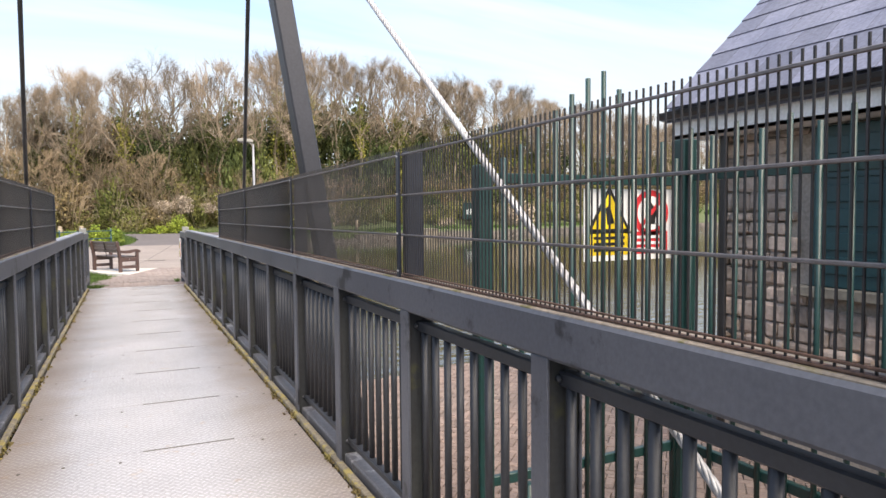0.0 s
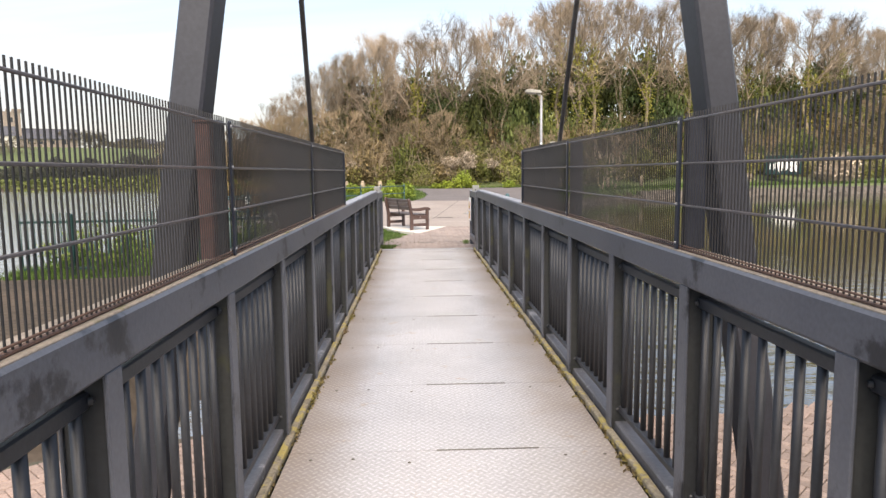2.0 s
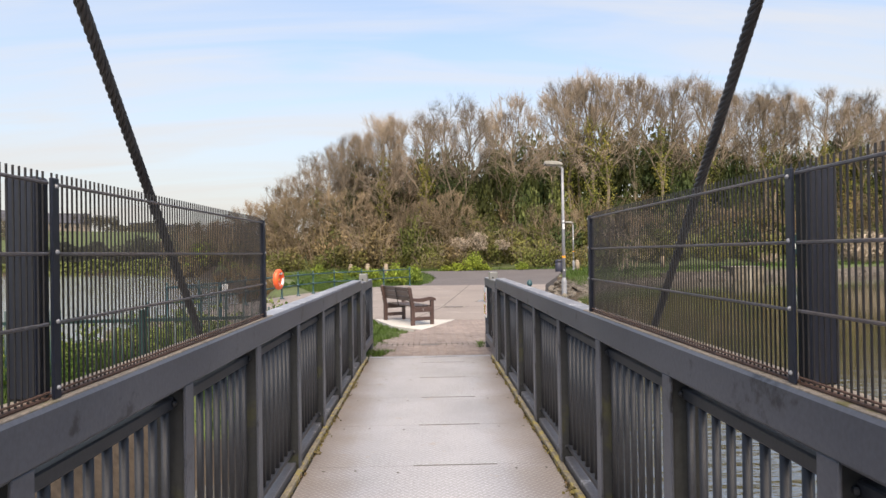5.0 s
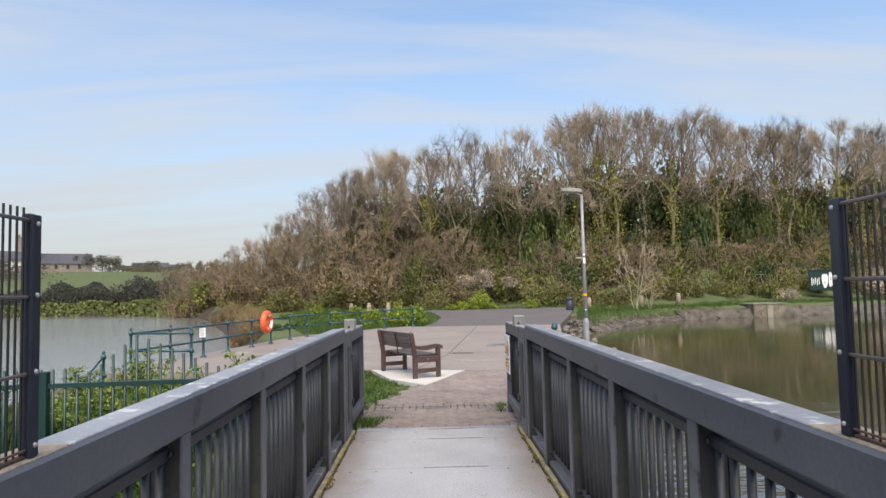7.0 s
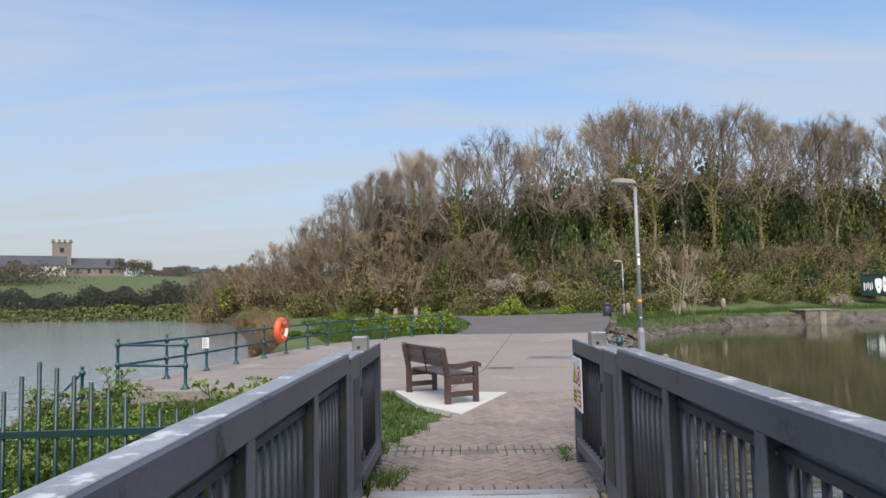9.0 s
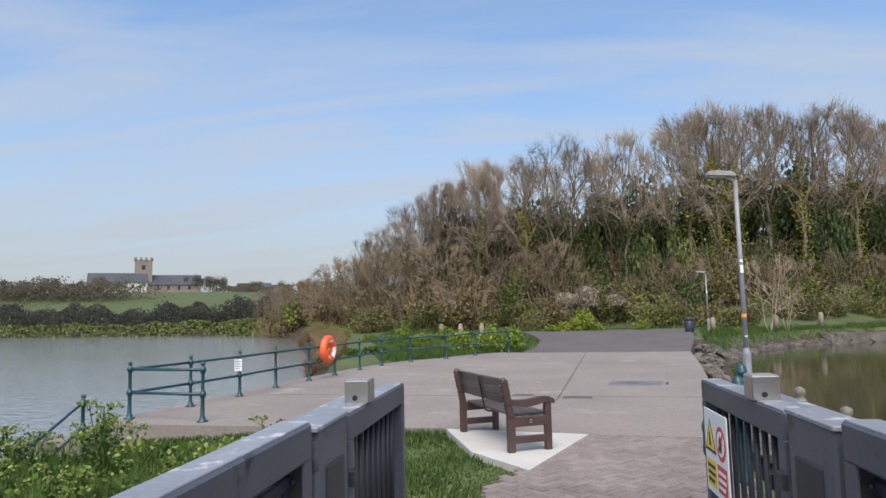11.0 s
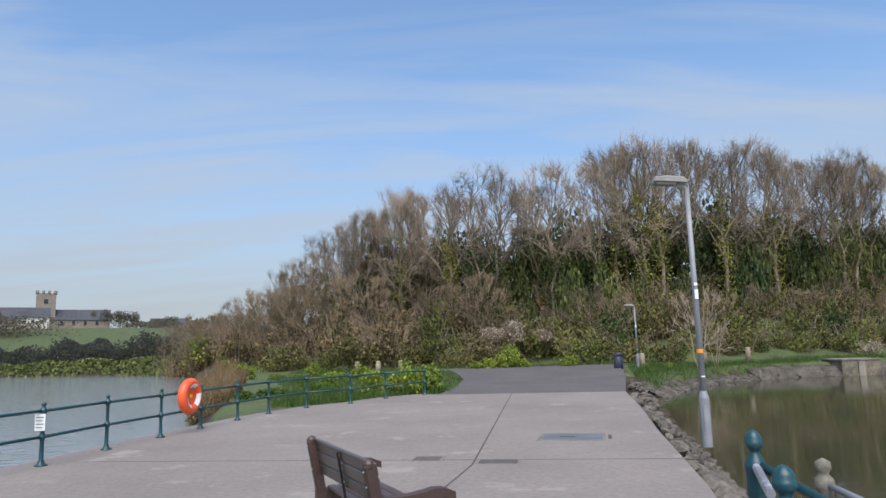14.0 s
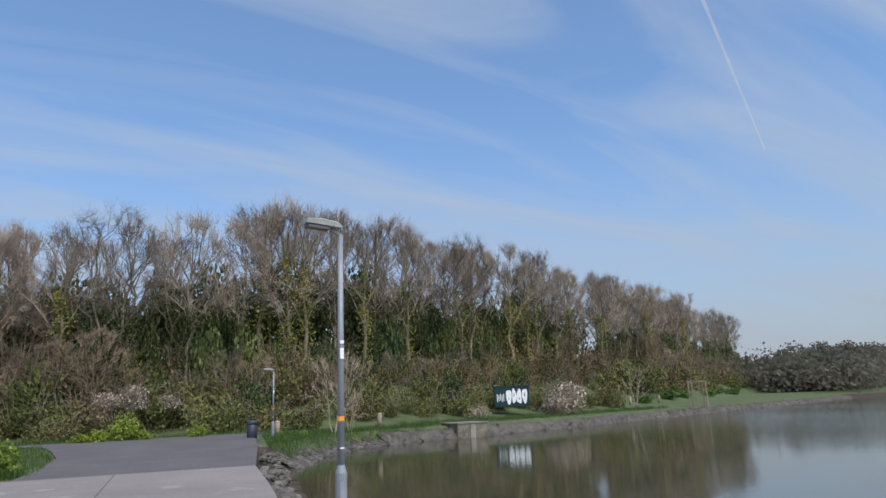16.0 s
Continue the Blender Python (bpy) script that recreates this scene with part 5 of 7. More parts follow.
def build_pump_house():
    h = thing("pump_house", "small rubble-stone pump house with blue slate roof and white fascia", "building", kind="structure")
    x0, x1, y0, y1 = 4.5, 8.9, -20.2, -12.45
    part("wall", box(B(), x0 + 0.03, x1, y0, y1 - 0.03, -0.5, 2.35), "mortar", h)
    bm = B()
    for y in (y1 - 0.03, y0):
        v = [bm.verts.new(p) for p in ((x0 + 0.03, y, 2.35), (x1, y, 2.35), ((x0 + x1) / 2, y, 4.4))]
        bm.faces.new(v)
        w = [bm.verts.new((p.co.x, y - 0.3, p.co.z)) for p in v]
        bm.faces.new(w[::-1])
        for k in range(3):
            bm.faces.new((v[k], v[(k + 1) % 3], w[(k + 1) % 3], w[k]))
    bmesh.ops.recalc_face_normals(bm, faces=bm.faces[:])
    part("gable", bm, "mortar", h)
    xr, zr = 6.7, 4.72
    for s, xe in ((-1, 4.16), (1, 9.24)):
        bm = B()
        vs = [(xe, y0 - 0.25, 2.36), (xe, y1 + 0.25, 2.36), (xr, y1 + 0.25, zr), (xr, y0 - 0.25, zr)]
        a = [bm.verts.new(v) for v in vs]
        c = [bm.verts.new((v[0], v[1], v[2] - 0.1)) for v in vs]
        bm.faces.new(a); bm.faces.new(c[::-1])
        for k in range(4):
            bm.faces.new((a[k], a[(k + 1) % 4], c[(k + 1) % 4], c[k]))
        bmesh.ops.recalc_face_normals(bm, faces=bm.faces[:])
        part("roof", bm, "slate", h)
    part("ridge", rod(B(), (xr, y0 - 0.27, zr + 0.02), (xr, y1 + 0.27, zr + 0.02), 0.08, seg=8), "slate", h)
    part("fascia", box(B(), 4.2, 4.24, y0 - 0.2, y1 + 0.2, 2.12, 2.3), "fascia", h, "white painted fascia board")
    part("soffit", box(B(), 4.2, 4.5, y0 - 0.2, y1 + 0.2, 2.12, 2.15), "fascia", h)
    bm = B()
    for a, b in zip(np.linspace(math.pi, 2 * math.pi, 7), np.linspace(math.pi, 2 * math.pi, 7)[1:]):
        q = [bm.verts.new((4.13 + 0.065 * math.cos(t), y, 2.34 + 0.065 * math.sin(t))) for t, y in ((a, y0 - 0.3), (b, y0 - 0.3), (b, y1 + 0.27), (a, y1 + 0.27))]
        bm.faces.new(q)
        q = [bm.verts.new((4.13 + 0.058 * math.cos(t), y, 2.34 + 0.058 * math.sin(t))) for t, y in ((a, y0 - 0.3), (b, y0 - 0.3), (b, y1 + 0.27), (a, y1 + 0.27))]
        bm.faces.new(q[::-1])
    part("gutter", bm, "gutter", h, "black plastic gutter")
    part("downpipe", rod(B(), (4.4, y1 - 0.15, -0.45), (4.4, y1 - 0.15, 2.25), 0.035), "gutter", h)
    d = part("door", box(B(), x0 - 0.06, x0 + 0.05, -14.6, -13.35, 0.95, 2.1, 0.01), "teal_door", h, "dark teal window shutter")
    for k in range(6):
        part("slat", box(B(), x0 - 0.075, x0 - 0.055, -14.5, -13.45, 1.05 + k * 0.17, 1.17 + k * 0.17, 0.004), "teal_door", d)
    part("sill", box(B(), x0 - 0.1, x0 + 0.05, -14.7, -13.25, 0.87, 0.95, 0.01), "concrete_old", h)
    return h


PUMP = build_pump_house()


# ---- vegetation ----
class Tubes:
    """Gathers thin tapered limbs into one mesh."""
    def __init__(self):
        self.v, self.f = [], []

    def ribbon(self, a, b, ra, rb):
        """A twig too fine to show its roundness."""
        d = b - a
        u = np.cross(d, (0.31, 0.87, 0.38))
        u /= max(np.linalg.norm(u), 1e-9)
        k = len(self.v)
        self.v += [tuple(a - u * ra), tuple(a + u * ra), tuple(b + u * rb), tuple(b - u * rb)]
        self.f.append((k, k + 1, k + 2, k + 3))

    def add(self, a, b, ra, rb, sides=3):
        d = b - a
        n = np.linalg.norm(d)
        if n < 1e-6:
            return
        d = d / n
        u = np.cross(d, (0.0, 0.0, 1.0) if abs(d[2]) < 0.9 else (1.0, 0.0, 0.0))
        u /= np.linalg.norm(u)
        w = np.cross(d, u)
        k = len(self.v)
        for p, r in ((a, ra), (b, rb)):
            for j in range(sides):
                t = 2 * math.pi * j / sides
                self.v.append(tuple(p + r * (math.cos(t) * u + math.sin(t) * w)))
        for j in range(sides):
            self.f.append((k + j, k + (j + 1) % sides, k + sides + (j + 1) % sides, k + sides + j))


def grow_tree(rng, H, wide=0.24, stems=1, limbs=9, subs=7, fines=5, twigs=5, low=0.36, thin=1.0):
    """Trunk and limbs, twigs that fill a rounded crown, and the places on the trunk that ivy climbs."""
    wood, fine, spots = Tubes(), Tubes(), []
    mid = np.array((0.0, 0.0, H * (1 + low) / 2))
    size = np.array((wide * H, wide * H, H * (1 - low) / 2))
    ph = rng.random(3) * 6.28

    def held(p):
        """Draws a tip back into the uneven crown."""
        q = (p - mid) / size
        n = np.linalg.norm(q)
        a = math.atan2(q[1], q[0])
        lim = (0.95 + 0.12 * math.sin(3 * a + ph[0]) + 0.08 * math.sin(5 * q[2] + ph[1])) * (0.92 + 0.15 * rng.random())
        return p if n < lim else mid + (p - mid) * lim / n

    def arc(a, b, lift, n, jit):
        """A limb that leaves upwards and bends over to its tip."""
        c = a + (b - a) * 0.45 + np.array((0, 0, lift * np.linalg.norm(b - a)))
        out = [a]
        for i in range(1, n + 1):
            f = i / n
            out.append(a * (1 - f) ** 2 + c * 2 * f * (1 - f) + b * f * f + (rng.normal(0, jit, 3) if i < n else 0))
        return out

    def on(pts, f):
        k = min(int(f * (len(pts) - 1)), len(pts) - 2)
        return pts[k] + (pts[k + 1] - pts[k]) * (f * (len(pts) - 1) - k)

    def outward(p, spread):
        o = p - mid * np.array((1, 1, 0.85))
        o = o / max(np.linalg.norm(o), 1e-6)
        v = o * 0.62 + np.array((0, 0, 0.40)) + rng.normal(0, spread, 3)
        return v / np.linalg.norm(v)

    for s in range(stems):
        az = 6.28 * (s + rng.random()) / stems
        off = 0.0 if stems == 1 else 0.5
        foot = np.array((math.cos(az), math.sin(az), 0)) * 0.012 * H * (stems > 1) + np.array((0, 0, -0.3))
        top = np.array((math.cos(az) * off * size[0], math.sin(az) * off * size[0], H * (0.80 + 0.08 * rng.random())))
        trunk = arc(foot, top, 0.08 if stems > 1 else 0.0, 8, 0.011 * H)
        r0 = 0.0135 * H / stems ** 0.4
        for i, (p, q) in enumerate(zip(trunk, trunk[1:])):
            wood.add(p, q, r0 * (1 - 0.1 * i), r0 * (1 - 0.1 * (i + 1)), 6)
            for g in (0.0, 0.33, 0.66):
                spots.append(p + (q - p) * g)
        for j in range(limbs):
            f = low * 0.85 + (1 - low * 0.85) * (j + rng.random()) / limbs
            base = on(trunk, f)
            a = az + j * 2.4 + rng.normal(0, 0.35)
            reach = size[0] * (0.75 + 0.35 * rng.random()) * (1.1 - 0.45 * f)
            tip = held(base + np.array((math.cos(a) * reach, math.sin(a) * reach, H * (0.17 + 0.15 * rng.random()))))
            limb = arc(base, tip, 0.16, 4, 0.008 * H)
            rl = r0 * (0.6 - 0.3 * f)
            for i, (p, q) in enumerate(zip(limb, limb[1:])):
                wood.add(p, q, rl * (1 - 0.17 * i), rl * (1 - 0.17 * (i + 1)), 4)
            spots.append(limb[1])
            for k in range(subs):
                b2 = on(limb, 0.25 + 0.75 * (k + rng.random()) / subs)
                t2 = held(b2 + outward(b2, 0.36) * H * 0.15 * (0.6 + 0.8 * rng.random()))
                sub = arc(b2, t2, 0.1, 3, 0.004 * H)
                for i, (p, q) in enumerate(zip(sub, sub[1:])):
                    fine.add(p, q, max(0.022, rl * 0.5) * (1 - 0.2 * i), max(0.022, rl * 0.5) * (1 - 0.2 * (i + 1)), 3)
                for m in range(fines):
                    b3 = on(sub, 0.3 + 0.7 * rng.random())
                    t3 = held(b3 + outward(b3, 0.36) * H * 0.085 * (0.6 + 0.8 * rng.random()))
                    kink = (b3 + t3) / 2 + rng.normal(0, 0.006 * H, 3)
                    fine.ribbon(b3, kink, 0.015 * thin, 0.012 * thin)
                    fine.ribbon(kink, t3, 0.012 * thin, 0.008 * thin)
                    for w in range(twigs):
                        b4 = b3 + (t3 - b3) * (0.25 + 0.75 * rng.random())
                        fine.ribbon(b4, b4 + outward(b4, 0.4) * H * 0.048 * (0.6 + 0.9 * rng.random()), 0.0085 * thin, 0.004 * thin)
    return wood, fine, spots


def leaf_quads(rng, centres, size, upright=0.0):
    """One small kite-shaped leaf at each centre, turned at random."""
    n = len(centres)
    a = rng.normal(size=(n, 3)); a /= np.linalg.norm(a, axis=1)[:, None]
    b = rng.normal(size=(n, 3)); b[:, 2] += upright
    b -= a * (a * b).sum(1)[:, None]; b /= np.linalg.norm(b, axis=1)[:, None]
    s = size * (0.6 + 0.8 * rng.random((n, 1)))
    v = np.stack([centres - b * s * 0.5, centres + a * s * 0.42, centres + b * s * 0.5, centres - a * s * 0.42], 1).reshape(-1, 3)
    return v.tolist(), [(4 * i, 4 * i + 1, 4 * i + 2, 4 * i + 3) for i in range(n)]


def lumpy(rng, n, lumps, r_lump, squash=0.8):
    """Points gathered near the outside of several lumps that make one bush about 2 m across."""
    c = rng.normal(size=(lumps, 3)); c /= np.linalg.norm(c, axis=1)[:, None]
    c *= (0.35 + 0.6 * rng.random((lumps, 1))) * (1 - r_lump)
    c[:, 2] = np.abs(c[:, 2]) * squash * 1.5 + 0.25
    k = rng.integers(0, lumps, n)
    d = rng.normal(size=(n, 3)); d /= np.linalg.norm(d, axis=1)[:, None]
    p = c[k] + d * r_lump * (0.55 + 0.5 * rng.random((n, 1))) * np.array((1, 1, squash))
    p[:, 2] = np.maximum(p[:, 2], 0.02)
    return p


TREES, BUSHES, TREE_H, THICKETS = [], {}, [], []


def make_tree_kinds():
    rng = np.random.default_rng(11)
    for k in range(8):
        w, f, spots = grow_tree(rng, 13.0, 0.19 + 0.035 * (k % 3), 1 + (k % 4 == 3), 9 if k % 4 != 3 else 6, 7, 5, 5, 0.38 + 0.05 * (k % 3))
        sp = np.array(spots)
        climb = (9.6, 6.0, 8.2, 7.0)[k % 4]
        sp = sp[sp[:, 2] < climb]
        c = sp[rng.integers(0, len(sp), 1500)]
        c = c + rng.normal(0, 1, c.shape) * np.array((0.27, 0.27, 0.35)) * (1.25 - 0.07 * c[:, 2:3])
        lv, lf = leaf_quads(rng, c, 0.14)
        TREE_H.append(float(np.percentile(np.array(f.v)[:, 2], 98.5)))
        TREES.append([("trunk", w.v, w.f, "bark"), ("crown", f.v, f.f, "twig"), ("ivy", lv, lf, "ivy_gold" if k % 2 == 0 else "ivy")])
    for k in range(4):
        w, f, spots = grow_tree(rng, 6.0, 0.40, 5, 4, 4, 3, 5, 0.10, 1.3)
        THICKETS.append([("trunk", w.v, w.f, "twig_red"), ("crown", f.v, f.f, "twig_red")])
    for name, n, lumps, rl, size, mt, stems in (
        ("ivy_bush", 1500, 18, 0.38, 0.088, "ivy", 0), ("bramble_bush", 1000, 18, 0.36, 0.082, "bramble", 16), ("scrub_bush", 850, 18, 0.36, 0.082, "scrub", 40),
        ("lime_bush", 1000, 16, 0.36, 0.12, "lime", 0), ("fresh_bush", 1000, 14, 0.4, 0.12, "fresh", 0), ("blossom_bush", 1000, 16, 0.36, 0.09, "blossom", 60),
        ("reed_clump", 500, 10, 0.4, 0.10, "dry", 160)):
        BUSHES[name] = []
        for k in range(3):
            p = lumpy(rng, n, lumps, rl)
            lv, lf = leaf_quads(rng, p, size)
            parts = [("foliage", lv, lf, mt)]
            if stems:
                t = Tubes()
                for j in range(stems):
                    a, s = rng.random() * 2 * math.pi, rng.random()
                    base = np.array((math.cos(a) * 0.4 * s, math.sin(a) * 0.4 * s, 0))
                    mid = base + np.array((math.cos(a) * 0.35, math.sin(a) * 0.35, 0.6 + 0.5 * rng.random()))
                    tip = mid + np.array((math.cos(a) * 0.5 * rng.random(), math.sin(a) * 0.5 * rng.random(), 0.35 * rng.random() + (0.3 if mt == "dry" else -0.05)))
                    t.add(base, mid, 0.012, 0.008); t.add(mid, tip, 0.008, 0.003)
                parts.append(("brushwood", t.v, t.f, "dry" if mt == "dry" else ("twig_red" if mt == "scrub" else "bark")))
            BUSHES[name].append(parts)


make_tree_kinds()
MADE = {}


def plant(name, key, parts, m, label, category, group, skip=()):
    if key not in MADE:
        t = thing(name, label, category, group)
        for pn, v, f, mt in parts:
            if pn not in skip:
                o = raw(pn, v, f, mt, t, smooth=pn == "trunk")
                if pn != "trunk":
                    o["kind"] = "stuff"
        MADE[key] = t
        t.matrix_basis = m
        return t
    src = MADE[key]
    made = new(name)
    made.matrix_basis = m
    tagged(made, label, category, group)
    for c in src.children:
        o = c.copy()
        scene.collection.objects.link(o)
        o.parent = made
    return made


def S(x, y, z, s, sz=None, rz=0.0):
    return Matrix.LocRotScale((x, y, z), Euler((0, 0, rz)), (s, s, sz if sz is not None else s))


def build_woods():
    rng = np.random.default_rng(4)
    # bare trees over the hill
    for x0, x1, n, off, spread in ((-22, 46, 26, 0.0, 3.5), (-16, 52, 16, 8.0, 4.0), (-19, 1, 7, 2.0, 4.0), (46, 120, 22, 1.0, 4.0), (48, 150, 20, 9.0, 5.0), (-44, -20, 9, 0.0, 5.0), (110, 215, 26, 4.0, 8.0)):
        for i in range(n):
            x = x0 + (x1 - x0) * (i + rng.random()) / n
            yr = np.interp(x, [p[0] for p in RIDGE], [p[1] for p in RIDGE])
            tt = np.interp(x, [p[0] for p in RIDGE], [p[2] for p in RIDGE])
            y = yr + off - 4 + rng.random() * spread * 1.6
            z = float(land(x, y))
            h = max(4.0, tt * 0.96 - z) * (0.89 + 0.12 * rng.random())
            k = int(rng.integers(0, 8))
            h = h * 12.6 / TREE_H[k]
            plant("bare_tree", "tree%d" % k, TREES[k], S(x, y, z - 0.1, h / 12.6 * (0.95 + 0.2 * rng.random()), h / 12.6, rng.random() * 6.28),
                  "tall leafless tree with ivy climbing its trunk", "tree", "bare trees on the hill")

    # bare brown thickets, thickest at the open end of the wood
    for x0, x1, n, d0, d1, h0, h1 in ((-36, 4, 30, -9, -1, 4.5, 8.0), (2, 60, 16, -8, -3, 3.5, 6.0), (60, 200, 26, -6, 4, 5.0, 8.0), (-20, -2, 10, -3, 3, 7.0, 10.0)):
        for i in range(n):
            x = x0 + (x1 - x0) * (i + rng.random()) / n
            y = np.interp(x, [p[0] for p in RIDGE], [p[1] for p in RIDGE]) + d0 + (d1 - d0) * rng.random()
            tt = np.interp(x, [p[0] for p in RIDGE], [p[2] for p in RIDGE])
            z = float(land(x, y))
            h = min(h0 + (h1 - h0) * rng.random(), 0.8 * tt - z) / 6.0
            k = int(rng.integers(0, 4))
            plant("thicket", "thicket%d" % k, THICKETS[k], S(x, y, z - 0.1, h, h, rng.random() * 6.28), "bare reddish-brown twiggy thicket on the slope", "bush", "twiggy thickets on the hill")

    def scatter(kind, name, n, xr, dy, size, tall, label, group):
        for i in range(n):
            x = xr[0] + (xr[1] - xr[0]) * (i + rng.random()) / n
            yr = np.interp(x, [p[0] for p in RIDGE], [p[1] for p in RIDGE])
            y = yr + dy[0] + (dy[1] - dy[0]) * rng.random()
            s = size[0] + (size[1] - size[0]) * rng.random()
            k = int(rng.integers(0, 3))
            plant(name, kind + str(k), BUSHES[kind][k], S(x, y, float(land(x, y)) - 0.15 * s, s, s * tall * (0.85 + 0.3 * rng.random()), rng.random() * 6.28), label, "bush", group)

    scatter("ivy_bush", "ivy_bush", 16, (-10, 56), (-8, -3), (1.6, 2.4), 1.8, "tall dark green ivy-covered bush under the trees", "ivy bushes on the hill")
    scatter("ivy_bush", "ivy_bush", 44, (-8, 62), (2, 9), (2.8, 3.8), 2.5, "tall dark green ivy-covered bush under the trees", "ivy bushes on the hill")
    scatter("bramble_bush", "bramble_bush", 56, (-16, 62), (-13, -8), (1.5, 2.3), 1.15, "tangled green-brown bramble bush", "bramble bushes at the hill foot")
    scatter("bramble_bush", "bramble_bush", 26, (-8, 46), (-9, -4), (2.2, 3.0), 1.2, "tangled green-brown bramble bush", "bramble bushes at the hill foot")
    scatter("scrub_bush", "scrub_bush", 40, (-34, 6), (-10, 0), (1.9, 3.2), 1.25, "bare reddish-brown scrub bush", "scrub bushes at the hill foot")
    scatter("scrub_bush", "scrub_bush", 12, (14, 100), (-9, -3), (1.8, 2.8), 1.3, "bare reddish-brown scrub bush", "scrub bushes at the hill foot")
    scatter("bramble_bush", "bramble_bush", 52, (62, 214), (-8, 3), (3.0, 5.0), 1.1, "tangled green-brown bramble bush", "bramble bushes at the hill foot")
    scatter("ivy_bush", "ivy_bush", 26, (58, 212), (1, 8), (3.2, 4.6), 1.8, "tall dark green ivy-covered bush under the trees", "ivy bushes on the hill")
    scatter("fresh_bush", "fresh_bush", 10, (70, 130), (-12, -6), (1.6, 2.6), 0.8, "fresh green bush near the far shore", "green shore bushes")
    scatter("bramble_bush", "bramble_bush", 26, (-14, 58), (-6, 0), (2.2, 3.0), 1.35, "tall tangled olive bramble and ivy thicket", "thickets under the trees")
    scatter("scrub_bush", "scrub_bush", 16, (-24, 60), (-5, 3), (2.2, 3.2), 1.9, "tall tangled brown thicket under the trees", "thickets under the trees")
    scatter("ivy_bush", "ivy_bush", 12, (0, 50), (-3, 1), (1.6, 2.2), 3.2, "tall dark green ivy-covered bush under the trees", "ivy bushes on the hill")
    scatter("scrub_bush", "scrub_bush", 34, (56, 200), (-5, 6), (2.4, 3.6), 1.5, "tall tangled brown thicket under the trees", "thickets under the trees")
    for x, y, s, t in ((3.2, 54.6, 1.3, 0.9), (5.0, 54.8, 1.5, 1.1), (7.4, 55, 1.2, 0.8), (-6.5, 54.2, 1.1, 0.9),
                       (42.2, 54.0, 2.2, 1.1), (44.5, 55.2, 2.5, 1.15), (34, 55, 1.3, 0.9)):
        k = int(rng.integers(0, 3))
        plant("blossom_bush", "blossom_bush%d" % k, BUSHES["blossom_bush"][k], S(x, y, float(land(x, y)) + (1.6 if y > 53.4 and x < 12 else 0), s, s * t, rng.random() * 6), "pale cream blossoming blackthorn bush", "bush", "blossoming bushes")
    for x, y, s in ((1.6, 49.5, 1.1), (2.8, 49.6, 1.35), (4.2, 49.6, 1.4), (5.2, 49.8, 1.1), (8.5, 49.6, 1.2), (12.2, 42.5, 0.55), (13.2, 41, 0.5), (-1.7, 24.3, 1.1), (-2.7, 23.7, 0.85), (-0.9, 25.2, 1.0),
                    (-1.6, 26.5, 0.8), (-3.2, 25.5, 0.7), (-6.5, 37, 0.9), (-5.2, 38, 1.0), (-8, 38, 0.9), (-10.4, 38.5, 0.8), (-13, 42, 1.0), (-16, 50, 1.2), (-19, 56, 1.4), (-4.2, 33, 0.8), (-3, 30, 0.7), (-5.5, 30, 0.7)):
        k = int(rng.integers(0, 3))
        plant("flowering_bush", "lime_bush%d" % k, BUSHES["lime_bush"][k], S(x, y, float(land(x, y)) - 0.05, s * 0.85, s * (0.55 + 0.7 * rng.random()), rng.random() * 6), "yellow-green flowering bush beside the path", "bush", "yellow flowering bushes")
    for x, y, s, t in ((-28, 76, 3.4, 1.0), (-31, 79, 2.6, 0.9), (-33, 85, 2.4, 0.7), (-24, 70.5, 1.8, 0.8)):
        k = int(rng.integers(0, 3))
        plant("willow_bush", "lime_bush%d" % k, BUSHES["lime_bush"][k], S(x, y, float(land(x, y)) - 0.1, s, s * t, rng.random() * 6), "rounded yellow-green willow bush on the lagoon shore", "bush", "yellow flowering bushes")
    for i in range(20):
        f = rng.random()
        x, y = -8.2 - 12 * f + rng.normal(0, 0.9), 21.5 + 36 * f + rng.normal(0, 1.2)
        k = int(rng.integers(0, 3))
        s = 0.45 + 0.4 * rng.random()
        if bool(inside(LAGOON, x, y)):
            x += 1.8
        plant("reed_clump", "reed_clump%d" % k, BUSHES["reed_clump"][k], S(x, y, float(land(x, y)) - 0.05, s, s * 1.15, rng.random() * 6), "dry orange-brown reed clump on the shore", "reeds", "reed clumps")
    for i in range(16):
        x, y = -2.6 - 6.5 * rng.random(), 22.5 + 12 * rng.random()
        if bool(inside(LAGOON, x, y)) or bool(inside(QUAY, x, y)):
            continue
        k = int(rng.integers(0, 3))
        s = 0.35 + 0.35 * rng.random()
        plant("fresh_bush", "fresh_bush%d" % k, BUSHES["fresh_bush"][k], S(x, y, float(land(x, y)) - 0.05, s, s * 0.6, rng.random() * 6), "low fresh green bush behind the railing", "bush", "green shore bushes")
    # pale young trees by the water
    rng2 = np.random.default_rng(21)
    w, f, sp = grow_tree(rng2, 4.2, 0.42, 3, 4, 3, 3, 2, 0.15, 0.9)
    for x, y, s, r in ((15.2, 41.4, 1.2, 0), (57.2, 59.0, 1.25, 1), (16.6, 42.3, 0.8, 2)):
        plant("young_tree", "young", [("trunk", w.v, w.f, "bark_pale"), ("crown", f.v, f.f, "bark_pale")], S(x, y, float(land(x, y)) - 0.1, s, s, r), "small pale-barked leafless tree at the water's edge", "tree", "young pale trees")


build_woods()


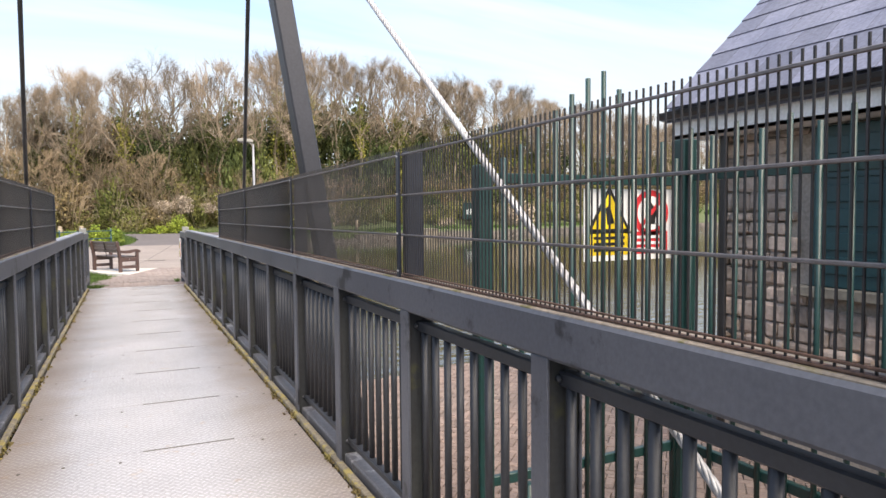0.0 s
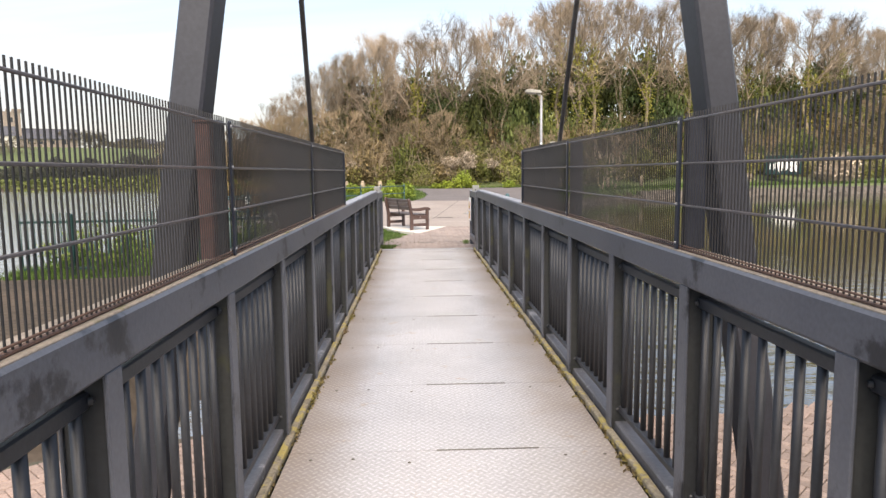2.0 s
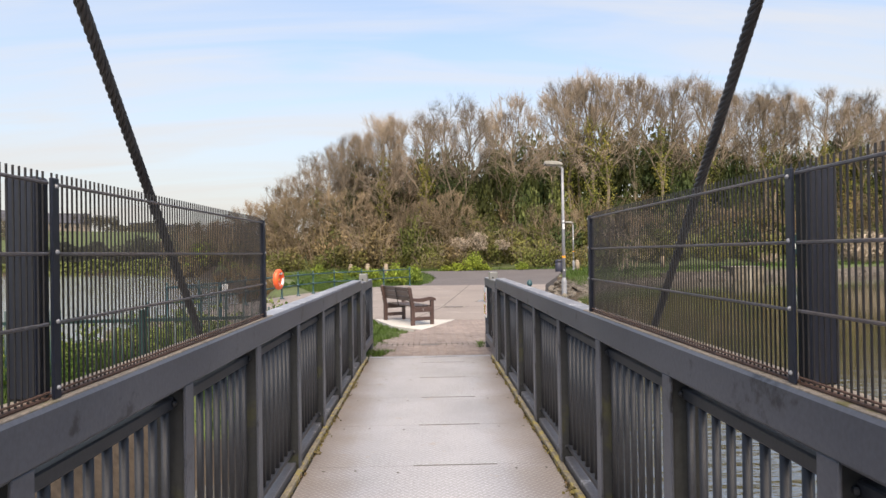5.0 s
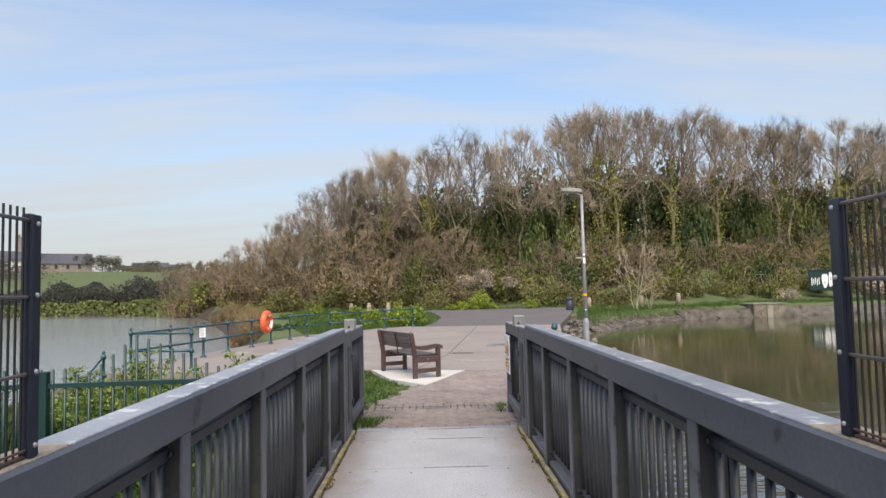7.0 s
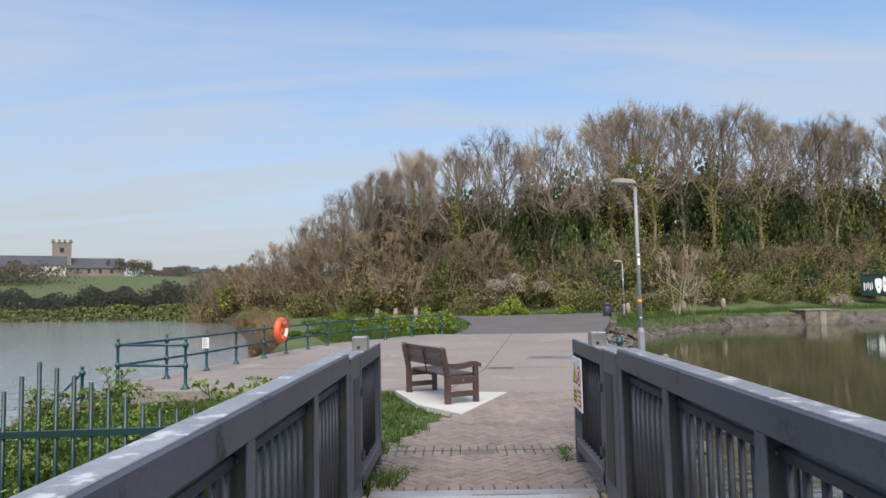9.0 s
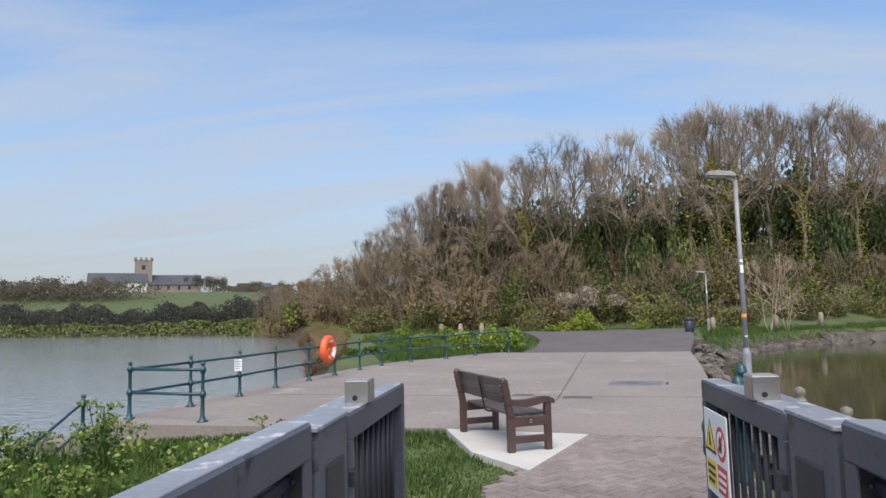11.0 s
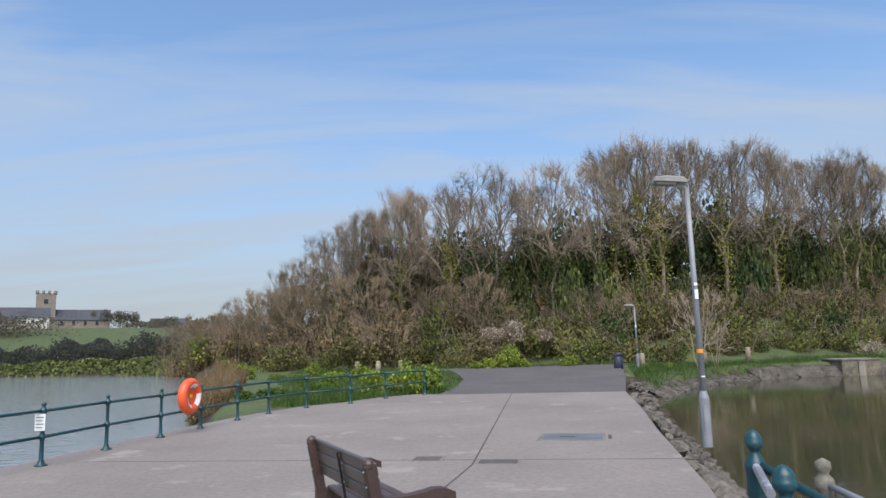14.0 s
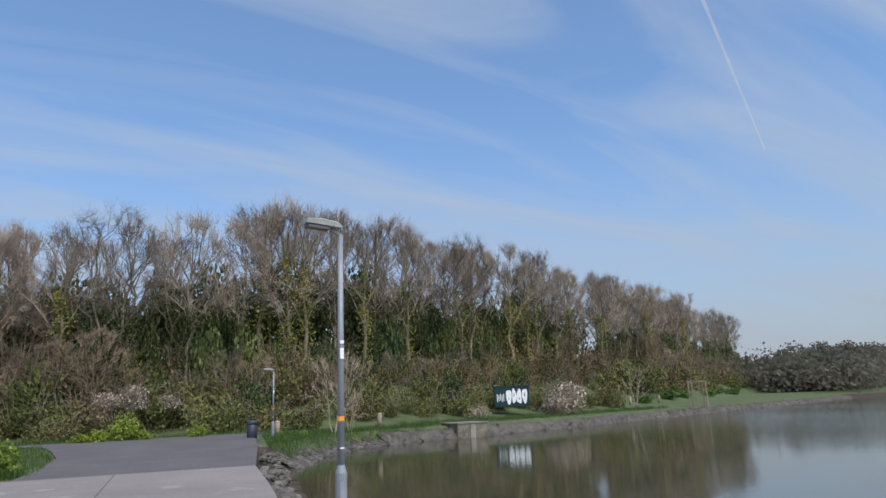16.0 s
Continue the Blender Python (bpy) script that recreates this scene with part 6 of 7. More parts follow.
def build_far_side():
    """Hedge, reeds and woods across the lagoon, the church hill and its houses."""
    rng = np.random.default_rng(8)

    def belt(name, pts, n, width, h, size, mt, label):
        P = np.array(pts, float)
        k = rng.integers(0, len(P) - 1, n)
        f = rng.random(n)[:, None]
        c = P[k] * (1 - f) + P[k + 1] * f
        c = c + rng.normal(0, width, (n, 2))
        base = land(c[:, 0], c[:, 1])
        lump = 0.72 + 0.16 * np.sin(c[:, 0] * 0.31 + 2 * np.sin(c[:, 1] * 0.19)) + 0.14 * np.sin(c[:, 0] * 0.83 + c[:, 1] * 0.4)
        z = base + rng.random(n) ** 0.7 * h * lump
        v, fc = leaf_quads(rng, np.column_stack([c, z]), size)
        ob = raw(name, v, fc, mt)
        tagged(ob, label, "far trees", kind="stuff")

    belt("far_reeds", [(-250, 112), (-170, 120), (-97, 110), (-67, 101), (-45, 95), (-36, 87)], 14000, 1.8, 1.5, 0.42, "lime_far", "green reeds along the far lagoon shore")
    belt("far_hedge", [(-300, 150), (-200, 150), (-120, 138), (-75, 128), (-48, 118)], 44000, 3.6, 5.4, 0.42, "far_hedge_leaf", "dark hedge of far trees behind the lagoon")
    belt("far_woods", [(-320, 180), (-230, 190), (-170, 190), (-135, 205)], 34000, 7.5, 7.2, 0.6, "far_leaf", "grey-brown far woods below the church")
    belt("far_woods", [(-110, 262), (-128, 268), (-100, 300), (-60, 330), (0, 360)], 9000, 7.0, 3.5, 0.55, "far_leaf", "dark far trees on the hill crest")
    belt("far_woods", [(170, 112), (230, 150), (330, 190), (460, 190)], 42000, 8.0, 11.0, 1.2, "far_leaf", "hazy far woods beyond the basin")
    z = 13.4
    c = thing("church", "grey stone church with square battlemented tower and slate roofs", "church", m=pose(-156.5, 254, z, 0, 0, 31))
    part("tower", box(B(), -3.3, 3.3, -3.3, 3.3, 0, 12.6), "church", c)
    for i in range(4):
        for s in (-1, 1):
            part("merlon", box(B(), -3.3 + i * 1.9, -2.4 + i * 1.9, s * 3.3 - 0.3, s * 3.3 + 0.3, 12.6, 13.6), "church", c)
            part("merlon", box(B(), s * 3.3 - 0.3, s * 3.3 + 0.3, -3.3 + i * 1.9, -2.4 + i * 1.9, 12.6, 13.6), "church", c)
    part("belfry_window", box(B(), -0.7, 0.7, -3.36, -3.28, 8.6, 10.4), "dark_glass", c)

    def gabled(par, x0, x1, y0, y1, h, r, wall, roof):
        part("wall", box(B(), x0, x1, y0, y1, -1.5, h), wall, par)
        bm = B()
        ym = (y0 + y1) / 2
        v = [bm.verts.new(p) for p in ((x0 - 0.4, y0 - 0.4, h), (x1 + 0.4, y0 - 0.4, h), (x1 + 0.4, y1 + 0.4, h), (x0 - 0.4, y1 + 0.4, h), (x0 - 0.4, ym, h + r), (x1 + 0.4, ym, h + r))]
        for q in ((0, 1, 5, 4), (2, 3, 4, 5), (0, 4, 3), (1, 2, 5), (3, 2, 1, 0)):
            bm.faces.new([v[i] for i in q])
        bmesh.ops.recalc_face_normals(bm, faces=bm.faces[:])
        part("roof", bm, roof, par)

    gabled(c, -20, -2, -4, 4, 2.8, 4.6, "church", "church_roof")
    gabled(c, 2, 22, -4, 4, 2.4, 4.2, "church", "church_roof")
    for k in range(4):
        part("window", box(B(), 5 + k * 4, 6 + k * 4, -4.1, -3.95, 0.4, 2.0), "dark_glass", c)
    hs = thing("rectory_house", "cream rendered house with hipped slate roofs before the church", "house", m=pose(-155.2, 243, 13.3, 0, 0, 31))
    gabled(hs, -9, 1, -3, 3, 2.6, 3.0, "render_wall", "church_roof")
    gabled(hs, -1, 6, -4.5, 2, 3.0, 3.6, "render_wall", "church_roof")
    for k in range(5):
        part("window", box(B(), -8 + k * 2.8, -7 + k * 2.8, -3.1 if k < 3 else -4.6, -2.95 if k < 3 else -4.45, 0.8, 2.0), "dark_glass", hs)
    for i, (x, y, w, r) in enumerate(((-122, 285, 14, 25), (-112, 292, 9, 30), (-98, 300, 8, 20), (-92, 305, 7, 35), (-84, 300, 9, 15), (-76, 310, 8, 28), (-70, 306, 7, 20))):
        b = thing("far_house", "small far-off house with dark roof", "house", "far houses", m=pose(x, y, float(land(x, y)) - 0.5, 0, 0, r))
        gabled(b, -w / 2, w / 2, -3, 3, 2.8, 2.2, "render_wall" if i % 2 else "church", "church_roof")
        for k in (-1, 1):
            part("window", box(B(), k * w / 4 - 0.5, k * w / 4 + 0.5, -3.1, -2.95, 0.9, 2.0), "dark_glass", b)
    # round-crowned far trees: a short trunk and a loose crown of clumps
    kinds = []
    for j in range(3):
        p = lumpy(rng, 1500, 22, 0.34, 0.9)
        p[:, 2] += 0.45
        lv, lf = leaf_quads(rng, p, 0.085)
        t = Tubes()
        t.add(np.array((0.0, 0, 0)), np.array((0.02, 0, 0.8)), 0.06, 0.035, 5)
        for q in range(7):
            t.add(np.array((0.01, 0, 0.5)), p[rng.integers(0, len(p))], 0.03, 0.008, 3)
        kinds.append([("trunk", t.v, t.f, "bark"), ("crown", lv, lf, "far_leaf")])
    for i, (x, y, h, w) in enumerate(((-137, 262, 4.6, 4.2), (-132.5, 264, 5.0, 4.6), (-128.5, 266, 4.2, 3.8), (-142, 261, 4.4, 2.6), (-118, 276, 3.6, 4.6), (-108, 284, 3.2, 4.4), (-101, 288, 4.2, 3.4),
                                      (-88, 292, 3.8, 4.6), (-66, 285, 5.2, 4.4), (-61, 284, 6.0, 4.0), (-176, 236, 3.0, 4.0), (-183, 234, 2.6, 3.6), (-192, 232, 3.4, 4.0), (-204, 228, 3.0, 4.4), (-168, 240, 2.2, 3.0),
                                      (-78, 262, 1.6, 2.2), (-56, 235, 3.2, 3.6), (-50, 225, 2.8, 3.8))):
        plant("far_tree", "far_tree%d" % (i % 3), kinds[i % 3], S(x, y, float(land(x, y)) - 0.5, w, h, i * 1.3), "round-crowned grey-brown tree on the far hill", "tree", "trees on the church hill")


build_far_side()


# ---- lawn, bank plants, stones ----
LAWN = [(-0.86, -0.95), (-0.84, 0.9), (-0.12, 2.98), (-0.78, 3.9), (-1.27, 5.5), (-6.9, 5.98), (-7.6, 4), (-7.6, -2), (-7, -3.2), (-1.3, -3.2)]
PATHWAY = [(-0.84, -0.72), (1.12, -0.72), (1.2, 0.6), (1.7, 2.2), (2.4, 4.74), (0.7, 5.04), (-0.1, 3.0), (-0.82, 0.95)]


def build_grass():
    rng = np.random.default_rng(3)

    def blades(name, pts, n, h, label):
        c = []
        P = np.array(pts)
        lo, hi = P.min(0), P.max(0)
        while len(c) < n:
            q = lo + (hi - lo) * rng.random((n, 2))
            q = q[inside(pts, q[:, 0], q[:, 1])]
            c += q.tolist()
        c = np.array(c[:n])
        z = land(c[:, 0], c[:, 1]) - 0.01
        a = rng.random(n) * 2 * math.pi
        tuft = 0.6 + 0.5 * np.sin(c[:, 0] * 3.1) * np.sin(c[:, 1] * 2.7) + 0.4 * rng.random(n)
        hh = h * np.clip(tuft, 0.35, 1.6)
        w = 0.006 + 0.005 * rng.random(n)
        lean = rng.normal(0, 0.35, (n, 2)) * hh[:, None]
        u = np.column_stack([np.cos(a) * w, np.sin(a) * w])
        b0, b1 = np.column_stack([c - u, z]), np.column_stack([c + u, z])
        m0 = np.column_stack([c - u * 0.8 + lean * 0.35, z + hh * 0.55]); m1 = np.column_stack([c + u * 0.8 + lean * 0.35, z + hh * 0.55])
        t = np.column_stack([c + lean, z + hh])
        v = np.stack([b0, b1, m1, m0, t], 1).reshape(-1, 3)
        f = []
        for i in range(n):
            k = 5 * i
            f += [(k, k + 1, k + 2, k + 3), (k + 3, k + 2, k + 4)]
        tagged(raw(name, v.tolist(), f, "blade"), label, "grass", kind="stuff")

    blades("grass", [p for p in LAWN], 52000, 0.085, "short rough green grass beside the path")
    blades("grass_edge", [(-1.05, -0.5), (-0.7, -0.6), (-0.45, 0.3), (-0.55, 0.95), (-0.95, 1.3)], 1700, 0.13, "tufts of long grass at the bridge end")
    blades("grass_edge", [(0.92, 0.35), (1.2, 0.1), (1.25, 1.1), (0.95, 0.9)], 900, 0.13, "tufts of long grass at the bridge end")
    blades("grass_bank", [(-7.4, -2.8), (-1.3, -2.8), (-1.3, 0.8), (-2.6, 3.6), (-6.6, 4.6)], 15000, 0.24, "long rough grass on the bank by the lagoon")
    blades("grass_far", [(-5.3, 19.5), (-3.0, 21.2), (-1.2, 23.8), (-0.2, 24.2), (-0.2, 27), (-7.5, 27)], 9000, 0.26, "rough green grass behind the quay railing")
    blades("grass_far", [(-6, 24.5), (0.2, 24), (0.5, 33), (-0.2, 46), (-12, 44)], 9000, 0.3, "rough green grass beside the block path")
    blades("grass_far", [(8.6, 31), (10, 31.2), (12.6, 36.5), (17, 41.5), (24, 45.5), (24, 48), (12, 46)], 12000, 0.32, "rough green grass along the basin shore")
    blades("grass_far", [(24, 45.6), (30, 47.8), (39, 50.2), (50, 54.8), (63, 59.3), (63, 63), (48, 59), (36, 55), (24, 52)], 9000, 0.4, "rough green grass along the basin shore")
    blades("grass_far", [(-12, 49), (14, 50), (16, 52.5), (-12, 52.5)], 8000, 0.35, "rough green grass at the wood's edge")


build_grass()


def build_bank_plants():
    rng = np.random.default_rng(9)
    kinds = []
    for k in range(3):
        t = Tubes()
        um, lf = [], []
        for j in range(9):
            a = rng.random() * 6.28
            base = np.array((math.cos(a) * 0.08, math.sin(a) * 0.08, 0))
            top = base + np.array((math.cos(a) * 0.35 * rng.random(), math.sin(a) * 0.35 * rng.random(), 0.45 + 0.45 * rng.random()))
            t.add(base, top, 0.012, 0.006, 4)
            for q in range(5):
                h = top + rng.normal(0, 0.07, 3) * np.array((1, 1, 0.35))
                t.add(top - np.array((0, 0, 0.1)), h, 0.004, 0.003)
                um.append(h + rng.normal(0, 0.026, (10, 3)) * np.array((1, 1, 0.6)))
            lf.append(base + (top - base) * rng.random((64, 1)) * 0.85 + rng.normal(0, 0.11, (64, 3)))
        uv, uf = leaf_quads(rng, np.concatenate(um), 0.036)
        lc = np.concatenate(lf); lc[:, 2] = np.maximum(lc[:, 2], 0.03)
        lv, lfc = leaf_quads(rng, lc, 0.05)
        kinds.append([("stalk", t.v, t.f, "fresh"), ("bloom", uv, uf, "umbel"), ("greenery", lv, lfc, "fresh")])
    spots = []
    for i in range(120):
        x, y = -7.4 + 5.4 * rng.random(), -2.6 + 6.8 * rng.random()
        if (x > -1.9 - 0.25 * y and y > 0) or y > 2.4 or (x < -3.4 and y > 1.0):
            continue
        spots.append((x, y))
    spots = spots[:34] + [(-1.75, 1.6), (-2.1, 2.4), (-2.3, 1.2), (-2.7, 2.9), (-1.5, 0.4), (-1.4, -0.6), (-1.6, -1.4), (-6.9, 5.4), (-5.7, 4.2), (-5.1, 3.5), (-6.2, 3.4), (-1.62, -0.85), (-1.72, -0.35), (-1.6, -1.15), (-2.0, 0.3), (-2.25, 0.0), (-1.85, -0.1), (-2.35, 0.5), (-2.1, 0.75), (-1.7, 0.2), (-2.55, 0.2)]
    for i, (x, y) in enumerate(spots):
        k = i % 3
        s = 0.55 + 0.4 * rng.random()
        if x > -2.4:
            s = 0.75 if i < len(spots) - 10 else 0.98
        plant("wild_parsnip", "umbel%d" % k, kinds[k], S(x, y, float(land(x, y)) - 0.03, s, s * (0.8 + 0.3 * rng.random()), rng.random() * 6), "leafy plant with yellow-green flower heads on the bank", "plant", "flowering plants on the bank")


build_bank_plants()


def stone_mesh(rng, name):
    bm = B()
    bmesh.ops.create_icosphere(bm, subdivisions=1, radius=0.5)
    for v in bm.verts:
        v.co *= 0.75 + 0.5 * rng.random()
        v.co.z *= 0.6
    me = bpy.data.meshes.new(name)
    bm.to_mesh(me); bm.free()
    me.materials.append(M["rock"])
    return me


def build_stones():
    rng = random.Random(12)
    kinds = [stone_mesh(rng, "stone") for _ in range(6)]
    bank = tagged(new("rock_bank"), "loose grey stone revetment between quay and basin", "stones", kind="structure")
    edge = [(2.62, 4.6), (3.08, 6.9), (3.95, 11.7), (4.9, 16.5), (5.88, 21.9), (8.15, 31), (10.2, 40)]
    n = 0
    while n < 300:
        f = rng.random() ** 1.25 * (len(edge) - 1)
        k = min(int(f), len(edge) - 2)
        a, b = edge[k], edge[k + 1]
        x, y = a[0] + (b[0] - a[0]) * (f - k), a[1] + (b[1] - a[1]) * (f - k)
        o = rng.random() ** 0.9
        x += 0.08 + o * 1.08
        if math.hypot(x - 4.61, y - 11.23) < 0.3:
            continue
        s = 0.18 + 0.26 * rng.random()
        ob = link_mesh("stone", kinds[n % 6], "rock", bank)
        ob.matrix_world = Matrix.LocRotScale((x, y, -0.16 - 0.85 * o + 0.05 * rng.random()), Euler((rng.random() * 0.6, rng.random() * 0.6, rng.random() * 6)), (s * 1.2, s, s))
        n += 1
    vs, fs = [], []
    shore = [(9.6, 31), (12.3, 36), (16.5, 41), (21.6, 44.6), (29.7, 46.6), (39, 49.1), (50, 53.6), (63, 58), (92, 68.6), (154, 93)]
    nr = np.random.default_rng(2)
    src = [np.array([v.co[:] for v in me.vertices]) for me in kinds]
    fc = [[tuple(p.vertices) for p in me.polygons] for me in kinds]
    for i in range(2600):
        f = nr.random() ** 1.2 * (len(shore) - 1)
        k = min(int(f), len(shore) - 2)
        a, b = np.array(shore[k]), np.array(shore[k + 1])
        p = a + (b - a) * (f - k)
        nrm = np.array((-(b - a)[1], (b - a)[0])); nrm /= np.linalg.norm(nrm)
        o = nr.random()
        p = p + nrm * (o * 1.25 - 0.35)
        s = 0.2 + 0.3 * nr.random()
        j = i % 6
        base = len(vs)
        vs += (src[j] * s * np.array((1.2, 1, 1)) + np.array((*p, -1.02 + o * 0.62))).tolist()
        fs += [tuple(base + q for q in t) for t in fc[j]]
    tagged(raw("shore_stones", vs, fs, "rock_dark"), "dark grey stones along the basin shore", "stones", kind="stuff")


def build_shore_wall():
    """Low battered revetment of dark rough stone along the far side of the basin."""
    rng = np.random.default_rng(17)
    line = np.array([(19.4, 42.4), (21.6, 44), (25.8, 44.1), (29.7, 46), (39, 48.6), (50, 53), (63, 57.5), (92, 68), (154, 92)])
    prof = ((-0.35, -1.35), (-0.1, -1.0), (0.05, -0.78), (0.2, -0.56), (0.38, -0.36), (0.9, -0.30), (1.6, -0.75))
    seg = np.linalg.norm(np.diff(line, axis=0), axis=1)
    at = np.concatenate([[0], np.cumsum(seg)])
    s = np.arange(0, at[-1], 0.32)
    px, py = np.interp(s, at, line[:, 0]), np.interp(s, at, line[:, 1])
    tx, ty = np.gradient(px), np.gradient(py)
    ln = np.hypot(tx, ty)
    nx, ny = -ty / ln, tx / ln
    V = np.empty((len(s), len(prof), 3))
    for j, (o, z) in enumerate(prof):
        jit = rng.normal(0, 0.075, (len(s), 3))
        V[:, j] = np.column_stack([px + nx * o, py + ny * o, np.full(len(s), z)]) + jit * np.array((1, 1, 0.8))
    m = len(prof)
    f = [(i * m + j, (i + 1) * m + j, (i + 1) * m + j + 1, i * m + j + 1) for i in range(len(s) - 1) for j in range(m - 1)] + [tuple(range(m))]
    tagged(raw("wall_shore", V.reshape(-1, 3).tolist(), f, "rock_dark"), "low dark rough stone revetment along the basin", "wall", kind="structure")


build_shore_wall()
build_stones()


# ---- paving bricks, slates, wall stones ----
def brick_mesh(name, w, l, h, mt, bev=0.006):
    bm = box(B(), -l / 2, l / 2, -w / 2, w / 2, -h, 0)
    top = [e for e in bm.edges if all(abs(v.co.z) < 1e-6 for v in e.verts)]
    bmesh.ops.bevel(bm, geom=top, offset=bev, segments=1, affect="EDGES")
    me = bpy.data.meshes.new(name)
    bm.to_mesh(me); bm.free()
    me.materials.append(M[mt])
    return me


def herringbone(pts, ang, w=0.1, l=0.2):
    """Centres and turns of herringbone bricks whose middles lie in an outline."""
    P = np.array(pts)
    c = P.mean(0)
    R = np.abs(P - c).max() * 1.6
    n = int(R / w) + 4
    out = []
    ca, sa = math.cos(ang), math.sin(ang)
    for i in range(-n, n):
        for j in range(-n // 2, n // 2):
            for kind in (0, 1):
                # unit step (w, w) and (2l, 0) tile the plane with one pair of bricks
                ux, uy = i * w + j * 2 * l, i * w
                px, py, a = (ux + l / 2, uy + w / 2, 0.0) if kind == 0 else (ux + l + w / 2, uy, math.pi / 2)
                out.append((px, py, a))
    arr = np.array(out)
    x, y = c[0] + arr[:, 0] * ca - arr[:, 1] * sa, c[1] + arr[:, 0] * sa + arr[:, 1] * ca
    k = inside(pts, x, y) | (away(pts, x, y) < 0.12)
    return np.column_stack([x[k], y[k], arr[k, 2] + ang])


def lay(parent, cells, me, z, near, rng, big_name):
    """Bricks: those picked by near are pieces of their own, the rest one mesh."""
    order = sorted(range(len(cells)), key=lambda i: near(cells[i]))
    for i in order[:300]:
        x, y, a = cells[i]
        ob = link_mesh("brick", me, None, parent)
        ob.matrix_world = Matrix.LocRotScale((x, y, z + rng.uniform(-0.003, 0.002)), Euler((rng.uniform(-0.012, 0.012), rng.uniform(-0.012, 0.012), a + rng.uniform(-0.015, 0.015))), None)
    v0 = np.array([v.co[:] for v in me.vertices])
    f0 = [tuple(p.vertices) for p in me.polygons]
    vs, fs = [], []
    for i in order[300:]:
        x, y, a = cells[i]
        ca, sa = math.cos(a), math.sin(a)
        k = len(vs)
        vs += np.column_stack([x + v0[:, 0] * ca - v0[:, 1] * sa, y + v0[:, 0] * sa + v0[:, 1] * ca, z + rng.uniform(-0.003, 0.002) + v0[:, 2]]).tolist()
        fs += [tuple(k + q for q in t) for t in f0]
    if vs:
        me2 = bpy.data.meshes.new(big_name)
        me2.from_pydata([tuple(v) for v in vs], [], fs)
        ob = link_mesh(big_name, me2, me.materials[0], parent)
        tagged(ob, kind="stuff")


def build_bricks():
    rng = random.Random(7)
    pb = part("brick_path", prism(B(), PATHWAY, -0.5, -0.052), "joint")
    tagged(pb, "weathered brown herringbone brick path with moss in the joints", "path", kind="structure")
    me = brick_mesh("brick", 0.086, 0.186, 0.05, "brick")
    cells = [c for c in herringbone(PATHWAY, radians(45)) if not 0.66 < c[1] < 1.02 and c[1] > -0.52]
    lay(pb, cells, me, -0.036, lambda c: c[1], rng, "bricks")
    for row in (-0.575, 0.725, 0.962):
        for k in range(21):
            ob = link_mesh("edge_brick", me, None, pb)
            ob.matrix_world = Matrix.LocRotScale((-0.82 + k * 0.0965, row, -0.0335), Euler((0, 0, math.pi / 2 + rng.uniform(-0.012, 0.012))), None)
    part("gutter_slot", box(B(), -0.85, 1.15, 0.826, 0.860, -0.05, -0.0345), "seam", pb, "dark drainage slot across the path")
    part("access_cover", box(B(), -0.08, 0.26, 0.64, 0.78, -0.05, -0.029, 0.003), "setts", pb)
    me2 = brick_mesh("red_brick", 0.063, 0.131, 0.05, "brick_red", 0.005)
    area = [(1.2, -16), (4.4, -16), (4.4, -9.05), (3.6, -9.05), (2.2, -9.35), (1.2, -9.3)]
    area2 = [(-4.2, -16), (-1.1, -16), (-1.1, -9.3), (-4.2, -10.6)]
    lay(APRON, list(herringbone(area, radians(45), 0.068, 0.136)), me2, -0.452, lambda c: abs(c[1] + 10.5) + 0.6 * abs(c[0] - 2.2), rng, "bricks")
    lay(APRON, list(herringbone(area2, radians(45), 0.068, 0.136)), me2, -0.452, lambda c: abs(c[1] + 11.5) + 0.6 * abs(c[0] + 2.0), rng, "bricks")


build_bricks()


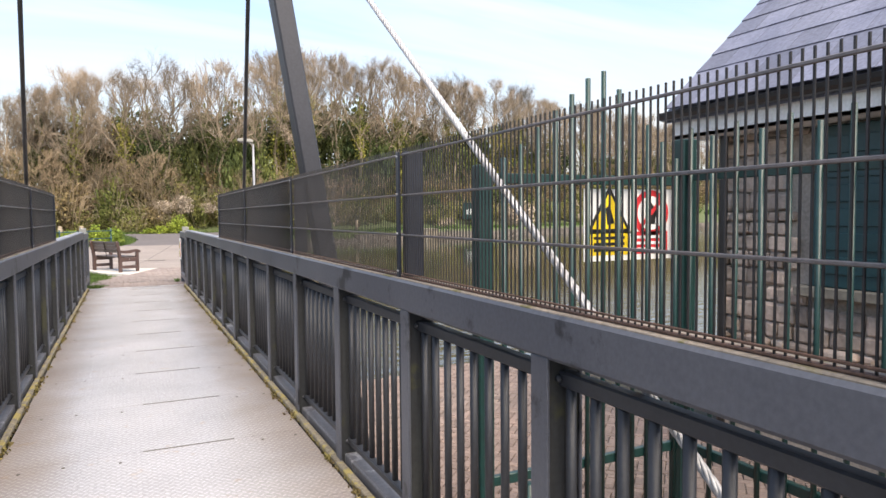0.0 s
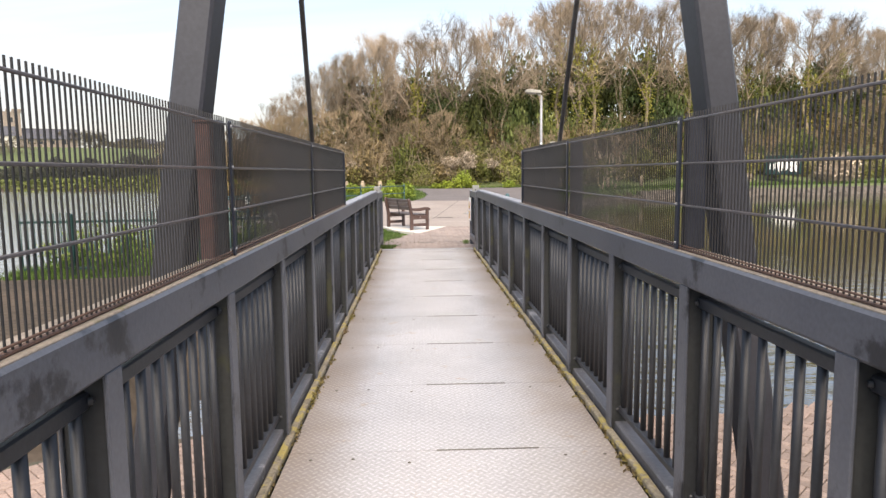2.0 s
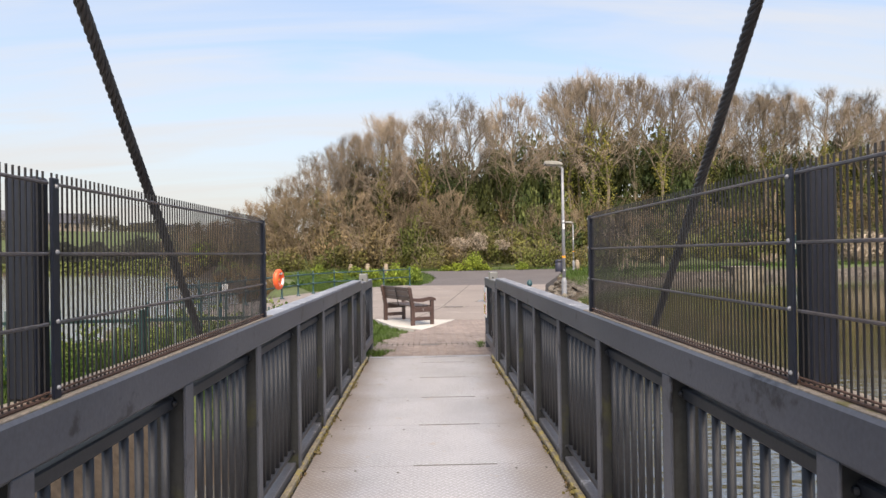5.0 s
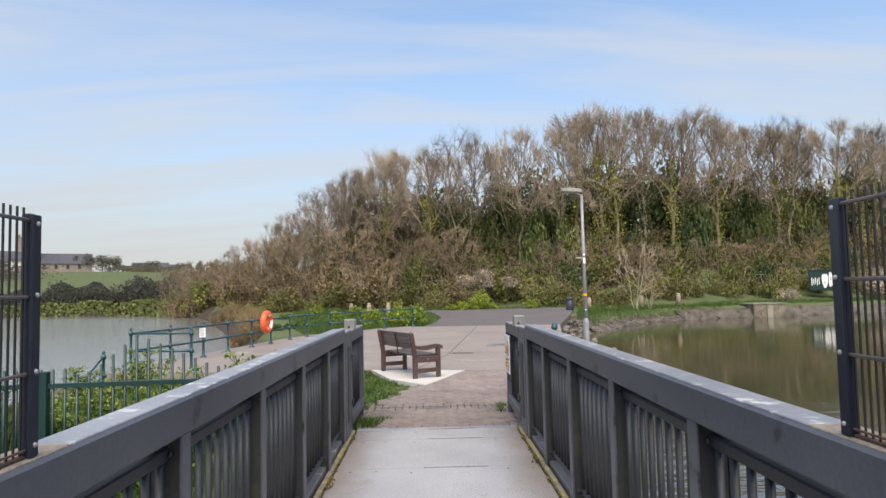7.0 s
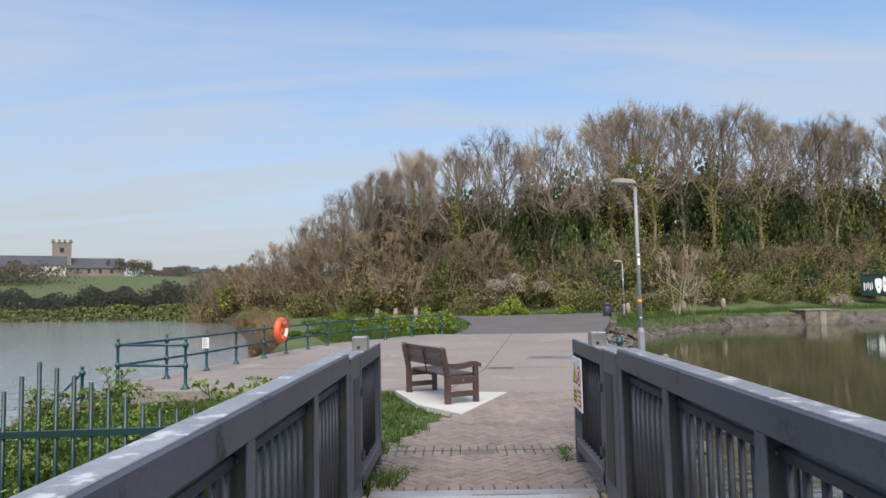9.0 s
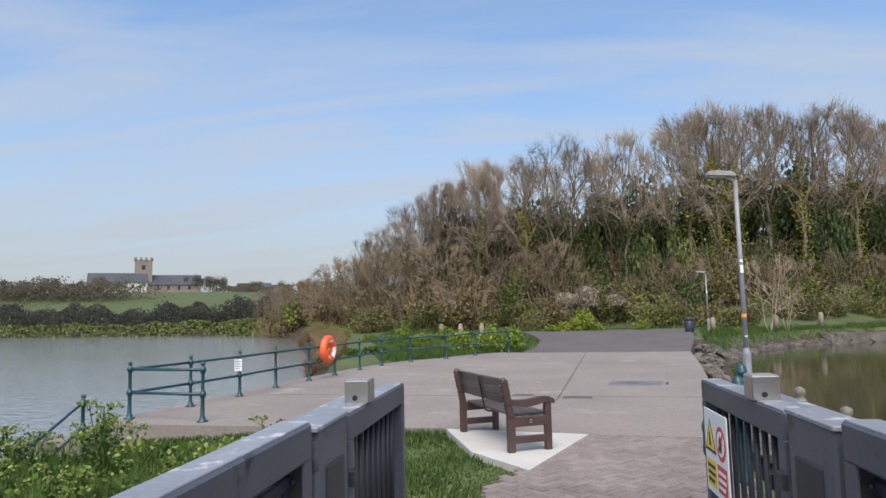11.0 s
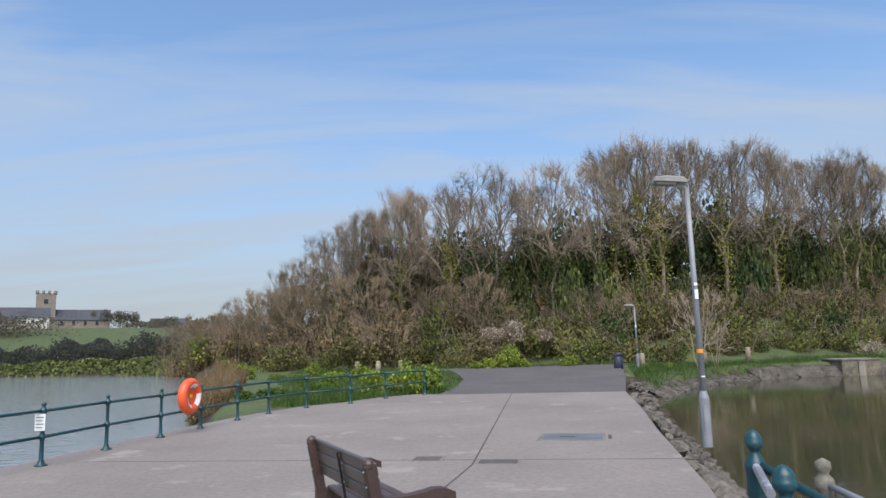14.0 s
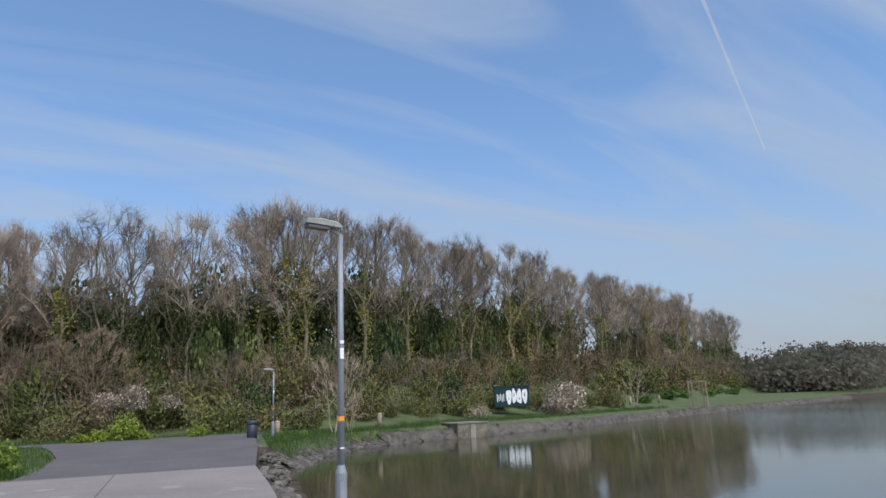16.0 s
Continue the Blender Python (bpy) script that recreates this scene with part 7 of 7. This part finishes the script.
def build_pump_pieces():
    rng = random.Random(3)
    # slates on the slope that faces the bridge
    bm = box(B(), -0.01, 0.30, -0.148, 0.148, 0, 0.008)
    me = bpy.data.meshes.new("slate"); bm.to_mesh(me); bm.free(); me.materials.append(M["slate"])
    x0, z0, x1, z1 = 4.14, 2.37, 6.7, 4.74
    ang = math.atan2(z1 - z0, x1 - x0)
    L = math.hypot(x1 - x0, z1 - z0)
    rows, n = 14, 0
    for r in range(rows):
        for c in range(21):
            y = -12.36 - 0.3 * c - (0.15 if r % 2 else 0)
            d = r * L / rows
            if r % 2 and c == 0:
                half = link_mesh("slate", me, None, PUMP)
                half.matrix_world = Matrix.Translation((x0 + d * math.cos(ang) - 0.012, y + 0.225, z0 + d * math.sin(ang) + 0.012)) @ Euler((0, -ang + 0.035, 0)).to_matrix().to_4x4() @ Matrix.Diagonal((1, 0.5, 1, 1))
            ob = link_mesh("slate", me, None, PUMP)
            ob.matrix_world = Matrix.Translation((x0 + d * math.cos(ang) - 0.012, y, z0 + d * math.sin(ang) + 0.012)) @ Euler((rng.uniform(-0.01, 0.01), -ang + 0.035, 0)).to_matrix().to_4x4()
            n += 1
            if n >= 294:
                break
    # rubble stones of the wall that faces the bridge
    z, k = 0.15, 0
    while z < 2.1:
        h = rng.uniform(0.075, 0.155)
        y = -12.47
        while y > -15.6:
            w = rng.uniform(0.10, 0.30)
            if not (-14.75 < y - w / 2 < -13.2 and 0.8 < z + h / 2 < 2.15) and k < 300:
                # uneven rubble: each block slightly skewed and set in or out
                bm = box(B(), -rng.uniform(0.004, 0.035), 0.06, -w / 2 + 0.008, w / 2 - 0.008, -h / 2 + 0.007, min(h / 2 - 0.007, 2.12 - z - h / 2), 0.016)
                for v in bm.verts:
                    v.co += Vector((0, rng.uniform(-0.012, 0.012), rng.uniform(-0.010, 0.010)))
                ob = part("wall_stone", bm, "stone", PUMP)
                ob.location = (4.5, y - w / 2, z + h / 2)
                k += 1
            y -= w
        z += h


build_pump_pieces()


def build_contrail():
    """A fading vapour trail, high and far."""
    a, b = Vector((1655, 1245, 1216)), Vector((1895, 1271, 749))
    d = (b - a).normalized()
    side = d.cross(a.normalized()).normalized()
    vs = []
    n = 14
    for i in range(n + 1):
        f = i / n
        p = a + (b - a) * f
        w = 5.6 * (1 - 0.55 * f) * (0.9 + 0.2 * math.sin(i * 2.1))
        vs += [p - side * w, p + side * w]
    ob = raw("contrail", vs, [(2 * i, 2 * i + 1, 2 * i + 3, 2 * i + 2) for i in range(n)], "vapour")
    tagged(ob, "thin white vapour trail in the blue sky", "backdrop", kind="structure")


def vapour_material():
    m = bpy.data.materials.new("vapour")
    m.use_nodes = True
    nt = m.node_tree
    N, L = nt.nodes.new, nt.links.new
    nt.nodes.remove(nt.nodes["Principled BSDF"])
    em, tr, mx, nz, geo = N("ShaderNodeEmission"), N("ShaderNodeBsdfTransparent"), N("ShaderNodeMixShader"), N("ShaderNodeTexNoise"), N("ShaderNodeNewGeometry")
    # sunlit white of the vapour is put in as emission
    em.inputs[0].default_value, em.inputs[1].default_value = (0.86, 0.92, 1.0, 1), 0.68
    nz.inputs["Scale"].default_value = 0.02
    L(geo.outputs["Position"], nz.inputs["Vector"]); L(nz.outputs["Fac"], mx.inputs[0])
    L(tr.outputs[0], mx.inputs[1]); L(em.outputs[0], mx.inputs[2]); L(mx.outputs[0], nt.nodes["Material Output"].inputs[0])
    return m


M["vapour"] = vapour_material()
build_contrail()


def build_edge_moss():
    """Ragged moss and dead leaf litter caught along the deck edges."""
    rng = np.random.default_rng(31)
    for s in (-1, 1):
        n = 3600
        y = -20.5 + 19.3 * rng.random(n)
        clump = np.clip(0.5 + 0.5 * np.sin(y * 2.3 + s) * np.sin(y * 5.1 + 1.3) + 0.35 * np.sin(y * 11.7), 0.12, 1.3)
        keep = rng.random(n) < clump
        y, c = y[keep], clump[keep]
        x = CX + s * (HALF - 0.02 - np.abs(rng.normal(0, 0.022, len(y))) * c)
        z = 0.004 + np.abs(rng.normal(0, 0.014, len(y))) * c
        v, f = leaf_quads(rng, np.column_stack([x, y, z]), 0.022)
        tagged(raw("edge_moss", v, f, "moss"), "yellow-brown moss and litter along the deck edge", "moss", kind="stuff")


build_edge_moss()
